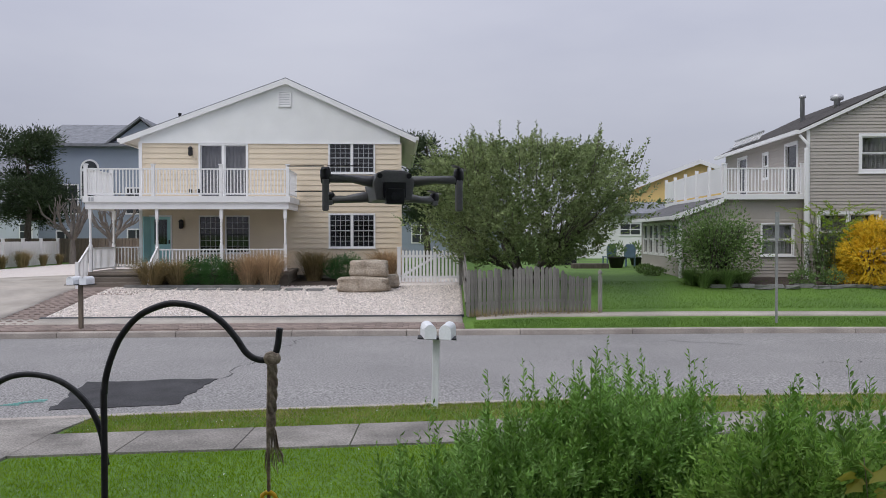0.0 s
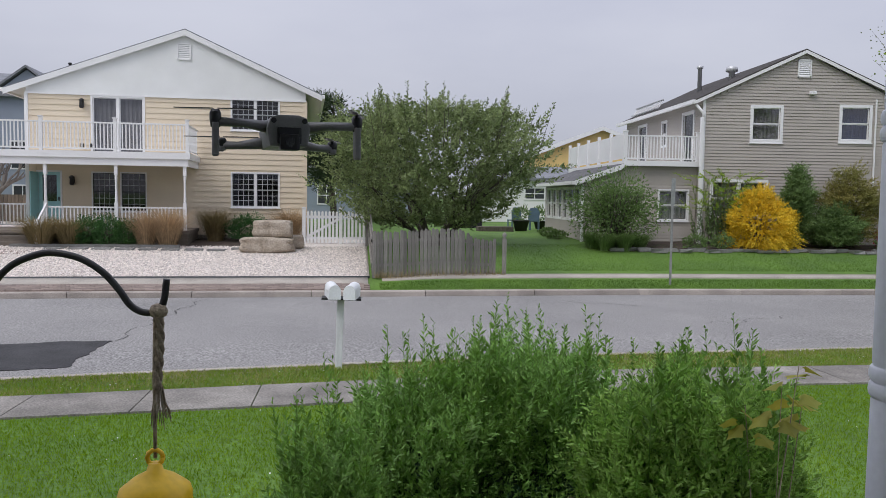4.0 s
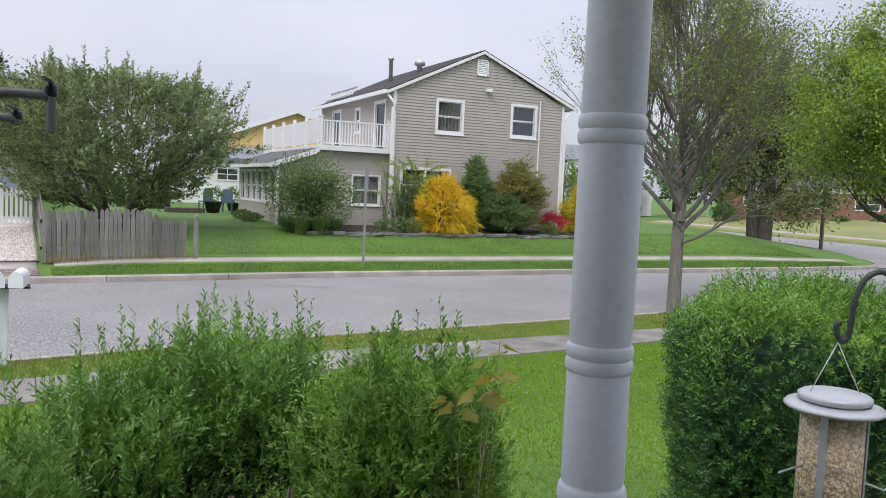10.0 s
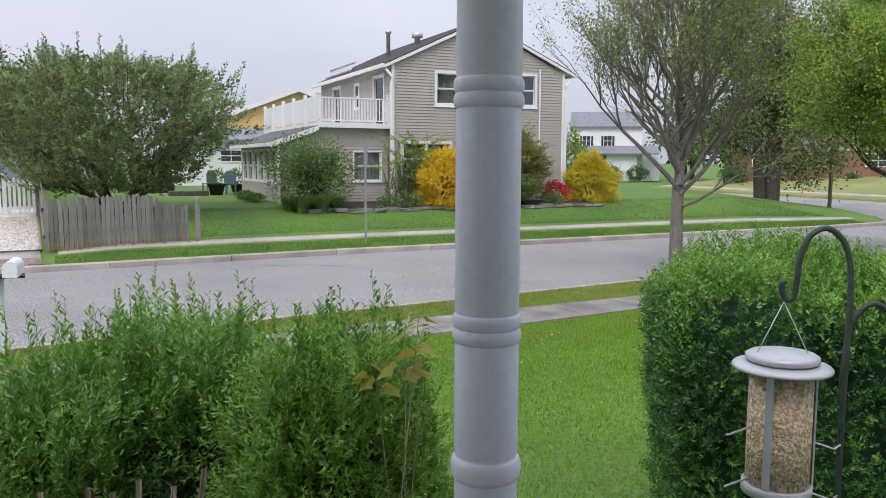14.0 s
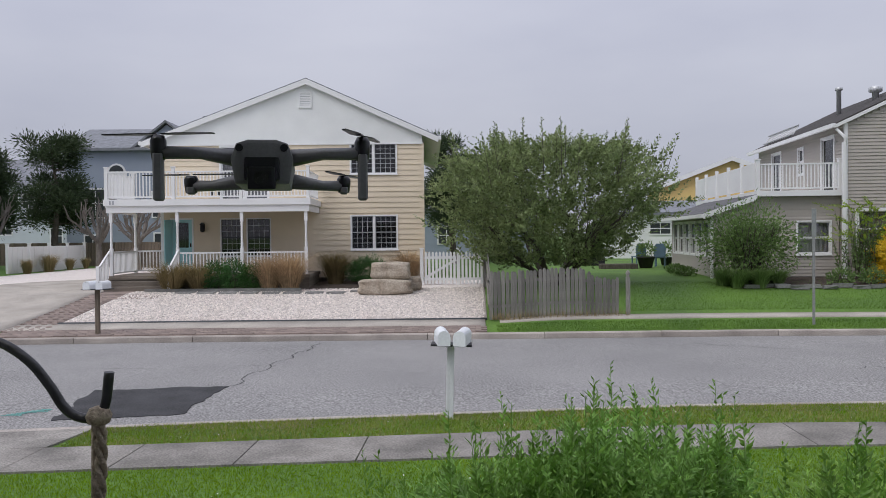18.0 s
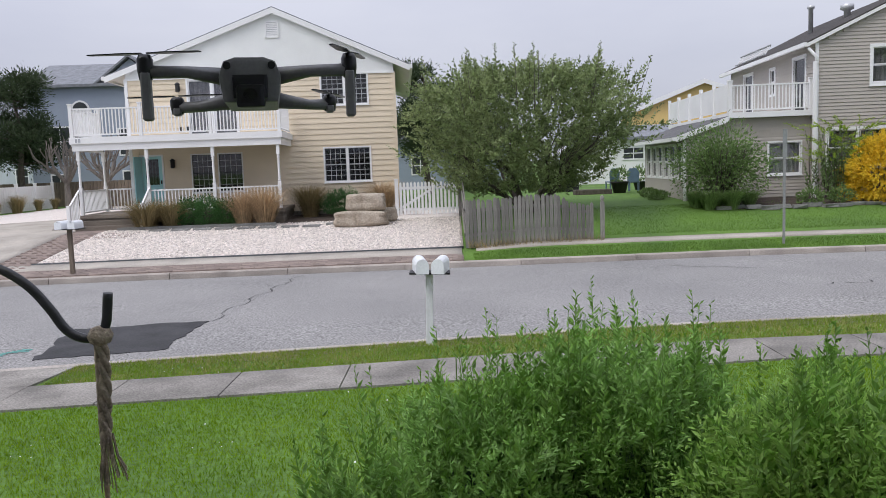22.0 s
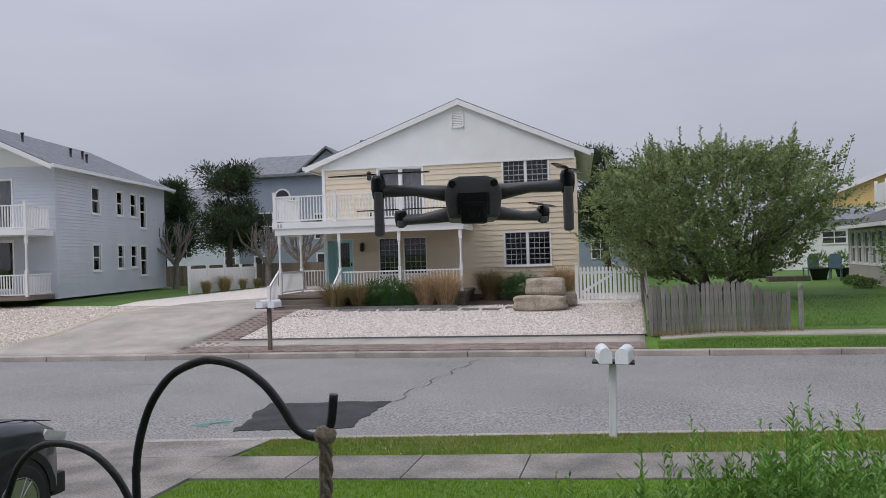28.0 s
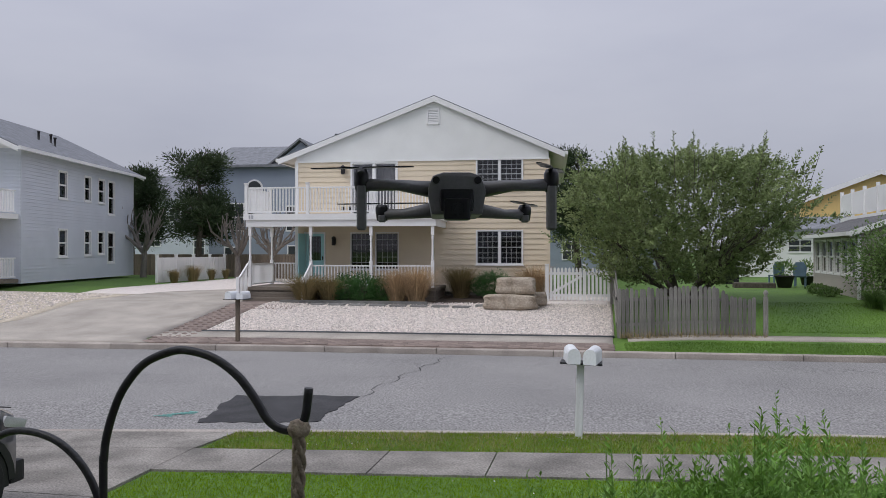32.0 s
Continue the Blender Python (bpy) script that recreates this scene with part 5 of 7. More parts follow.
def cypress(x, y, r, h, seed, label, material):
    rng = np.random.default_rng(seed)
    top = thing("conifer_shrub", label, "shrub", pose(x, y, gz(x, y)))
    c, d = blob_points(rng, 1700, (0, 0, h * 0.5), (r * 1.05, r * 0.9, h * 0.52), 0.5)
    lump = 1 + 0.22 * np.sin(c[:, 2] * 5.1 + seed) * np.cos(np.arctan2(c[:, 1], c[:, 0]) * 3 + seed) + 0.12 * np.sin(c[:, 2] * 11 + seed)
    c[:, :2] *= lump[:, None]
    c = c[c[:, 2] > 0.15]
    out = c * np.array([1, 1, 0]) + np.array([0, 0, 0.35]) + rng.normal(size=c.shape) * 0.2
    out /= np.linalg.norm(out, axis=1, keepdims=True)
    part("crown", sprigs(c - out * 0.12, c + out * 0.28 - np.array([0, 0, 0.06]), 16, 0.10, 0.04, material, seed, angle=0.8), material, top)
    part("woody_base", stems_mesh(rng.normal(0, 0.1, (6, 3)) * np.array([1, 1, 0]), rng.normal(0, 0.2, (6, 3)) + np.array([0, 0, h * 0.8]), 0.04, "bark"), "bark", top)


cypress(16.0, 28.3, 0.5, 2.85, 81, "narrow green conifer shrub", "leaf_green")
cypress(18.05, 28.3, 1.0, 2.85, 83, "olive green weeping conifer shrub", "leaf_weeping")
cypress(17.2, 27.9, 0.8, 1.5, 85, "low dark green conifer shrub", "leaf_green")
shrub("azalea", "low red flowering azalea", 19.5, 28.0, gz(19.5, 28), 0.66, 0.5, 0.85, 2400, 0.06, 0.045, "flower_red", 87)
for x, y, s in ((8.3, 27.9, 1), (8.85, 27.7, 2), (9.4, 27.7, 3), (9.95, 27.75, 4), (8.6, 27.5, 5), (9.3, 27.45, 6)):
    tuft("daylily", "clump of strappy green daylily leaves", x, y, gz(x, y), 0.5, 0.66, 220, "leaf_green", 90 + s, "daylilies", 0.016, 0.8)
for x, y, s in ((12.9, 27.7, 1), (19.0, 27.4, 2), (11.9, 27.6, 3), (7.9, 31.2, 4), (8.0, 33.0, 5)):
    shrub("low_plant", "low pale green leafy bed plant", x, y, gz(x, y), 0.42, 0.35, 0.5 if x > 9 else 0.28, 500, 0.10, 0.05, "leaf_green", 100 + s, group="bed plants")
rgk = random.Random(5)
for i in range(26):
    x = 9.0 + i * 0.48
    y = far_y(x) + 5.0 + rgk.uniform(-0.15, 0.15)
    bm = boxes((-0.24, 0.24, -0.14, 0.14, -0.03, 0.05 + rgk.uniform(0, 0.05)))
    for v in bm.verts:
        v.co += Vector((rgk.uniform(-0.05, 0.05), rgk.uniform(-0.04, 0.04), 0))
    tagged(part("edging_stone", bm, "slate", m=pose(x, y, gz(x, y) + 0.02, 0, 0, rgk.uniform(-20, 20))), "flat grey stone edging the flower bed", "stone", "edging stones")

# plants by the cream house
for x, y, r, h, mt, s in ((-10.05, 28.35, 0.62, 1.15, "straw_olive", 1), (-9.2, 28.45, 0.5, 1.05, "straw_olive", 2), (-6.75, 28.4, 0.5, 1.3, "straw", 3), (-6.05, 28.4, 0.55, 1.45, "straw", 4),
                          (-4.95, 31.0, 0.55, 1.35, "straw_olive", 5), (-2.3, 31.3, 0.55, 1.35, "straw", 6)):
    tuft("ornamental_grass", "tall dry tan ornamental grass clump" if mt == "straw" else "olive and tan ornamental grass clump", x, y, gz(x, y), r * 1.35, h, 1300, mt, 110 + s, "ornamental grasses", 0.006, 0.8)
for x, y, s, h in ((-8.6, 28.45, 1, 0.95), (-7.95, 28.35, 2, 1.0), (-7.35, 28.45, 3, 0.85)):
    shrub("bed_shrub", "dense dark green evergreen shrub", x, y, gz(x, y), 0.55, 0.42, h, 3200, 0.07, 0.03, "leaf_boxy", 120 + s, group="bed shrubs")
shrub("boxwood", "rounded dark green boxwood shrub", -3.75, 30.9, gz(-3.75, 30.9), 0.82, 0.55, 0.92, 6500, 0.055, 0.032, "leaf_boxy", 127)


# ---- yard things ----
def rock(name, label, x, y, z, sx, sy, sz, seed, rot=0):
    bm = bmesh.new()
    bmesh.ops.create_cube(bm, size=1)
    bmesh.ops.subdivide_edges(bm, edges=bm.edges[:], cuts=7, use_grid_fill=True)
    for v in bm.verts:
        c = v.co * 2
        q = max(abs(c.x), abs(c.y), abs(c.z))
        s = c / (abs(c.x) ** 6 + abs(c.y) ** 6 + abs(c.z) ** 6) ** (1 / 6)
        n = noise.noise(s * 1.3 + Vector((seed, 0, 0))) * 0.14 + noise.noise(s * 4 + Vector((0, seed, 0))) * 0.06
        v.co = Vector((s.x * sx / 2, s.y * sy / 2, s.z * sz / 2)) * (1 + n)
        v.co.z = max(v.co.z, -sz * 0.5)
    for f in bm.faces:
        f.smooth = False
    return tagged(part(name, bm, "rock", m=pose(x, y, z + sz * 0.48, 0, 0, rot)), label, "rock", "stacked boulders")


zr = gz(-2.6, 27.6)
rock("boulder", "long weathered sandstone boulder lying on gravel", -2.75, 27.75, zr, 1.75, 0.95, 0.52, 3, 2)
rock("boulder", "squared sandstone boulder on top of another", -2.55, 27.85, zr + 0.48, 1.25, 0.8, 0.58, 7, -3)
rock("boulder", "smaller sandstone boulder behind the stack", -2.05, 28.35, gz(-2, 28.4), 0.9, 0.7, 0.5, 9, 10)
for i in range(11):
    x = -9.4 + i * 0.72
    y = 27.75 + (0.0 if i < 7 else (i - 7) * 0.28)
    tagged(part("stepping_stone", bevelled(boxes((-0.29, 0.29, -0.2, 0.2, -0.03, 0.045)), 0.02), "slate", m=pose(x, y, gz(x, y) + 0.02, 0, 0, (i * 37) % 15 - 7)), "flat grey stepping stone in white gravel", "paving stone", "stepping stones")
bm = boxes((-10.9, -5.6, 28.0, 28.12, 0.6, 0.95))
tagged(part("bed_edging", bm, "slate"), "dark timber edging of the flower bed", "edging")


def picket_gate(x0, x1, y, z, h, label, brace=True):
    top = thing("picket_gate", label, "gate", pose(x0, y, z))
    w = x1 - x0
    for zr in (0.18, h * 0.78):
        part("rail", boxes((0, w, 0.0, 0.04, zr, zr + 0.09)), "white", top)
    if brace:
        d = math.atan2(h * 0.55, w)
        part("brace", boxes((0, math.hypot(w, h * 0.55), 0.002, 0.038, -0.045, 0.045), m=Matrix.Translation((0, 0, 0.25)) @ Matrix.Rotation(-d, 4, 'Y')), "white", top)
    n = int(w / 0.125)
    for i in range(n):
        u = (i + 0.5) * w / n
        bm = prism(bmesh.new(), [(u - 0.04, 0.05), (u + 0.04, 0.05), (u + 0.04, h - 0.05), (u, h), (u - 0.04, h - 0.05)], -0.025, 0.0)
        part("picket", bm, "white", top)
    return top


zg = gz(-0.5, 30.3)
picket_gate(-1.62, -0.46, 30.3, zg, 1.22, "white picket gate with a diagonal brace, closed")
picket_gate(-0.30, 0.52, 30.3, zg, 1.22, "narrow white picket gate leaf beside the fence", False)
for x in (-1.70, -0.38):
    tagged(part("gate_post", boxes((-0.06, 0.06, -0.06, 0.06, -0.1, 1.30), (-0.075, 0.075, -0.075, 0.075, 1.30, 1.34)), "white", m=pose(x, 30.3, zg)), "square white gate post", "post", "gate posts")


def picket_fence(p0, p1, hs, label, seed, material="fence_grey", gap=0.112, pw=0.096):
    """A weathered picket fence; hs gives the height along it."""
    rg = random.Random(seed)
    a, b = Vector((*p0, 0)), Vector((*p1, 0))
    ln = (b - a).length
    top = thing("picket_fence", label, "fence", Matrix.Translation(a) @ Matrix.Rotation(math.atan2(b.y - a.y, b.x - a.x), 4, 'Z'))
    n = int(ln / gap)

    def zz(u):
        p = a + (b - a) * (u / ln)
        return gz(p.x, p.y)
    for f in (0.28, 0.78):
        bm = bmesh.new()
        rows = []
        for i in range(9):
            u = ln * i / 8
            q = zz(u) + f * hs(u / ln)
            rows.append([bm.verts.new(c) for c in ((u, 0.0, q - 0.04), (u, 0.04, q - 0.04), (u, 0.04, q + 0.04), (u, 0.0, q + 0.04))])
        for r0, r1 in zip(rows, rows[1:]):
            for k in range(4):
                bm.faces.new((r0[k], r0[(k + 1) % 4], r1[(k + 1) % 4], r1[k]))
        part("rail", bm, material, top)
    for i in range(n):
        u = (i + 0.5) * ln / n + rg.uniform(-0.008, 0.008)
        h = hs(u / ln) + rg.uniform(-0.03, 0.03)
        w = pw / 2
        bm = prism(bmesh.new(), [(-w, 0.02), (w, 0.02), (w, h - 0.06), (w * 0.45, h - 0.008), (0, h), (-w * 0.45, h - 0.008), (-w, h - 0.06)], -0.022, -0.002)
        part("picket", bm, material, top, m=pose(u, 0, zz(u), 0, rg.uniform(-1.2, 1.2), 0))
    return top


picket_fence((0.62, 23.9), (4.25, 24.2), lambda f: 1.36 - 0.04 * f if f < 0.72 else 1.33 - 0.30 * clamp((f - 0.72) / 0.12) + 0.0, "weathered grey picket fence along the yard front", 1)
picket_fence((0.62, 23.95), (0.62, 30.2), lambda f: 1.4, "weathered grey picket fence running back to the gate", 2)
tagged(part("fence_post", lathe(boxes((-0.055, 0.055, -0.055, 0.055, -0.1, 1.07)), [(0.05, 1.07), (0.03, 1.10), (0.07, 1.16), (0.05, 1.22), (0.01, 1.26)], 10), "fence_grey", m=pose(4.5, 24.15, gz(4.5, 24.15))), "weathered grey fence post with a turned finial", "post")
tagged(part("fence_post", boxes((-0.05, 0.05, -0.05, 0.05, -0.1, 1.95)), "fence_grey", m=pose(0.55, 29.4, gz(0.55, 29.4))), "tall weathered grey fence post", "post")


def mailbox(parent, x, y, z, rot, ln=0.5):
    """A rural mailbox: barrel top, door, flag, latch."""
    r, hb = 0.085, 0.12
    prof = [(-r, 0), (r, 0), (r, hb)] + [(r * math.cos(math.pi * k / 8), hb + r * math.sin(math.pi * k / 8)) for k in range(1, 8)] + [(-r, hb)]
    m = pose(x, y, z, 0, 0, rot)
    b = part("mailbox", prism(bmesh.new(), prof, 0, ln, m=m), "mail_white", parent)
    part("door", prism(bmesh.new(), [(p[0] * 1.06, p[1] * 1.03 - 0.002) for p in prof], -0.018, 0.012, m=m), "mail_white", b)
    part("latch", boxes((-0.012, 0.012, -0.04, -0.018, hb + 0.05, hb + 0.085), m=m), "galv", b)
    part("flag", boxes((r + 0.004, r + 0.010, 0.18, 0.36, 0.10, 0.125), m=m), "mail_white", b)
    return b


mb = thing("mailbox_post", "two white mailboxes on a peeling white wooden post", "mailbox", pose(-0.12, 12.62, 0.13, 0, 1.6, 0))
part("post", bevelled(boxes((-0.05, 0.05, -0.05, 0.05, -0.1, 1.0)), 0.006), "mail_post", mb, "peeling white painted post")
part("shelf", boxes((-0.27, 0.29, -0.14, 0.16, 1.0, 1.025)), "black_plastic", mb)
mailbox(mb, -0.15, 0.19, 1.027, 188)
mailbox(mb, 0.19, 0.19, 1.027, 172)
m2 = thing("mailbox_post", "two white mailboxes on a brown wooden post", "mailbox", pose(-9.6, 22.0, gz(-9.6, 22.0)))
part("post", bevelled(boxes((-0.05, 0.05, -0.05, 0.05, -0.1, 1.18)), 0.006), "fence_brown", m2)
part("shelf", boxes((-0.34, 0.34, -0.2, 0.22, 1.18, 1.20)), "black_plastic", m2)
mailbox(m2, -0.17, -0.24, 1.202, 0)
mailbox(m2, 0.17, -0.24, 1.202, 0)

sg = thing("street_sign", "back of a narrow grey metal sign on a steel post", "sign", pose(9.15, 23.05, gz(9.15, 23.05)))
part("post", boxes((-0.03, 0.03, -0.02, 0.02, -0.1, 3.0)), "post_steel", sg)
part("plate", bevelled(boxes((-0.06, 0.06, -0.035, -0.022, 2.3, 3.05)), 0.004), "sign_back", sg)
st = thing("street_sign", "thin wooden sign post near the street corner", "sign", pose(38.2, 29.2, 0.13))
part("post", boxes((-0.07, 0.07, -0.07, 0.07, -0.1, 3.4)), "fence_brown", st)


def slat_fence(p0, p1, h, label, material, w=0.14, cap_h=0.0, posts=0):
    a, b = Vector((*p0, 0)), Vector((*p1, 0))
    ln = (b - a).length
    za = min(gz(*p0), gz(*p1)) - 0.02
    top = thing("board_fence", label, "fence", Matrix.Translation((a.x, a.y, za)) @ Matrix.Rotation(math.atan2(b.y - a.y, b.x - a.x), 4, 'Z'))
    part("rail", boxes((0, ln, 0.01, 0.05, h * 0.2, h * 0.2 + 0.1), (0, ln, 0.01, 0.05, h * 0.8, h * 0.8 + 0.1)), material, top)
    n = int(ln / w)
    me = None
    for i in range(n):
        m = Matrix.Translation(((i + 0.5) * ln / n, 0, 0))
        if me is None:
            me = part("board", boxes((-w * 0.46, w * 0.46, -0.02, 0.009, 0, h)), material, top, m=m).data
        else:
            part("board", me, material, top, m=m)
    for i in range(posts):
        part("post", boxes((-0.06, 0.06, -0.06, 0.06, 0, h + cap_h), (-0.08, 0.08, -0.08, 0.08, h + cap_h, h + cap_h + 0.04)), material, top, m=Matrix.Translation((ln * i / (posts - 1), -0.03, 0)))
    return top


slat_fence((-21.3, 37.4), (-21.3, 44.6), 1.25, "white vinyl board fence beside the gravel", "white", 0.2, 0.12, 5)
slat_fence((-34, 47.5), (-11.5, 45.5), 1.55, "weathered brown board fence behind the yards", "fence_brown", 0.2)
for y, r, h, s in ((38.0, 0.45, 0.75, 1), (39.9, 0.65, 0.95, 2), (41.9, 0.35, 0.7, 3), (43.6, 0.3, 0.65, 4)):
    tuft("ornamental_grass", "dry brown ornamental grass before the white fence", -20.7, y, gz(-20.7, y), r, h, 500, "straw_olive", 140 + s, "ornamental grasses", 0.008)


# ---- far houses ----
def far_house(label, x, y, z, rot, w, d, eave, ridge, wall, roof, wins, extra=None, axis="x", roof_over=0.4, rake=False):
    """A plain far house with storeys of windows; ridge along x or y."""
    hs = thing("house", label, "house", pose(x, y, z, 0, 0, rot))
    bm = bmesh.new()
    box(bm, 0, w, 0, d, -1.2, eave)
    body = part("wall", bm, wall, hs)
    o = roof_over
    if axis == "x":
        pr = [(-o, eave - 0.1), (d / 2, ridge), (d + o, eave - 0.1), (d + o, eave + 0.08), (d / 2, ridge + 0.2), (-o, eave + 0.08)]
        part("roof", prism(bmesh.new(), pr, -o, w + o, axis="x"), roof, hs)
        part("gable", prism(bmesh.new(), [(0, eave), (d, eave), (d / 2, ridge)], 0.02, w - 0.02, axis="x"), wall, hs)
    else:
        pr = [(-o, eave - 0.1), (w / 2, ridge), (w + o, eave - 0.1), (w + o, eave + 0.08), (w / 2, ridge + 0.2), (-o, eave + 0.08)]
        part("roof", prism(bmesh.new(), pr, -o, d + o), roof, hs)
        part("gable", prism(bmesh.new(), [(0, eave), (w, eave), (w / 2, ridge)], 0.02, d - 0.02), wall, hs)
    if rake:
        for a, b in ((-o, w / 2), (w + o, w / 2)):
            part("rake_board", prism(bmesh.new(), [(a, eave - 0.28), (b, ridge - 0.1), (b, ridge + 0.22), (a, eave + 0.1)], -o - 0.06, -o - 0.004), "white", hs)
    for u0, u1, z0, z1 in wins:
        wf = part("window", boxes((u0 - 0.09, u1 + 0.09, -0.05, -0.002, z0 - 0.09, z0), (u0 - 0.09, u1 + 0.09, -0.05, -0.002, z1, z1 + 0.09), (u0 - 0.09, u0, -0.05, -0.002, z0, z1), (u1, u1 + 0.09, -0.05, -0.002, z0, z1),
                                  (u0, u1, -0.045, -0.004, (z0 + z1) / 2 - 0.03, (z0 + z1) / 2 + 0.03), ((u0 + u1) / 2 - 0.025, (u0 + u1) / 2 + 0.025, -0.043, -0.004, z0, z1)), "white", hs)
        part("pane", boxes((u0, u1, -0.03, -0.003, z0, z1)), "shutter", wf)
    return hs


sl = far_house("three-storey slate-blue house behind the cream house", -26.4, 52.5, 0.9, 4, 15, 10, 7.6, 9.4, "siding_slate", "shingle_grey",
               [(1.3, 2.5, 3.2, 5.0), (5.6, 6.6, 3.2, 4.8), (7.6, 8.4, 5.5, 6.5), (1.2, 2.2, 0.6, 2.0), (5.7, 6.7, 0.8, 2.1), (8.6, 9.6, 0.8, 2.0)])
aw = part("arched_window", prism(bmesh.new(), [(2.7, 4.1), (3.9, 4.1), (3.9, 6.1)] + [(3.3 + 0.6 * math.cos(math.pi * k / 8), 6.1 + 0.6 * math.sin(math.pi * k / 8)) for k in range(1, 8)] + [(2.7, 6.1)], -0.06, -0.002), "white", sl)
part("pane", prism(bmesh.new(), [(2.82, 4.2), (3.78, 4.2), (3.78, 5.9), (2.82, 5.9)], -0.075, -0.062), "shutter", aw)
part("pane", prism(bmesh.new(), [(2.82, 6.08), (3.78, 6.08)] + [(3.3 + 0.48 * math.cos(math.pi * k / 8), 6.1 + 0.48 * math.sin(math.pi * k / 8)) for k in range(1, 8)], -0.075, -0.062), "shutter", aw)
part("dormer", prism(bmesh.new(), [(4.6, 7.6), (8.6, 7.6), (6.6, 9.2)], -0.1, 4.0), "siding_slate", sl)
part("dormer_roof", prism(prism(bmesh.new(), [(4.3, 7.5), (6.6, 9.3), (6.6, 9.45), (4.3, 7.65)], -0.4, 5.0), [(6.6, 9.3), (8.9, 7.5), (8.9, 7.65), (6.6, 9.45)], -0.4, 5.0), "shingle_grey", sl)
part("chimney_pipe", lathe(bmesh.new(), [(0.09, 8.4), (0.09, 10.0), (0.12, 10.0), (0.12, 10.1)], 10, 8.4, 2.5), "iron", sl)
ds = part("satellite_dish", lathe(bmesh.new(), [(0.02, 0.0), (0.25, 0.05), (0.4, 0.16), (0.39, 0.17), (0.02, 0.03)], 14), "galv", sl, m=pose(10.6, 1.5, 9.9, 70, 0, 20))
part("mast", boxes((-0.03, 0.03, -0.03, 0.03, -2.0, 0.0), m=pose(0, 0, 0, -70, 0, 0)), "galv", ds)
far_house("pale grey-blue house beyond the pines", -47.5, 72, 1.0, 8, 9.5, 8, 6.6, 9.2, "siding_blue", "shingle_grey", [(5.0, 6.0, 4.6, 5.8), (6.4, 7.4, 4.6, 5.8), (3.0, 4.0, 2.2, 3.2), (4.4, 5.4, 2.2, 3.2)])
far_house("pale blue low house wing beyond the board fence", -37.5, 68, 1.0, 8, 10, 8, 3.9, 6.0, "siding_blue", "shingle_grey", [(1.5, 2.4, 1.4, 2.6), (3.6, 4.5, 1.4, 2.6)])
far_house("white house with low roof behind the sunroom", 8.0, 52, 0.9, -6, 13, 8, 3.0, 3.75, "white", "shingle_grey", [(3.1, 4.3, 1.75, 2.4), (7.0, 8.0, 1.5, 2.6)])
far_house("yellow-ochre gabled house behind the taupe house", 14.15, 62, 0.9, -8, 10, 14, 5.25, 7.15, "siding_yellow", "shingle_grey", [(4.5, 5.4, 5.0, 6.0)], axis="y", rake=True)
far_house("grey house behind the cream house gate", -4.5, 60, 0.9, 2, 9, 8, 3.6, 5.2, "siding_slate", "shingle_grey", [(2.0, 3.2, 1.2, 2.4), (5.0, 6.2, 1.2, 2.4)])
wh = far_house("white two-storey house with black shutters and brick lower wall", 66.0, 89.0, 1.2, -36, 9, 9, 6.2, 8.3, "white", "shingle_grey", [(1.2, 2.2, 3.7, 5.0), (4.0, 5.0, 3.7, 5.0)])
part("porch_roof", prism(bmesh.new(), [(-2.6, 2.5), (-2.6, 2.7), (0, 3.7), (0, 3.5)], -0.5, 11, axis="x"), "shingle_grey", wh)
part("brick_wall", boxes((2.1, 4.2, -1.8, -0.02, -1.0, 2.6)), "brick", wh)
part("front_wall", boxes((4.21, 8.2, -1.8, -0.02, -1.0, 2.6)), "white", wh)
part("side_wing", boxes((9, 11.5, 1, 8, -1.0, 2.6)), "white", wh)
part("window", boxes((2.8, 3.7, -1.86, -1.8, 0.5, 2.1)), "white", wh)
for u in (0.85, 2.3, 3.65, 5.1):
    part("shutter", boxes((u, u + 0.28, -0.06, -0.004, 3.7, 5.0)), "shutter", wh)
bh = far_house("low brick house beyond the side street", 63.4, 59.2, 1.5, -53.5, 17, 9, 2.9, 4.8, "brick", "shingle", [(2, 4, 0.9, 2.0), (7, 9, 0.9, 2.0), (12, 14, 0.9, 2.0)])
part("white_trim", boxes((-0.1, 16.1, -0.08, -0.052, 2.35, 2.9)), "white", bh)
part("brick_stoop", boxes((5.0, 6.6, -1.6, -0.1, -1.0, 0.3)), "brick", bh)
for x, y, r, h, s in ((68.5, 84.5, 1.5, 2.0, 1), (71.5, 82.5, 1.5, 1.9, 2), (64.5, 55.5, 1.0, 1.6, 3), (62.6, 58.2, 1.3, 2.2, 4), (70.5, 46.5, 1.2, 1.7, 5), (68.5, 49.5, 0.9, 1.3, 6)):
    shrub("far_shrub", "rounded dark green shrub by a far house", x, y, 0.2, r, r, h, 1200, 0.22, 0.14, "leaf_boxy", 150 + s, group="far shrubs")
rgt = np.random.default_rng(230)
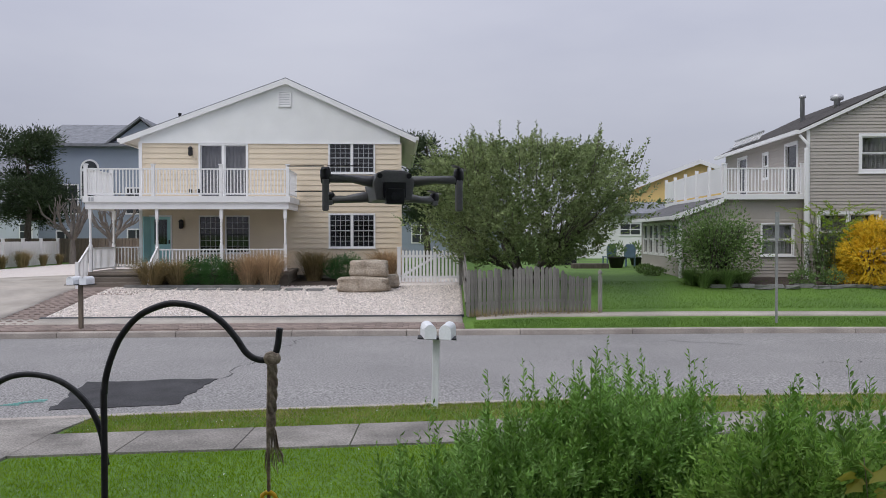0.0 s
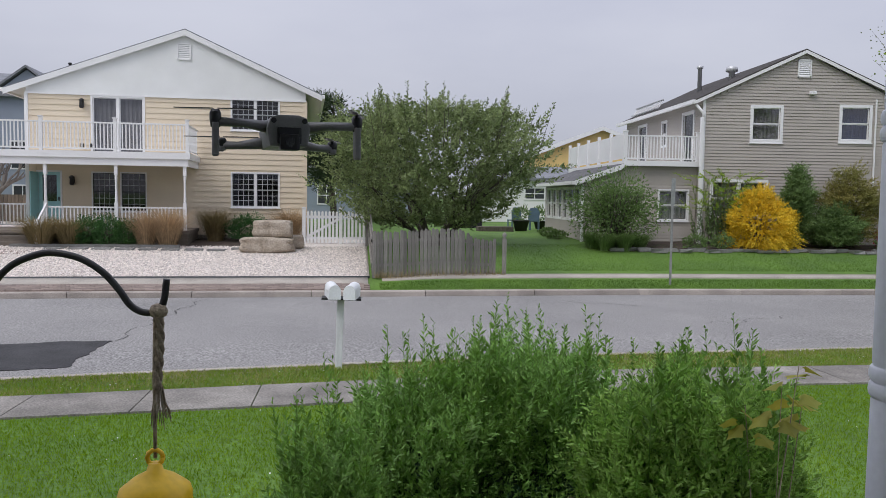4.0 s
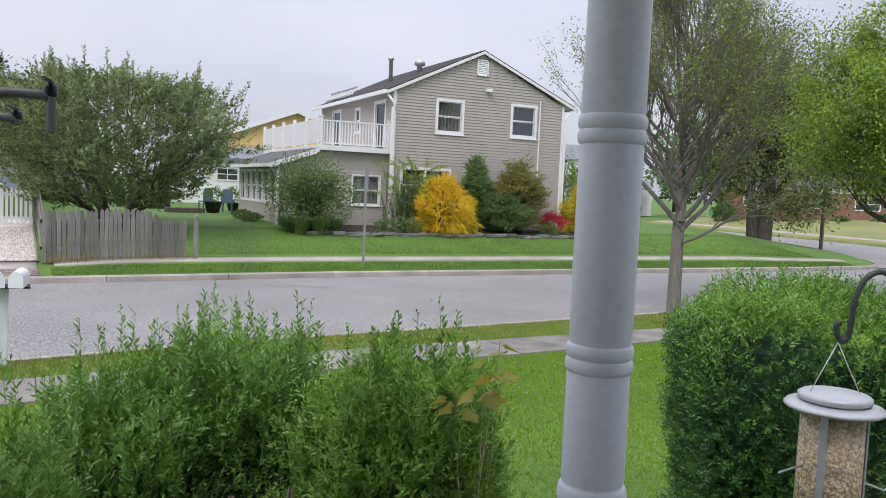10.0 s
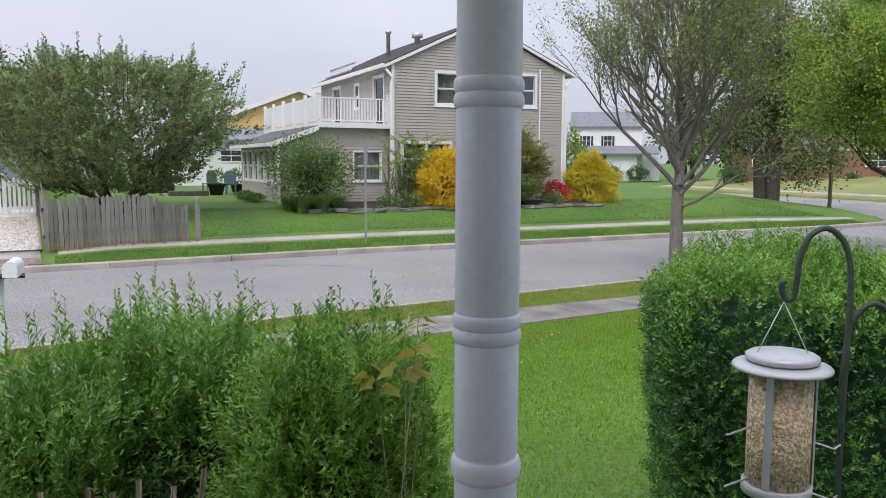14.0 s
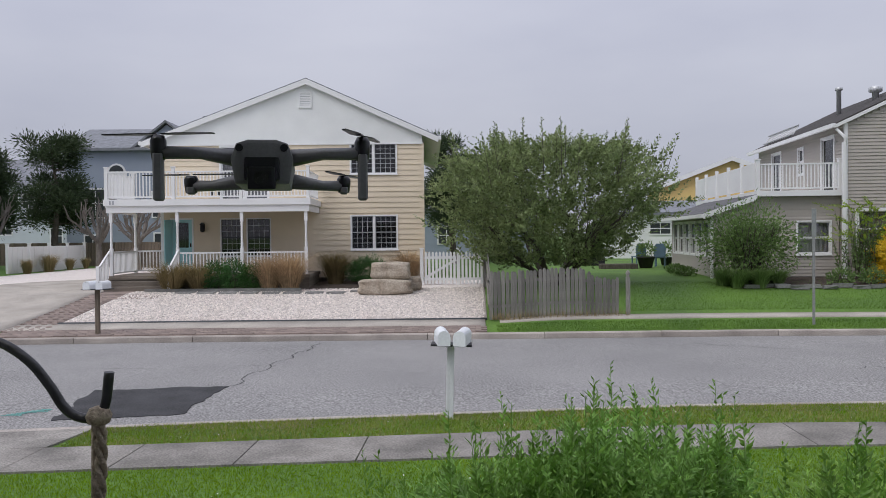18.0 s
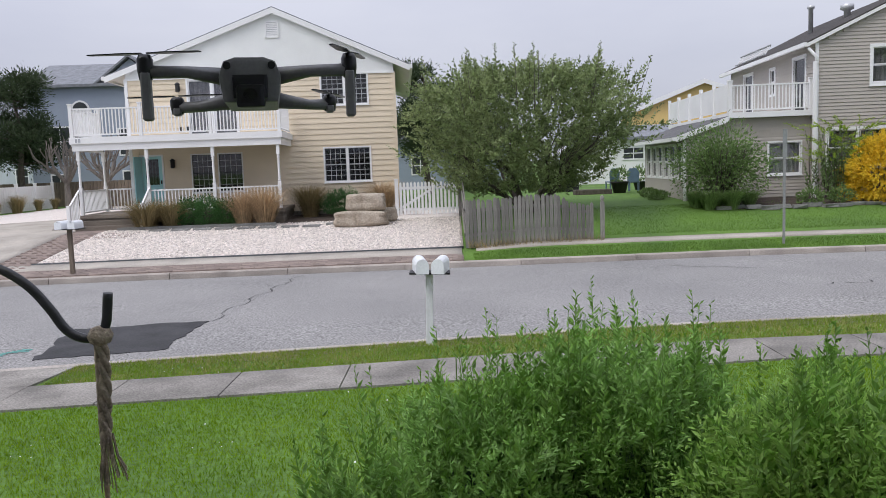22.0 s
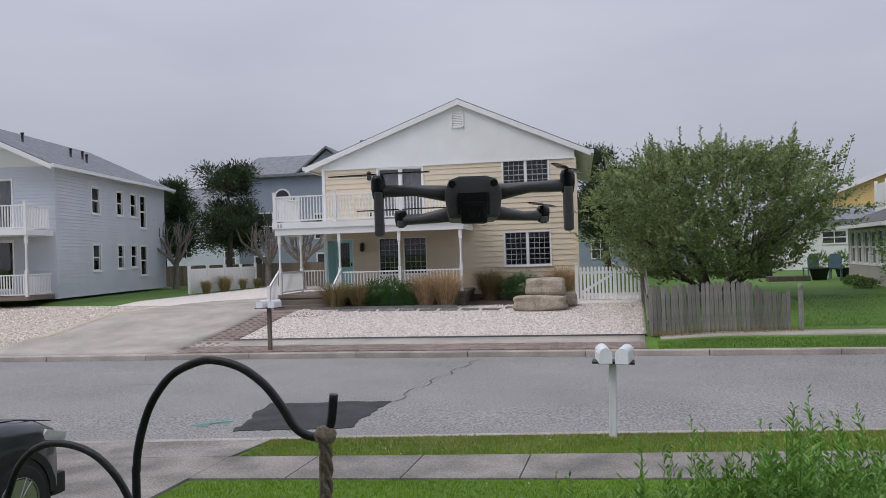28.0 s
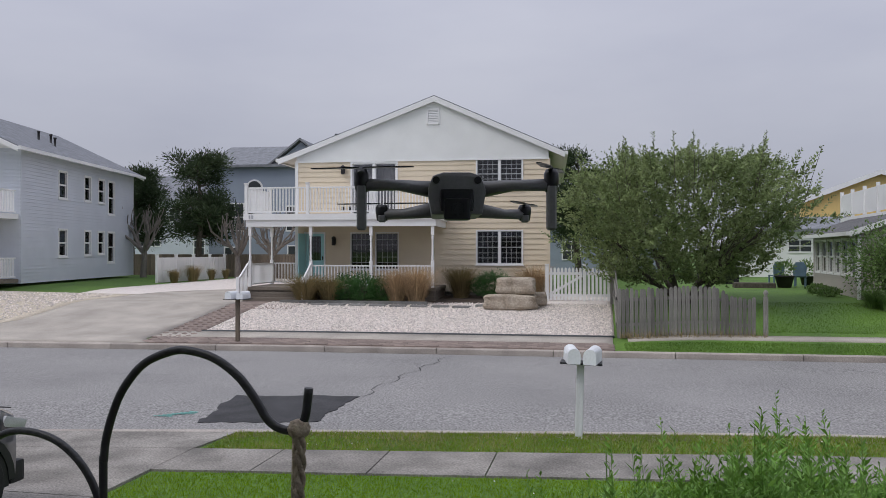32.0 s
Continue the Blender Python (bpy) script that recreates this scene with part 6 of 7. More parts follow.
for k in range(9):
    a, d = radians(45 + k * 2.9 + rgt.uniform(-1, 1)), 112 + 14 * rgt.random()
    top = thing("tree", "tall leafy tree behind the far houses", "tree", pose(d * math.sin(a), d * math.cos(a), 0.8), "far trees")
    hh, rr = 9 + 4 * rgt.random(), 4.2 + 1.6 * rgt.random()
    part("trunk", tube(bmesh.new(), [(0, 0, 0), (0.1, 0, hh * 0.7)], [0.45, 0.2], 7), "bark", top)
    cs, ds = [], []
    for q in range(9):
        ctr = (rgt.normal(0, rr * 0.42), rgt.normal(0, rr * 0.42), hh * (0.28 + 0.6 * q / 8))
        c, dd = blob_points(rgt, 260, ctr, (rr * 0.55, rr * 0.55, hh * 0.2), 0.3)
        cs.append(c)
        ds.append(dd)
    c, dd = np.concatenate(cs), np.concatenate(ds)
    part("crown", leaves("crown", c, dd + rgt.normal(size=dd.shape) * 0.6, 0.62, 0.36, ("leaf_green", "leaf_pine", "leaf_olive")[k % 3], rgt), ("leaf_green", "leaf_pine", "leaf_olive")[k % 3], top)
for k in (*range(12), 13, 14, 15):
    a = radians(-62 + k * 8.2)
    d = 120 + 13 * math.sin(k * 2.1)
    x, y = d * math.sin(a), d * math.cos(a)
    rng = np.random.default_rng(200 + k)
    top = thing("tree", "distant dark tree on the skyline", "tree", pose(x, y, 0.0), "skyline trees")
    hh = 5.5 + 2.5 * rng.random() + (3 if k > 11 else 0)
    part("trunk", tube(bmesh.new(), [(0, 0, 0), (0, 0, hh * 0.6)], [0.4, 0.2], 6), "bark", top)
    c, dd = blob_points(rng, 900, (0, 0, hh * 0.6), (4.5, 4.5, hh * 0.42), 0.4)
    part("crown", leaves("crown", c, dd + rng.normal(size=dd.shape) * 0.6, 0.9, 0.5, "leaf_pine" if k % 2 else "leaf_olive", rng), "leaf_pine", top)


# ---- hedges near the porch ----
def hedge_mass(name, label, lumps, seed, n, tip_n, leaf_l, leaf_w, mats, shoot=(0.12, 0.32), group="", stem_n=26, floor=0.14, edge=0.12):
    """A clipped or loose evergreen over several lumps: low sprigs darker and upward ones brighter, shade put into leaf
    colour, and upright shoots.
    """
    rng = np.random.default_rng(seed)
    top = thing(name, label, "shrub", pose(lumps[0][0], lumps[0][1], floor), group)
    o = np.array([lumps[0][0], lumps[0][1], floor])
    C, D = [], []
    for x, y, zc, rx, ry, rz, share in lumps:
        c, d = blob_points(rng, int(n * share), (x, y, zc), (rx, ry, rz), 0.62)
        C.append(c)
        D.append(d)
    C, D = np.concatenate(C), np.concatenate(D)
    for x, y, zc, rx, ry, rz, share in lumps:
        inside = (((C - np.array([x, y, zc])) / np.array([rx, ry, rz])) ** 2).sum(1) < 0.33
        C, D = C[~inside], D[~inside]
    ok = C[:, 2] > floor + 0.05
    C, D = C[ok] - o, D[ok]
    ax = D * 0.7 + np.array([0, 0, 0.45]) + rng.normal(size=D.shape) * 0.3
    ax = ax / np.linalg.norm(ax, axis=1, keepdims=True) * rng.uniform(0.07, 0.16, (len(C), 1))
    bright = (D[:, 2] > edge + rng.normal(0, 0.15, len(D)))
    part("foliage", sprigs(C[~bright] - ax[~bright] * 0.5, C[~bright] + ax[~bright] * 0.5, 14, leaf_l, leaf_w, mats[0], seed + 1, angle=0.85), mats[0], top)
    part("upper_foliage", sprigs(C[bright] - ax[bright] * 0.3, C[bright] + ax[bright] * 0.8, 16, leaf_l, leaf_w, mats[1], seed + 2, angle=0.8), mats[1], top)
    idx = np.where(D[:, 2] > 0.35)[0]
    idx = rng.choice(idx, min(tip_n, len(idx)), replace=False)
    b = C[idx]
    t = b + np.stack([rng.normal(0, 0.03, len(idx)), rng.normal(0, 0.03, len(idx)), rng.uniform(*shoot, len(idx))], 1)
    cap = max(l[2] + l[5] for l in lumps) - floor + 0.24
    t[:, 2] = np.minimum(t[:, 2], np.maximum(cap - rng.uniform(0, 0.15, len(idx)), b[:, 2] + 0.06))
    part("new_growth", sprigs(b, t, 26, leaf_l * 1.15, leaf_w * 1.25, mats[2], seed + 3, angle=0.75), mats[2], top)
    part("twig_growth", stems_mesh(b - np.array([0, 0, 0.1]), t, 0.002, "leaf_hedge"), "leaf_hedge", top)
    sx = np.concatenate([rng.normal(0, 1, (stem_n, 2)) * np.array([l[3], l[4]]) * 0.3 + np.array([l[0], l[1]]) - o[:2] for l in lumps])
    sb = np.concatenate([sx * 0.9, np.full((len(sx), 1), -0.03)], 1)
    se = np.concatenate([sx * 1.05 + rng.normal(0, 0.08, sx.shape), rng.uniform(0.9, 1.5, (len(sx), 1))], 1)
    part("woody_base", stems_mesh(sb, se, 0.011, "bark"), "bark", top)
    # dark lumps that put the shade inside the bush into colour
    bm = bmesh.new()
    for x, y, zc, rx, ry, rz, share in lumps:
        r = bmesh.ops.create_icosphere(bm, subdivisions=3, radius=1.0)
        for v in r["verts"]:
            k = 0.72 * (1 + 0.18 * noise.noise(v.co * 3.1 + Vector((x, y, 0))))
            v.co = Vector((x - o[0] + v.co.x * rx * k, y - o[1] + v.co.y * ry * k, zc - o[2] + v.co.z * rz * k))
    part("inner_shade", bm, "leaf_hedge_shade", top)
    return top


# its low sprigs take the shade green, upward ones the fresh green
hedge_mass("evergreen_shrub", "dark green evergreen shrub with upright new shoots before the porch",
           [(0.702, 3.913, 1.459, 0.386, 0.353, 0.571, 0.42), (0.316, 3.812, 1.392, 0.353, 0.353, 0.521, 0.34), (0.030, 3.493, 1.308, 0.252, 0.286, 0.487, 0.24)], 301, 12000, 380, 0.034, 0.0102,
           ("leaf_hedge_shade", "leaf_fresh", "leaf_hedge"), shoot=(0.10, 0.34), edge=0.30)
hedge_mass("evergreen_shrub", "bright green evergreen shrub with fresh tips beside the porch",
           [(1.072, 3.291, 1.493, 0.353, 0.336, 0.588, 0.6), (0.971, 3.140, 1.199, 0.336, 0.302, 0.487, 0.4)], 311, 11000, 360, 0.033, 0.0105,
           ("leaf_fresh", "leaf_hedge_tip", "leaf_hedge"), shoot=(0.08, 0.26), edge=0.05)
# the clipped box hedge
rng_h = np.random.default_rng(321)
hb = thing("clipped_hedge", "clipped rectangular dark green hedge with light new growth on top", "hedge", pose(3.19, 4.05, 0.14, 0, 0, -36))
HL, HD, HT = 4.8, 1.3, 1.80
n_ = 15000
side_ = rng_h.random(n_)
u_ = rng_h.uniform(0, HL, n_)
hv = rng_h.random(n_)
C_ = np.where((side_ < 0.42)[:, None], np.stack([u_, hv * HD, np.full(n_, HT)], 1),
              np.where((side_ < 0.80)[:, None], np.stack([u_, np.zeros(n_), hv * HT], 1), np.stack([np.zeros(n_), u_ / HL * HD, hv * HT], 1)))
D_ = np.where((side_ < 0.42)[:, None], np.array([[0, 0, 1.0]]), np.where((side_ < 0.80)[:, None], np.array([[0, -1.0, 0.2]]), np.array([[-1.0, 0, 0.2]])))
C_ = C_ + rng_h.normal(0, 0.035, C_.shape) + D_ * (0.06 * np.sin(C_[:, :1] * 5) * np.cos(C_[:, 2:] * 4 + C_[:, 1:2] * 3))
C_[:, 0] += 0.12 * (1 - C_[:, 2] / HT) * (C_[:, 0] < 0.3)
rise_ = np.clip(C_[:, 2] / HT, 0, 1) ** 3
C_[:, 2] += rise_ * (0.09 * np.sin(C_[:, 0] * 2.3 + 0.6) + 0.05 * np.sin(C_[:, 0] * 5.7 + C_[:, 1] * 4))
C_[:, 2] -= 0.14 * rise_ * (np.clip(0.25 - C_[:, 0], 0, 1) + np.clip(0.22 - C_[:, 1], 0, 1)) / 0.25
C_[:, 2] = np.maximum(C_[:, 2], 0.08)
ax_ = D_ * 0.8 + np.array([0, 0, 0.35]) + rng_h.normal(size=C_.shape) * 0.35
ax_ = ax_ / np.linalg.norm(ax_, axis=1, keepdims=True) * rng_h.uniform(0.10, 0.2, (n_, 1))
# top sprigs count as lit: lighter green there, darker on the sides
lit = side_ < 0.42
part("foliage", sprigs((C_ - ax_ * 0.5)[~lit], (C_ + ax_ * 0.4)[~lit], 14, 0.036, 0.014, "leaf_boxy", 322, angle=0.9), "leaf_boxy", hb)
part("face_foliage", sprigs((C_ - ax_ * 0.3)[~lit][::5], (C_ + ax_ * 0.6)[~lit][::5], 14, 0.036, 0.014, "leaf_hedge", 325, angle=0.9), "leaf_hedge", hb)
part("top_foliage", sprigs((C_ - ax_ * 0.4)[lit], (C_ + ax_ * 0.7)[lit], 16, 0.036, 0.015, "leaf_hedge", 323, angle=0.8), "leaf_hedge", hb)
sb_ = np.stack([rng_h.uniform(0.1, HL, 420), rng_h.uniform(0.05, HD, 420), np.full(420, HT - 0.05)], 1)
st_ = sb_ + np.stack([rng_h.normal(0, 0.03, 420), rng_h.normal(0, 0.03, 420), 0.06 + 0.26 * rng_h.random(420) ** 2], 1)
part("new_growth", sprigs(sb_, st_, 26, 0.046, 0.02, "leaf_hedge_tip", 327, angle=0.75), "leaf_hedge_tip", hb)
# dark filler box painted as the shade within the hedge
part("core", boxes((0.12, HL - 0.1, 0.14, HD - 0.1, 0.1, HT - 0.12)), "leaf_hedge_shade", hb)
# maple seedling and low leaves by the post
mp_ = thing("maple_seedling", "maple seedling with bronze and orange leaves", "plant", pose(1.14, 2.98, 0.16))
rg_ = np.random.default_rng(331)
b_ = np.array([[0, 0, 0], [0.02, 0, 1.4], [0, 0.02, 1.3], [0, 0, 1.5]], float)
t_ = np.array([[0.02, 0, 1.98], [0.09, 0.02, 1.95], [-0.06, 0.03, 1.93], [0.04, -0.04, 2.05]], float)
part("woody_base", stems_mesh(b_, t_, 0.003, "cut_wood"), "cut_wood", mp_)
for tip in t_:
    for k in range(4):
        a, c0 = k * 1.57 + rg_.uniform(-0.4, 0.4), Vector(tip) + Vector((rg_.uniform(-0.03, 0.03), rg_.uniform(-0.03, 0.03), -0.02 * k))
        bm = bmesh.new()
        out, ln = Vector((math.cos(a), math.sin(a), rg_.uniform(-1.1, -0.1))).normalized(), rg_.uniform(0.055, 0.08)
        side = out.cross(Vector((0, 0, 1))).normalized()
        foot = c0 + out * 0.02
        rim = [foot + out * ln * f + side * ln * w + Vector((0, 0, -abs(w) * ln * 0.25)) for f, w in ((0.1, 0.3), (0.35, 0.22), (0.45, 0.48), (0.68, 0.2), (1.0, 0), (0.68, -0.2), (0.45, -0.48), (0.35, -0.22), (0.1, -0.3))]
        vs = [bm.verts.new(p) for p in [foot] + rim]
        for q in range(1, 9):
            bm.faces.new((vs[0], vs[q], vs[q + 1]))
        part("leaf", bm, "leaf_maple", mp_)
for x, y, h, s, mt in ((1.53, 2.90, 1.43, 1, "leaf_hedge"), (1.73, 2.78, 1.22, 2, "leaf_hedge"), (1.40, 2.74, 1.25, 3, "leaf_green"), (1.90, 2.98, 1.08, 4, "leaf_hedge")):
    rg_ = np.random.default_rng(340 + s)
    tp = thing("porch_plant", "leafy green plant beside the porch post" if mt != "leaf_maple" else "leafy plant with bronze new leaves by the porch", "plant", pose(x, y, 0.14), "porch plants")
    b_ = rg_.normal(0, 0.05, (9, 3)) * np.array([1, 1, 0])
    t_ = b_ + np.stack([rg_.normal(0, 0.16, 9), rg_.normal(0, 0.16, 9), rg_.uniform(0.7, 1.0, 9) * h], 1)
    part("woody_base", stems_mesh(b_, t_, 0.004, "bark"), "bark", tp)
    part("leafage", sprigs(b_ + (t_ - b_) * 0.35, t_, 22, 0.07, 0.022, mt, 350 + s, angle=0.9), mt, tp)
# dead twigs below the shrubs
rg_ = np.random.default_rng(360)
b_ = np.stack([rg_.uniform(0.20, 0.42, 70), rg_.uniform(2.86, 3.06, 70), np.full(70, 0.12)], 1)
t_ = b_ + np.stack([(b_[:, 0] - 0.31) * 1.6 + rg_.normal(0, 0.08, 70), (b_[:, 1] - 2.98) * 0.6 + rg_.normal(-0.10, 0.08, 70), rg_.uniform(1.42, 1.82, 70)], 1)
t_ = np.where(rg_.random((70, 1)) < 0.75, t_, b_ + (t_ - b_) * 0.93)
tagged(new("dead_twigs", stems_mesh(b_, t_, 0.020, "cut_wood")), "bare grey-brown cut-back stems before the shrub", "plant", kind="stuff")

# ---- the porch where the camera stands ----
PZ = 1.056
setting(part("porch_floor", boxes((-4.0, 1.73, -1.4, 2.49, PZ - 0.14, PZ)), "deck_wood"), "brown painted wooden porch floor", "floor")
setting(part("porch_base", boxes((-3.95, 1.68, -1.35, 2.43, 0.0, PZ - 0.14)), "concrete"), "concrete base below the porch floor", "wall")
setting(part("porch_roof", boxes((-4.4, 1.5, -1.4, 2.52, 3.626, 3.83)), "white"), "white porch ceiling and roof", "ceiling")
setting(part("wall_home", boxes((-9.0, 7.0, -1.62, -1.42, 0.0, 6.0)), "siding_blue"), "pale sided wall of the house behind the porch", "wall")
pp = thing("porch_post", "pale grey-blue painted turned porch post with ringed beads", "post", pose(1.06, 2.388, PZ))
r_ = 0.063
shaft = []
for zc in (1.235, 1.685):
    shaft += [(r_ * 0.995, zc - 0.034), (r_ * 0.975, zc - 0.030), (r_ * 0.975, zc - 0.0285)]
    for c in (zc - 0.0142, zc + 0.0142):
        shaft += [(r_ * 0.985 + 0.0056 * math.sin(math.pi * k / 8), c - 0.0138 * math.cos(math.pi * k / 8)) for k in range(9)]
    shaft += [(r_ * 0.975, zc + 0.0285), (r_ * 0.975, zc + 0.030), (r_ * 0.995, zc + 0.034)]
foot = [(r_ * 1.0, 0.60), (r_ * 1.0, 0.93)] + [(r_ * 1.0 + 0.007 * math.sin(math.pi * k / 10), 0.955 - 0.022 * math.cos(math.pi * k / 10)) for k in range(11)] + [(r_ * 0.97, 0.979), (r_ * 0.985, 0.984), (r_ * 1.01, 0.992)]
part("shaft", lathe(bmesh.new(), foot + shaft + [(r_ * 0.975, 2.0), (r_ * 0.97, 2.2)], 44), "post_paint", pp)
part("base_block", bevelled(boxes((-0.07, 0.07, -0.07, 0.07, 0.0, 0.60)), 0.012, 2), "post_paint", pp)
part("top_block", bevelled(boxes((-0.07, 0.07, -0.07, 0.07, 2.2, 2.57)), 0.012, 2), "post_paint", pp)
rl_ = thing("stair_handrail", "white painted handrail beside the porch steps", "railing", pose(1.62, 1.85, -0.115))
part("rail", bevelled(boxes((0.0, 1.9, -0.045, 0.045, 2.10, 2.15)), 0.008), "white", rl_)
for k in range(8):
    part("baluster", boxes((0.06 + 0.24 * k, 0.10 + 0.24 * k, -0.02, 0.02, 0.255, 2.10)), "white", rl_)

# ---- iron garden hooks ----
hk = thing("garden_hook", "black iron shepherd hook with two arms", "garden hook", pose(-0.341, 2.995, 0.14, 0, 0, -9))


def bent(parent, name, pts, r, material="iron", sides=10):
    """A smooth rod through plan points (Catmull-Rom)."""
    p = [Vector(q) for q in pts]
    p = [p[0] * 2 - p[1]] + p + [p[-1] * 2 - p[-2]]
    out = []
    for i in range(1, len(p) - 2):
        for k in range(6):
            t = k / 6
            out.append(0.5 * (2 * p[i] + (p[i + 1] - p[i - 1]) * t + (2 * p[i - 1] - 5 * p[i] + 4 * p[i + 1] - p[i + 2]) * t * t + (3 * p[i] - p[i - 1] - 3 * p[i + 1] + p[i + 2]) * t ** 3))
    out.append(p[-2])
    return part(name, tube(bmesh.new(), out, r, sides), material, parent)


HZ = 2.402 - 0.14
K, KX = 1 / 752, 1 / 665
hp = [(186, 720), (189, 690), (200, 650), (218, 610), (250, 572), (290, 552), (320, 548), (360, 557), (395, 580), (420, 610), (437, 636), (455, 648), (475, 648), (489, 632), (495, 590)]
bent(hk, "main_arm", [(-310 * KX, 0, -0.1), (-310 * KX, 0, 1.0), (-310 * KX, 0, 1.6), (-310 * KX, 0, 1.95), (-310 * KX, 0, 2.1)] + [((x - 495) * KX, 0, HZ + (596 - y) * K) for x, y in hp], 0.0082)
bent(hk, "side_arm", [((x - 495) * KX, 0.012, HZ + (596 - y) * K) for x, y in ((184, 860), (172, 790), (145, 738), (100, 702), (45, 690), (-5, 700), (-45, 735), (-70, 790), (-85, 830), (-110, 830), (-122, 800))], 0.0078)
rp = thing("rope_tassel", "frayed grey-brown braided rope knotted on the iron hook", "rope", pose(-0.36, 2.995, 2.331))
bm = bmesh.new()
for s in range(3):
    tube(bm, [(0.006 * math.cos(k * 0.8 + s * 2.09) + 0.003 * math.sin(k * 0.3), 0.006 * math.sin(k * 0.8 + s * 2.09), -0.012 * k + 0.012) for k in range(17)], 0.0052, 7)
part("braid", bm, "rope", rp)
part("knot", lathe(bmesh.new(), [(0.006, -0.012), (0.018, -0.006), (0.022, 0.006), (0.016, 0.018), (0.006, 0.022)], 10), "rope", rp)
rg_ = random.Random(7)
bm = bmesh.new()
for k in range(34):
    a = rg_.uniform(0, 6.28)
    q = Vector((0.008 * math.cos(a), 0.008 * math.sin(a), -0.17))
    tube(bm, [q, q + Vector((0.006 * math.cos(a), 0.006 * math.sin(a), -0.04)), q + Vector((0.014 * math.cos(a) + 0.004, 0.014 * math.sin(a), -rg_.uniform(0.06, 0.10)))], 0.0012, 3, cap=False)
part("fringe", bm, "rope", rp)
part("cord", tube(bmesh.new(), [(-0.008, 0, 0.01), (-0.011, 0, -0.15), (-0.010, 0, -0.34)], 0.0045, 6), "rope", rp)
yf_ = thing("bell_feeder", "yellow plastic bell bird feeder hanging on a cord", "bird feeder", pose(-0.371, 2.995, 1.602))
part("dome", lathe(bmesh.new(), [(0.086, 0.18), (0.084, 0.305), (0.080, 0.318), (0.050, 0.342), (0.020, 0.358), (0.014, 0.378)], 28), "yellow_plastic", yf_)
part("tube_body", lathe(bmesh.new(), [(0.055, 0.0), (0.058, 0.02), (0.058, 0.18)], 24), "tube", yf_)
part("tray", lathe(bmesh.new(), [(0.05, -0.02), (0.085, -0.015), (0.09, 0.015), (0.08, 0.012), (0.05, 0.0)], 28), "yellow_plastic", yf_)
part("ring", tube(bmesh.new(), [(0.018 * math.cos(k * 0.63), 0, 0.39 + 0.018 * math.sin(k * 0.63)) for k in range(11)], 0.006, 6), "yellow_plastic", yf_)

RX, RY = 0.866, -0.5
h2 = thing("garden_hook", "dark green iron shepherd hook with two curled arms", "garden hook", pose(2.735, 2.80, 0.14, 0, 0, -30))
Q = 0.83 / 433
z12 = lambda py: 1.984 - 0.14 + (655 - py) * Q
bent(h2, "main_arm", [(0, 0, -0.1), (0, 0, 0.9), (0, 0, 1.4), (0, 0, 1.6)] + [((x - 1318) * Q, 0, z12(y)) for x, y in ((1320, 620), (1320, 540), (1314, 490), (1298, 457), (1272, 441), (1245, 455), (1230, 490), (1226, 530), (1222, 560), (1212, 570), (1203, 560), (1200, 542), (1205, 535))], 0.0104, "iron_green")
bent(h2, "side_arm", [((x - 1318) * Q, 0.018, z12(y)) for x, y in ((1318, 760), (1322, 650), (1332, 610), (1352, 582), (1372, 577), (1392, 592), (1402, 630), (1404, 665), (1410, 680), (1418, 672), (1418, 655))], 0.0095, "iron_green")
bf = thing("tube_feeder", "seed-filled tube bird feeder with grey lid and wire perches", "bird feeder", pose(2.55, 2.905, 1.494, 0, 0, -30) @ Matrix.Scale(0.83, 4))
tb_ = part("tube", lathe(bmesh.new(), [(0.133, 0.0), (0.133, 0.50)], 32), "tube", bf)
tb_.visible_shadow = False
part("seed", lathe(bmesh.new(), [(0.126, 0.01), (0.127, 0.2), (0.126, 0.475), (0.02, 0.485)], 32), "seed", bf)
lid = part("lid", lathe(bmesh.new(), [(0.14, 0.49), (0.195, 0.50), (0.198, 0.508), (0.19, 0.518), (0.14, 0.53)], 40), "galv", bf)
part("cap", lathe(bmesh.new(), [(0.135, 0.532), (0.145, 0.54), (0.145, 0.556), (0.13, 0.566), (0.02, 0.575)], 40), "galv", lid)
part("base", lathe(bmesh.new(), [(0.10, -0.05), (0.14, -0.03), (0.14, 0.012), (0.136, 0.014)], 32), "galv", bf)
for a, w in ((0.35, 0.07), (2.6, 0.03), (4.4, 0.03)):
    part("strap", boxes((0.130, 0.138, -w / 2, w / 2, 0.0, 0.5), m=Matrix.Rotation(a - 0.35, 4, 'Z')), "galv", bf)
part("band", lathe(bmesh.new(), [(0.1335, 0.245), (0.136, 0.25), (0.136, 0.275), (0.1335, 0.28)], 32), "tube", bf)
for a, z in ((-0.15, 0.20), (math.pi + 0.2, 0.26), (math.pi + 0.2, 0.04), (-0.15, -0.02)):
    ca, sa = math.cos(a), math.sin(a)
    part("perch", tube(bmesh.new(), [(0.12 * ca, 0.12 * sa, z), (0.22 * ca, 0.22 * sa, z - 0.03), (0.25 * ca - 0.03 * sa, 0.25 * sa + 0.03 * ca, z - 0.02)], 0.005, 6), "galv", bf)
for s in (-1, 1):
    part("hanger", tube(bmesh.new(), [(s * 0.13, 0, 0.51), (-0.005, 0, 0.78)], 0.0022, 5), "galv", bf)

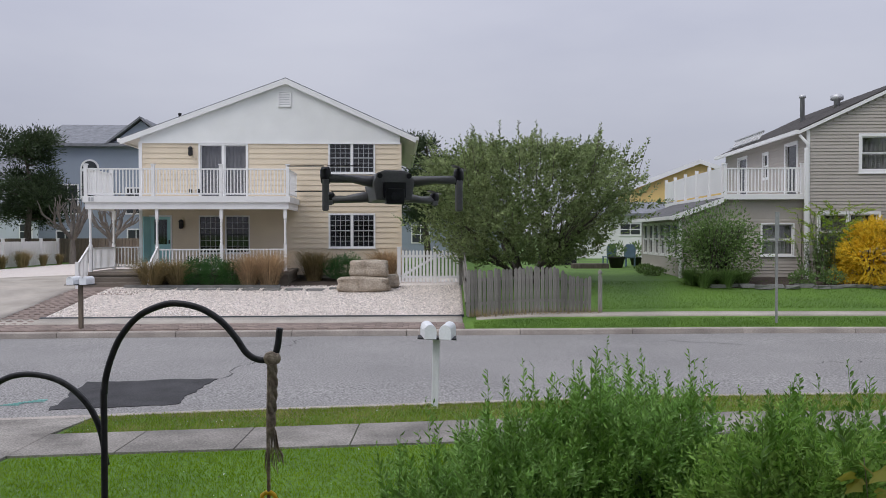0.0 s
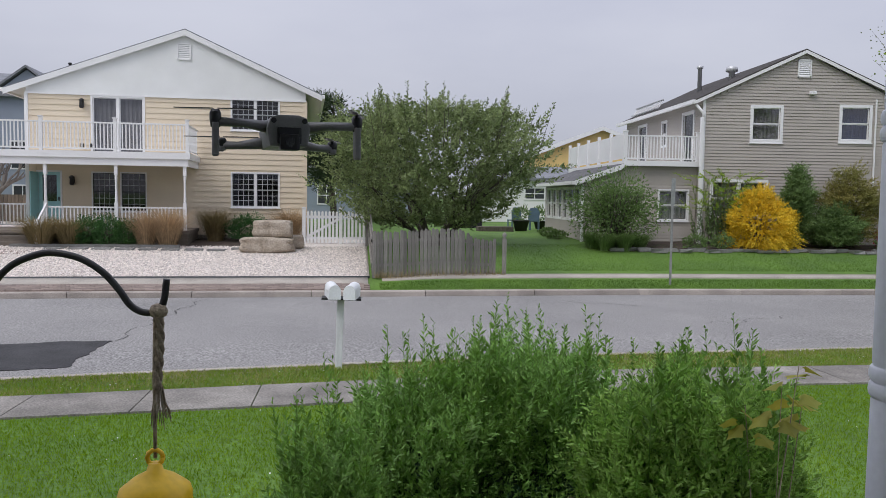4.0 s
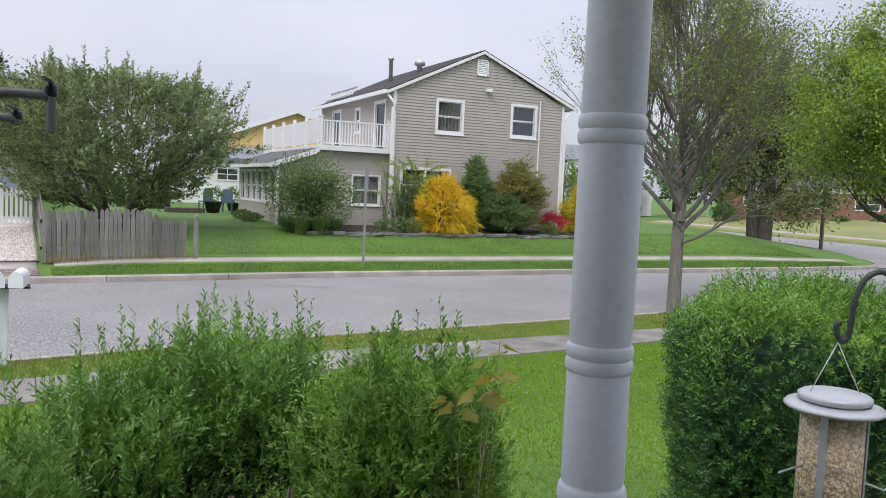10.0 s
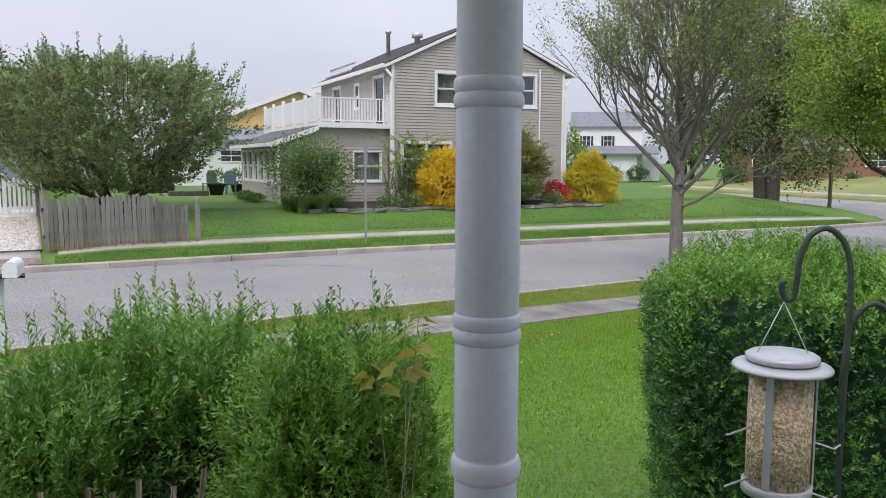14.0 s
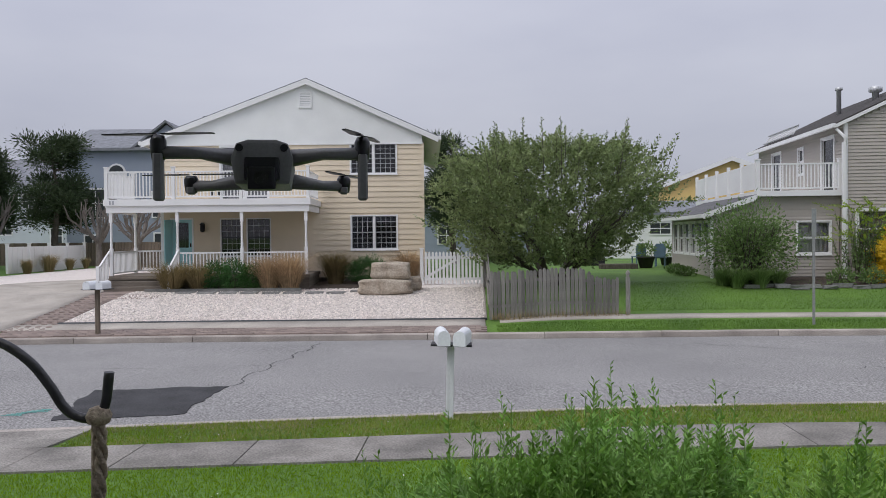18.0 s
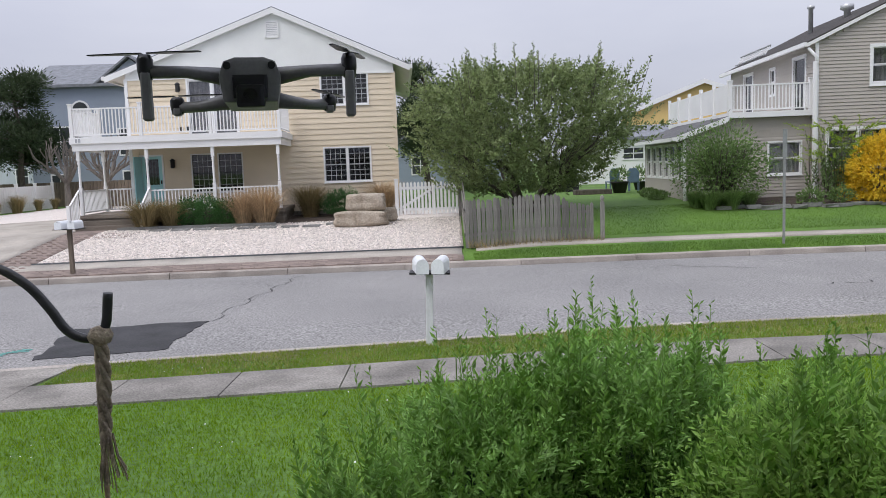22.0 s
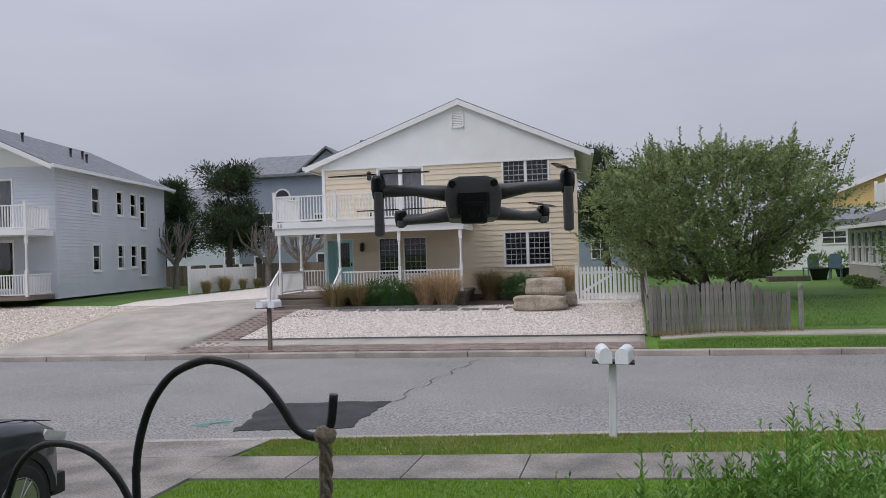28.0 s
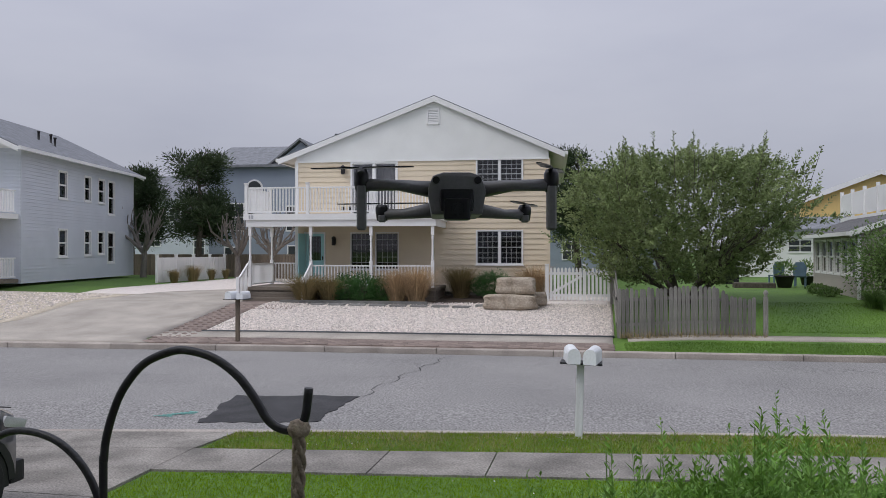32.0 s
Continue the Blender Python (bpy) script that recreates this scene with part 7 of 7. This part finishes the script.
# ---- the quadcopter ----
dr = thing("quadcopter", "dark grey folding quadcopter hovering in the air", "drone", pose(-0.077, 3.01, 2.745, 0, 0, 12))
bm = bmesh.new()
pr = [(-0.042, -0.030), (-0.048, 0.010), (-0.040, 0.034), (-0.022, 0.040), (0.022, 0.040), (0.040, 0.034), (0.048, 0.010), (0.042, -0.030)]
prism(bm, pr, -0.09, 0.10)
part("body", bevelled(bm, 0.006, 2), "drone_grey", dr)
part("nose", bevelled(boxes((-0.027, 0.027, -0.103, -0.088, -0.026, 0.012)), 0.006, 2), "drone_dark", dr)
gim = part("camera_gimbal", bevelled(boxes((-0.022, 0.022, -0.112, -0.085, -0.040, -0.004)), 0.007, 2), "drone_dark", dr)
part("lens", tube(bmesh.new(), [(0, -0.111, -0.022), (0, -0.119, -0.022)], 0.011, 14), "glass_dark", gim)
for s in (-1, 1):
    part("sensor", tube(bmesh.new(), [(s * 0.034, -0.092, 0.026), (s * 0.034, -0.098, 0.026)], 0.006, 12), "drone_dark", dr)
    for ex, ey, zz, hub, leg in ((0.157, -0.075, 0.020, 0.026, -0.055), (0.135, 0.115, -0.020, 0.018, -0.035)):
        arm = part("arm", tube(bmesh.new(), [(s * 0.036, ey * 0.6, zz * 0.7), (s * 0.095, ey * 0.9, zz), (s * ex, ey, zz)], [0.015, 0.0095, 0.0105], 6), "drone_grey", dr)
        part("motor", lathe(bmesh.new(), [(0.010, zz - 0.012), (0.0125, zz + 0.004), (0.0125, zz + hub * 0.7), (0.009, zz + hub)], 14, s * ex, ey), "drone_dark", arm)
        part("leg", bevelled(boxes((s * ex - 0.0075, s * ex + 0.0075, ey - 0.012, ey + 0.010, leg, zz)), 0.003), "drone_grey", arm)
        blade = bmesh.new()
        for k in range(2):
            m = Matrix.Translation((s * ex, ey, zz + hub + 0.002)) @ Matrix.Rotation(0.5 + s * 0.7 + k * math.pi, 4, 'Z')
            prism(blade, [(0.004, -0.004), (0.03, -0.010), (0.085, -0.005), (0.088, 0.002), (0.03, 0.007), (0.004, 0.004)], -0.0006, 0.0012, axis="z", m=m)
        part("propeller", blade, "drone_dark", arm)

# ---- the parked car ----
car = thing("car", "dark grey-blue sport utility car parked on the driveway", "car", pose(-6.21, 7.75, 0.158))


def loft(stations):
    """A rounded hull through stations of (y, half width, bottom, top, shoulder)."""
    bm = bmesh.new()
    rings = []
    for y, w, zb, zt, sh in stations:
        half = [(w * 0.90, zb), (w * 0.985, zb + 0.10), (w, lerp(zb, zt, 0.45)), (w * 0.995, zt - sh * 1.2), (w * 0.95, zt - sh * 0.45), (w * 0.84, zt - sh * 0.12), (w * 0.5, zt), (0, zt + 0.015)]
        pts = half + [(-x, z) for x, z in half[-2::-1]]
        rings.append([bm.verts.new((x, y - 0.10 * (abs(x) / max(w, 0.01)) ** 3 * (y > 0.4), z)) for x, z in pts])
    for r0, r1 in zip(rings, rings[1:]):
        for j in range(len(r0)):
            f = bm.faces.new((r0[j], r0[(j + 1) % len(r0)], r1[(j + 1) % len(r0)], r1[j]))
            f.smooth = True
    bm.faces.new(rings[0])
    bm.faces.new(rings[-1][::-1])
    return bm


body = part("body", loft([(0.86, 0.62, 0.40, 0.72, 0.08), (0.83, 0.76, 0.30, 0.86, 0.10), (0.72, 0.86, 0.26, 0.97, 0.12), (0.45, 0.91, 0.25, 1.06, 0.13), (0.0, 0.93, 0.25, 1.13, 0.13), (-0.5, 0.93, 0.25, 1.19, 0.12), (-1.0, 0.93, 0.25, 1.22, 0.10), (-3.4, 0.93, 0.25, 1.22, 0.10), (-3.75, 0.88, 0.3, 1.18, 0.1)]), "car_paint", car)
part("cabin", loft([(-0.95, 0.72, 1.15, 1.24, 0.02), (-1.3, 0.72, 1.15, 1.46, 0.06), (-1.75, 0.70, 1.15, 1.68, 0.08), (-3.0, 0.70, 1.15, 1.72, 0.08), (-3.55, 0.68, 1.15, 1.60, 0.08), (-3.72, 0.66, 1.15, 1.22, 0.03)]), "car_paint", car)
part("hood_seam", tube(bmesh.new(), [(0.70, 0.74, 0.965), (0.80, 0.2, 1.085), (0.82, -0.6, 1.175)], 0.006, 5), "black_plastic", body)
for s in (-1, 1):
    part("side_window", prism(bmesh.new(), [(-1.35, 1.24), (-1.8, 1.58), (-3.0, 1.62), (-3.4, 1.24)], s * 0.66, s * 0.728, axis="x"), "glass_dark", car)
    part("headlight", bevelled(prism(bmesh.new(), [(0.36, 0.86), (0.70, 0.78), (0.74, 0.86), (0.46, 0.95)], s * 0.66, s * 0.895, axis="x"), 0.03, 2), "lamp_lens", car)
    part("door_handle", bevelled(boxes((s * 0.93, s * 0.95, -1.9, -1.7, 0.95, 0.99)), 0.006), "car_paint", car)
    part("mirror", bevelled(boxes((s * 0.86, s * 1.05, -1.05, -0.92, 1.1, 1.24)), 0.02), "car_paint", car)
    for y in (0.0, -2.75):
        whl = part("wheel", lathe(bmesh.new(), [(0.20, -0.11), (0.33, -0.12), (0.355, -0.10), (0.36, 0.0), (0.355, 0.10), (0.33, 0.12), (0.20, 0.11)], 36), "tyre", car, m=Matrix.Translation((s * 0.85, y, 0.36)) @ Matrix.Rotation(radians(90), 4, 'Y'))
        part("rim", lathe(bmesh.new(), [(0.235, -0.112), (0.245, -0.125), (0.235, 0.0), (0.245, 0.125), (0.235, 0.112)], 36), "alloy", whl)
        for k in range(5):
            mm = Matrix.Rotation(k * 2 * math.pi / 5, 4, 'Z')
            for off in (-0.16, 0.16):
                part("spoke", bevelled(boxes((0.03, 0.24, -0.016, 0.016, s * 0.105 - 0.012, s * 0.105 + 0.012), m=mm @ Matrix.Rotation(off, 4, 'Z')), 0.004), "alloy", whl)
        part("hub", lathe(bmesh.new(), [(0.05, s * 0.10 - 0.02), (0.05, s * 0.10 + 0.025), (0.02, s * 0.10 + 0.03)] if s > 0 else [(0.02, -0.13), (0.05, -0.125), (0.05, -0.08)], 14), "alloy", whl)
        arch = part("wheel_arch", prism(bmesh.new(), [(y + 0.42 * math.cos(math.pi * k / 12), 0.36 + 0.42 * math.sin(math.pi * k / 12)) for k in range(13)] + [(y + 0.5 * math.cos(math.pi * k / 12), 0.36 + 0.49 * math.sin(math.pi * k / 12)) for k in range(12, -1, -1)], s * 0.86, s * 0.95, axis="x"), "black_plastic", car)
        part("arch_liner", prism(bmesh.new(), [(y + 0.43 * math.cos(math.pi * k / 12), 0.30 + 0.48 * math.sin(math.pi * k / 12)) for k in range(13)], s * 0.60, s * 0.939, axis="x"), "black_plastic", car)
part("bumper", bevelled(boxes((-0.80, 0.80, 0.62, 0.82, 0.24, 0.46)), 0.05, 2), "black_plastic", car)
part("windscreen", prism(bmesh.new(), [(-1.0, 1.25), (-1.72, 1.67), (-1.70, 1.70), (-0.96, 1.27)], -0.62, 0.62, axis="x"), "glass_dark", car)

# ---- street marks ----
rg_ = random.Random(17)
pc = [(-6.33, 15.1), (-5.6, 15.2), (-4.9, 15.36), (-4.13, 15.45), (-4.12, 14.6), (-4.16, 13.9), (-4.14, 13.36), (-4.8, 13.2), (-5.4, 13.1), (-5.95, 12.97), (-6.05, 13.7), (-6.22, 14.4)]
edge = []
for p, q in zip(pc, pc[1:] + pc[:1]):
    for k in range(4):
        edge.append((lerp(p[0], q[0], k / 4) + rg_.uniform(-0.05, 0.05), lerp(p[1], q[1], k / 4) + rg_.uniform(-0.04, 0.04)))
bm = prism(bmesh.new(), edge, 0.0, 0.042, axis="z")
bmesh.ops.triangulate(bm, faces=[f for f in bm.faces if len(f.verts) > 4])
for v in bm.verts:
    if v.co.z > 0.02:
        fr_ = (v.co.y - near_y(v.co.x)) / (far_y(v.co.x) - near_y(v.co.x))
        v.co.z = 0.05 * math.sin(math.pi * fr_) - 0.01 + 0.010
    else:
        v.co.z = -0.04
setting(part("road_patch", bm, "asphalt_new"), "dark new asphalt patch in the street", "road patch")


def crack(pts, w, name="road_crack"):
    v, f = [], []
    for i, (x, y) in enumerate(pts):
        jx = rg_.uniform(-0.06, 0.06)
        ww = w * rg_.uniform(0.5, 1.4)
        f_ = (y - near_y(x)) / (far_y(x) - near_y(x))
        z = 0.05 * math.sin(math.pi * f_) - 0.01 + 0.004
        v += [(x + jx - ww, y, z), (x + jx + ww, y + 0.01, z)]
        if i:
            f.append((2 * i - 2, 2 * i - 1, 2 * i + 1, 2 * i))
    return setting(new(name, raw_mesh(name, v, f, "crack")), "thin dark crack across the asphalt", "crack")


crack([(-4.1 + 0.5 * k / 26 + 0.1 * math.sin(k), 15.45 + 6.0 * k / 26) for k in range(27)], 0.014)
crack([(7.5 + 0.12 * k, 17.0 + 0.2 * math.sin(k * 0.7) + 0.05 * k) for k in range(24)], 0.015)
crack([(5.2 + 0.15 * k, 20.9 - 0.08 * k + 0.1 * math.sin(k * 0.9)) for k in range(16)], 0.015)
crack([(-14 + 0.6 * k, 16.5 + 0.07 * k + 0.08 * math.sin(k * 1.3)) for k in range(18)], 0.012)
for k in range(9):
    x = -6.85 + 0.05 * k
    setting(part("paint_mark", boxes((x, x + rg_.uniform(0.15, 0.35), 13.25 + 0.05 * k, 13.27 + 0.05 * k, 0.02, 0.026 + 0.0004 * k)), "paint_mark"), "faded turquoise utility paint mark", "paint mark")

# edging of the gravel
setting(sheet("gravel_edging", -11.4, 0.55, 60, 1.965, 2.07, 1, drape(0, 0), "shutter", lift=0.05, thick=0.08), "thin dark edging of the gravel yard", "edging")
# house number plate as bars
part("number_plate", boxes((-0.92, -0.86, PF - 0.012, PF - 0.002, 3.84, 3.97), (-0.82, -0.75, PF - 0.012, PF - 0.002, 3.84, 3.97)), "number", mh)
for u in (1.85, 2.15):
    part("floodlight", bevelled(boxes((u, u + 0.1, -0.1, -0.02, 4.28, 4.42)), 0.01), "black_plastic", mh)
part("security_light", bevelled(boxes((3.95, 4.2, -0.16, -0.01, 6.62, 6.75)), 0.02), "white", rh)
for u, v in ((-2.6, 2.2), (-1.8, 5.0), (-1.3, 5.6), (-1.9, 6.4)):
    zr_ = 6.66 + (0.45 - u) * (9.0 - 6.66) / 4.95
    part("roof_pipe", lathe(bmesh.new(), [(0.10, zr_ - 0.1), (0.10, zr_ + 0.03), (0.055, zr_ + 0.05), (0.055, zr_ + 0.42), (0.08, zr_ + 0.43), (0.08, zr_ + 0.5)], 10, u, v), "iron", lh)

# patio things behind the lawn
def patio_chair(x, y, rot):
    c = thing("patio_chair", "dark blue moulded patio chair", "chair", pose(x, y, gz(x, y), 0, 0, rot), "patio chairs")
    part("seat", bevelled(boxes((-0.25, 0.25, -0.25, 0.25, 0.38, 0.43)), 0.015), "blue_chair", c)
    part("backrest", bevelled(prism(bmesh.new(), [(-0.26, 0.42), (0.26, 0.42), (0.28, 0.85), (0.16, 1.05), (-0.16, 1.05), (-0.28, 0.85)], 0.22, 0.27), 0.012), "blue_chair", c)
    for a in (-0.21, 0.21):
        for b in (-0.2, 0.2):
            part("leg", boxes((a - 0.025, a + 0.025, b - 0.025, b + 0.025, -0.02, 0.38)), "blue_chair", c)


patio_chair(8.75, 38.8, 160)
patio_chair(8.1, 40.6, 200)
for x, y, r, h, s in ((7.75, 37.2, 0.38, 0.5, 1), (9.3, 40.0, 0.3, 0.4, 2)):
    pt = thing("potted_plant", "leafy plant in a round black pot", "plant pot", pose(x, y, gz(x, y)), "patio pots")
    part("pot", lathe(bmesh.new(), [(r * 0.7, 0), (r, h * 0.9), (r * 1.08, h * 0.9), (r * 1.08, h), (r * 0.9, h), (r * 0.85, h * 0.85)], 20), "pot", pt)
    rg_ = np.random.default_rng(400 + s)
    c_, d_ = blob_points(rg_, 260, (0, 0, h + 0.3), (0.42, 0.42, 0.4), 0.3)
    part("leafage", leaves("leaves", c_, d_ + np.array([0, 0, 0.4]), 0.16, 0.06, "leaf_green", rg_), "leaf_green", pt)
tagged(part("raised_bed", bevelled(boxes((-0.8, 0.8, -0.4, 0.4, -0.05, 0.2)), 0.02), "bark", m=pose(6.5, 37.0, gz(6.5, 37.0))), "low brown raised garden bed", "planter")
tagged(part("patio_sofa", bevelled(boxes((-0.9, 0.9, -0.4, 0.4, -0.02, 0.42), (-0.9, 0.9, 0.25, 0.4, 0.42, 0.85)), 0.03), "black_plastic", m=pose(5.6, 41.0, gz(5.6, 41.0))), "dark wicker patio sofa", "sofa")

# ---- brick pavers ----
setting(sheet("paver_bed", -12.4, 0.5, 60, 0.21, 1.12, 2, drape(0, 0), "paver", lift=0.006, thick=0.05), "sand bed under the brick pavers", "ground")
setting(sheet("paver_side_bed", -12.42, -11.36, 4, 1.1, 6.2, 12, drape(0, 0), "paver", lift=0.024, thick=0.05), "sand bed under the side pavers", "ground")
pv = setting(new("pavement_brick"), "brown-grey brick pavers along the curb", "paving")
pm = boxes((-0.145, 0.145, -0.07, 0.07, -0.04, 0.0))
paver_me = bpy.data.meshes.new("paver")
bevelled(pm, 0.006).to_mesh(paver_me)
paver_me.materials.append(M["paver"])
rp_ = random.Random(31)
for row in range(6):
    x = -12.3 + (0.15 if row % 2 else 0)
    while x < 0.4:
        y = far_y(x) + 0.29 + 0.148 * row
        if x > -12.3:
            z = gz(x, y) + 0.034 + rp_.uniform(-0.003, 0.003)
            part("paver", paver_me, "paver", pv, m=pose(x, y, z, 5.5, 0, 5.0 + rp_.uniform(-1, 1)))
        x += 0.302
for row in range(7):
    y = far_y(-12) + 1.15
    while y < far_y(-12) + 6.0:
        x = -12.33 + 0.148 * row
        z = gz(x, y) + 0.032
        part("paver", paver_me, "paver", pv, m=pose(x, y + (0.15 if row % 2 else 0), z, 6, 0, 90))
        y += 0.302

# ---- loose gravel ----
def pebbles(name, n, place, size, material, seed, label):
    rng = np.random.default_rng(seed)
    p = np.array([place(rng) for _ in range(n)])
    base = np.array([(1, 0, 0), (-1, 0, 0), (0, 1, 0), (0, -1, 0), (0, 0, 0.8), (0, 0, -0.8)])
    f6 = np.array([(0, 2, 4), (2, 1, 4), (1, 3, 4), (3, 0, 4), (2, 0, 5), (1, 2, 5), (3, 1, 5), (0, 3, 5)])
    s = size * rng.uniform(0.5, 1.5, (n, 1, 1))
    a = rng.uniform(0, 6.28, n)
    ca, sa = np.cos(a)[:, None], np.sin(a)[:, None]
    b = base[None] * rng.uniform(0.7, 1.3, (n, 6, 1))
    bx = b[..., 0] * ca - b[..., 1] * sa
    by = b[..., 0] * sa + b[..., 1] * ca
    v = np.stack([bx, by, b[..., 2]], 2) * s + p[:, None, :]
    f = (np.arange(n)[:, None, None] * 6 + f6[None]).reshape(-1, 3)
    return tagged(new(name, raw_mesh(name, v.reshape(-1, 3), f, material)), label, "gravel", kind="stuff")


def yard_spot(rng):
    x = rng.uniform(-11.3, 0.5)
    t = 2.1 + 5.0 * rng.random()
    y = far_y(x) + t
    return x, y, gz(x, y) + 0.024


def left_spot(rng):
    x = rng.uniform(-30, -18.6)
    y = far_y(x) + 0.4 + 8.8 * rng.random()
    return x, y, gz(x, y) + 0.02


pebbles("loose_gravel", 24000, yard_spot, 0.027, "stone_bit", 501, "loose white and pink gravel stones")
pebbles("loose_pebbles", 9000, left_spot, 0.035, "stone_bit", 502, "loose tan pebbles")


# ---- grass ----
def grass(name, n, place, h, seed, label, material="blade"):
    rng = np.random.default_rng(seed)
    p = place(rng, n)
    n = len(p)
    a = rng.uniform(0, 6.28, n)
    w = 0.004 * rng.uniform(0.7, 1.5, n)
    hh = h * rng.uniform(0.5, 1.2, n)
    lean = hh * rng.uniform(0.2, 0.9, n)
    b = rng.uniform(0, 6.28, n)
    s = np.stack([np.cos(a) * w, np.sin(a) * w, np.zeros(n)], 1)
    t = p + np.stack([np.cos(b) * lean, np.sin(b) * lean, hh], 1)
    v = np.stack([p - s, p + s, t], 1).reshape(-1, 3)
    f = np.arange(n * 3).reshape(-1, 3)
    return tagged(new(name, raw_mesh(name, v, f, material)), label, "grass", kind="stuff")


nx, ny = zip(*NEAR_CURB)
fx, fy = zip(*FAR_CURB)


def near_lawn(rng, n):
    x = rng.uniform(-4.85, 16, n)
    y = 3.2 + (np.interp(x, *zip(*WALK_NEAR)) - 0.03 - 3.2) * rng.random(n) ** 0.75
    keep = (x < 3.2 + (y - 3.2)) | (y > 5.7)
    x, y = x[keep], y[keep]
    return np.stack([x, y, np.full(len(x), 0.125)], 1)


def verge(rng, n):
    x = rng.uniform(-4.8, 22, n)
    ya, yb = np.interp(x, *zip(*WALK_FAR)), np.interp(x, nx, ny) - 0.2
    y = ya + (yb - ya) * rng.random(n)
    return np.stack([x, y, np.full(n, 0.125)], 1)


def far_lawn(rng, n):
    x = rng.uniform(0.8, 32, n)
    t = np.where(rng.random(n) < 0.45, 0.22 + rng.random(n) * 1.1, 2.4 + rng.random(n) ** 1.5 * 4.2)
    y = np.interp(x, fx, fy) + t
    ok_ = ~((x < 4.6) & (t > 1.7))
    x, y = x[ok_], y[ok_]
    z = np.array([gz(a, b) for a, b in zip(x, y)])
    return np.stack([x, y, z - 0.012], 1)


grass("lawn_grass", 330000, near_lawn, 0.038, 601, "short mown green grass of the near lawn")
grass("verge_grass", 60000, verge, 0.05, 602, "patchy green and yellow verge grass", "grass_dry")
grass("verge_green", 45000, verge, 0.05, 604, "green verge grass along the near curb")
grass("far_grass", 110000, far_lawn, 0.055, 603, "green grass of the far lawn", "blade_far")
rg_ = np.random.default_rng(620)
dv_ = near_lawn(rg_, 260)
dv_[:, 2] += 0.045
dw_ = verge(rg_, 90)
dw_[:, 2] += 0.05
dc_ = np.concatenate([dv_, dw_])
tagged(new("daisies", leaves("daisies", dc_, rg_.normal(size=dc_.shape) * np.array([1, 1, 0.25]), 0.017, 0.017, "mail_white", rg_)), "tiny white daisies scattered in the lawn", "flowers", kind="stuff")
rg_ = np.random.default_rng(610)
px_ = rg_.uniform(0.7, 4.5, 900)
py_ = 23.9 + 0.08 * px_ - 0.05 - rg_.random(900) * 0.25
grass("fence_weeds", 900, lambda r, n: np.stack([px_, py_, np.full(900, 0.3)], 1), 0.28, 611, "tall weeds at the foot of the picket fence", "straw_olive")
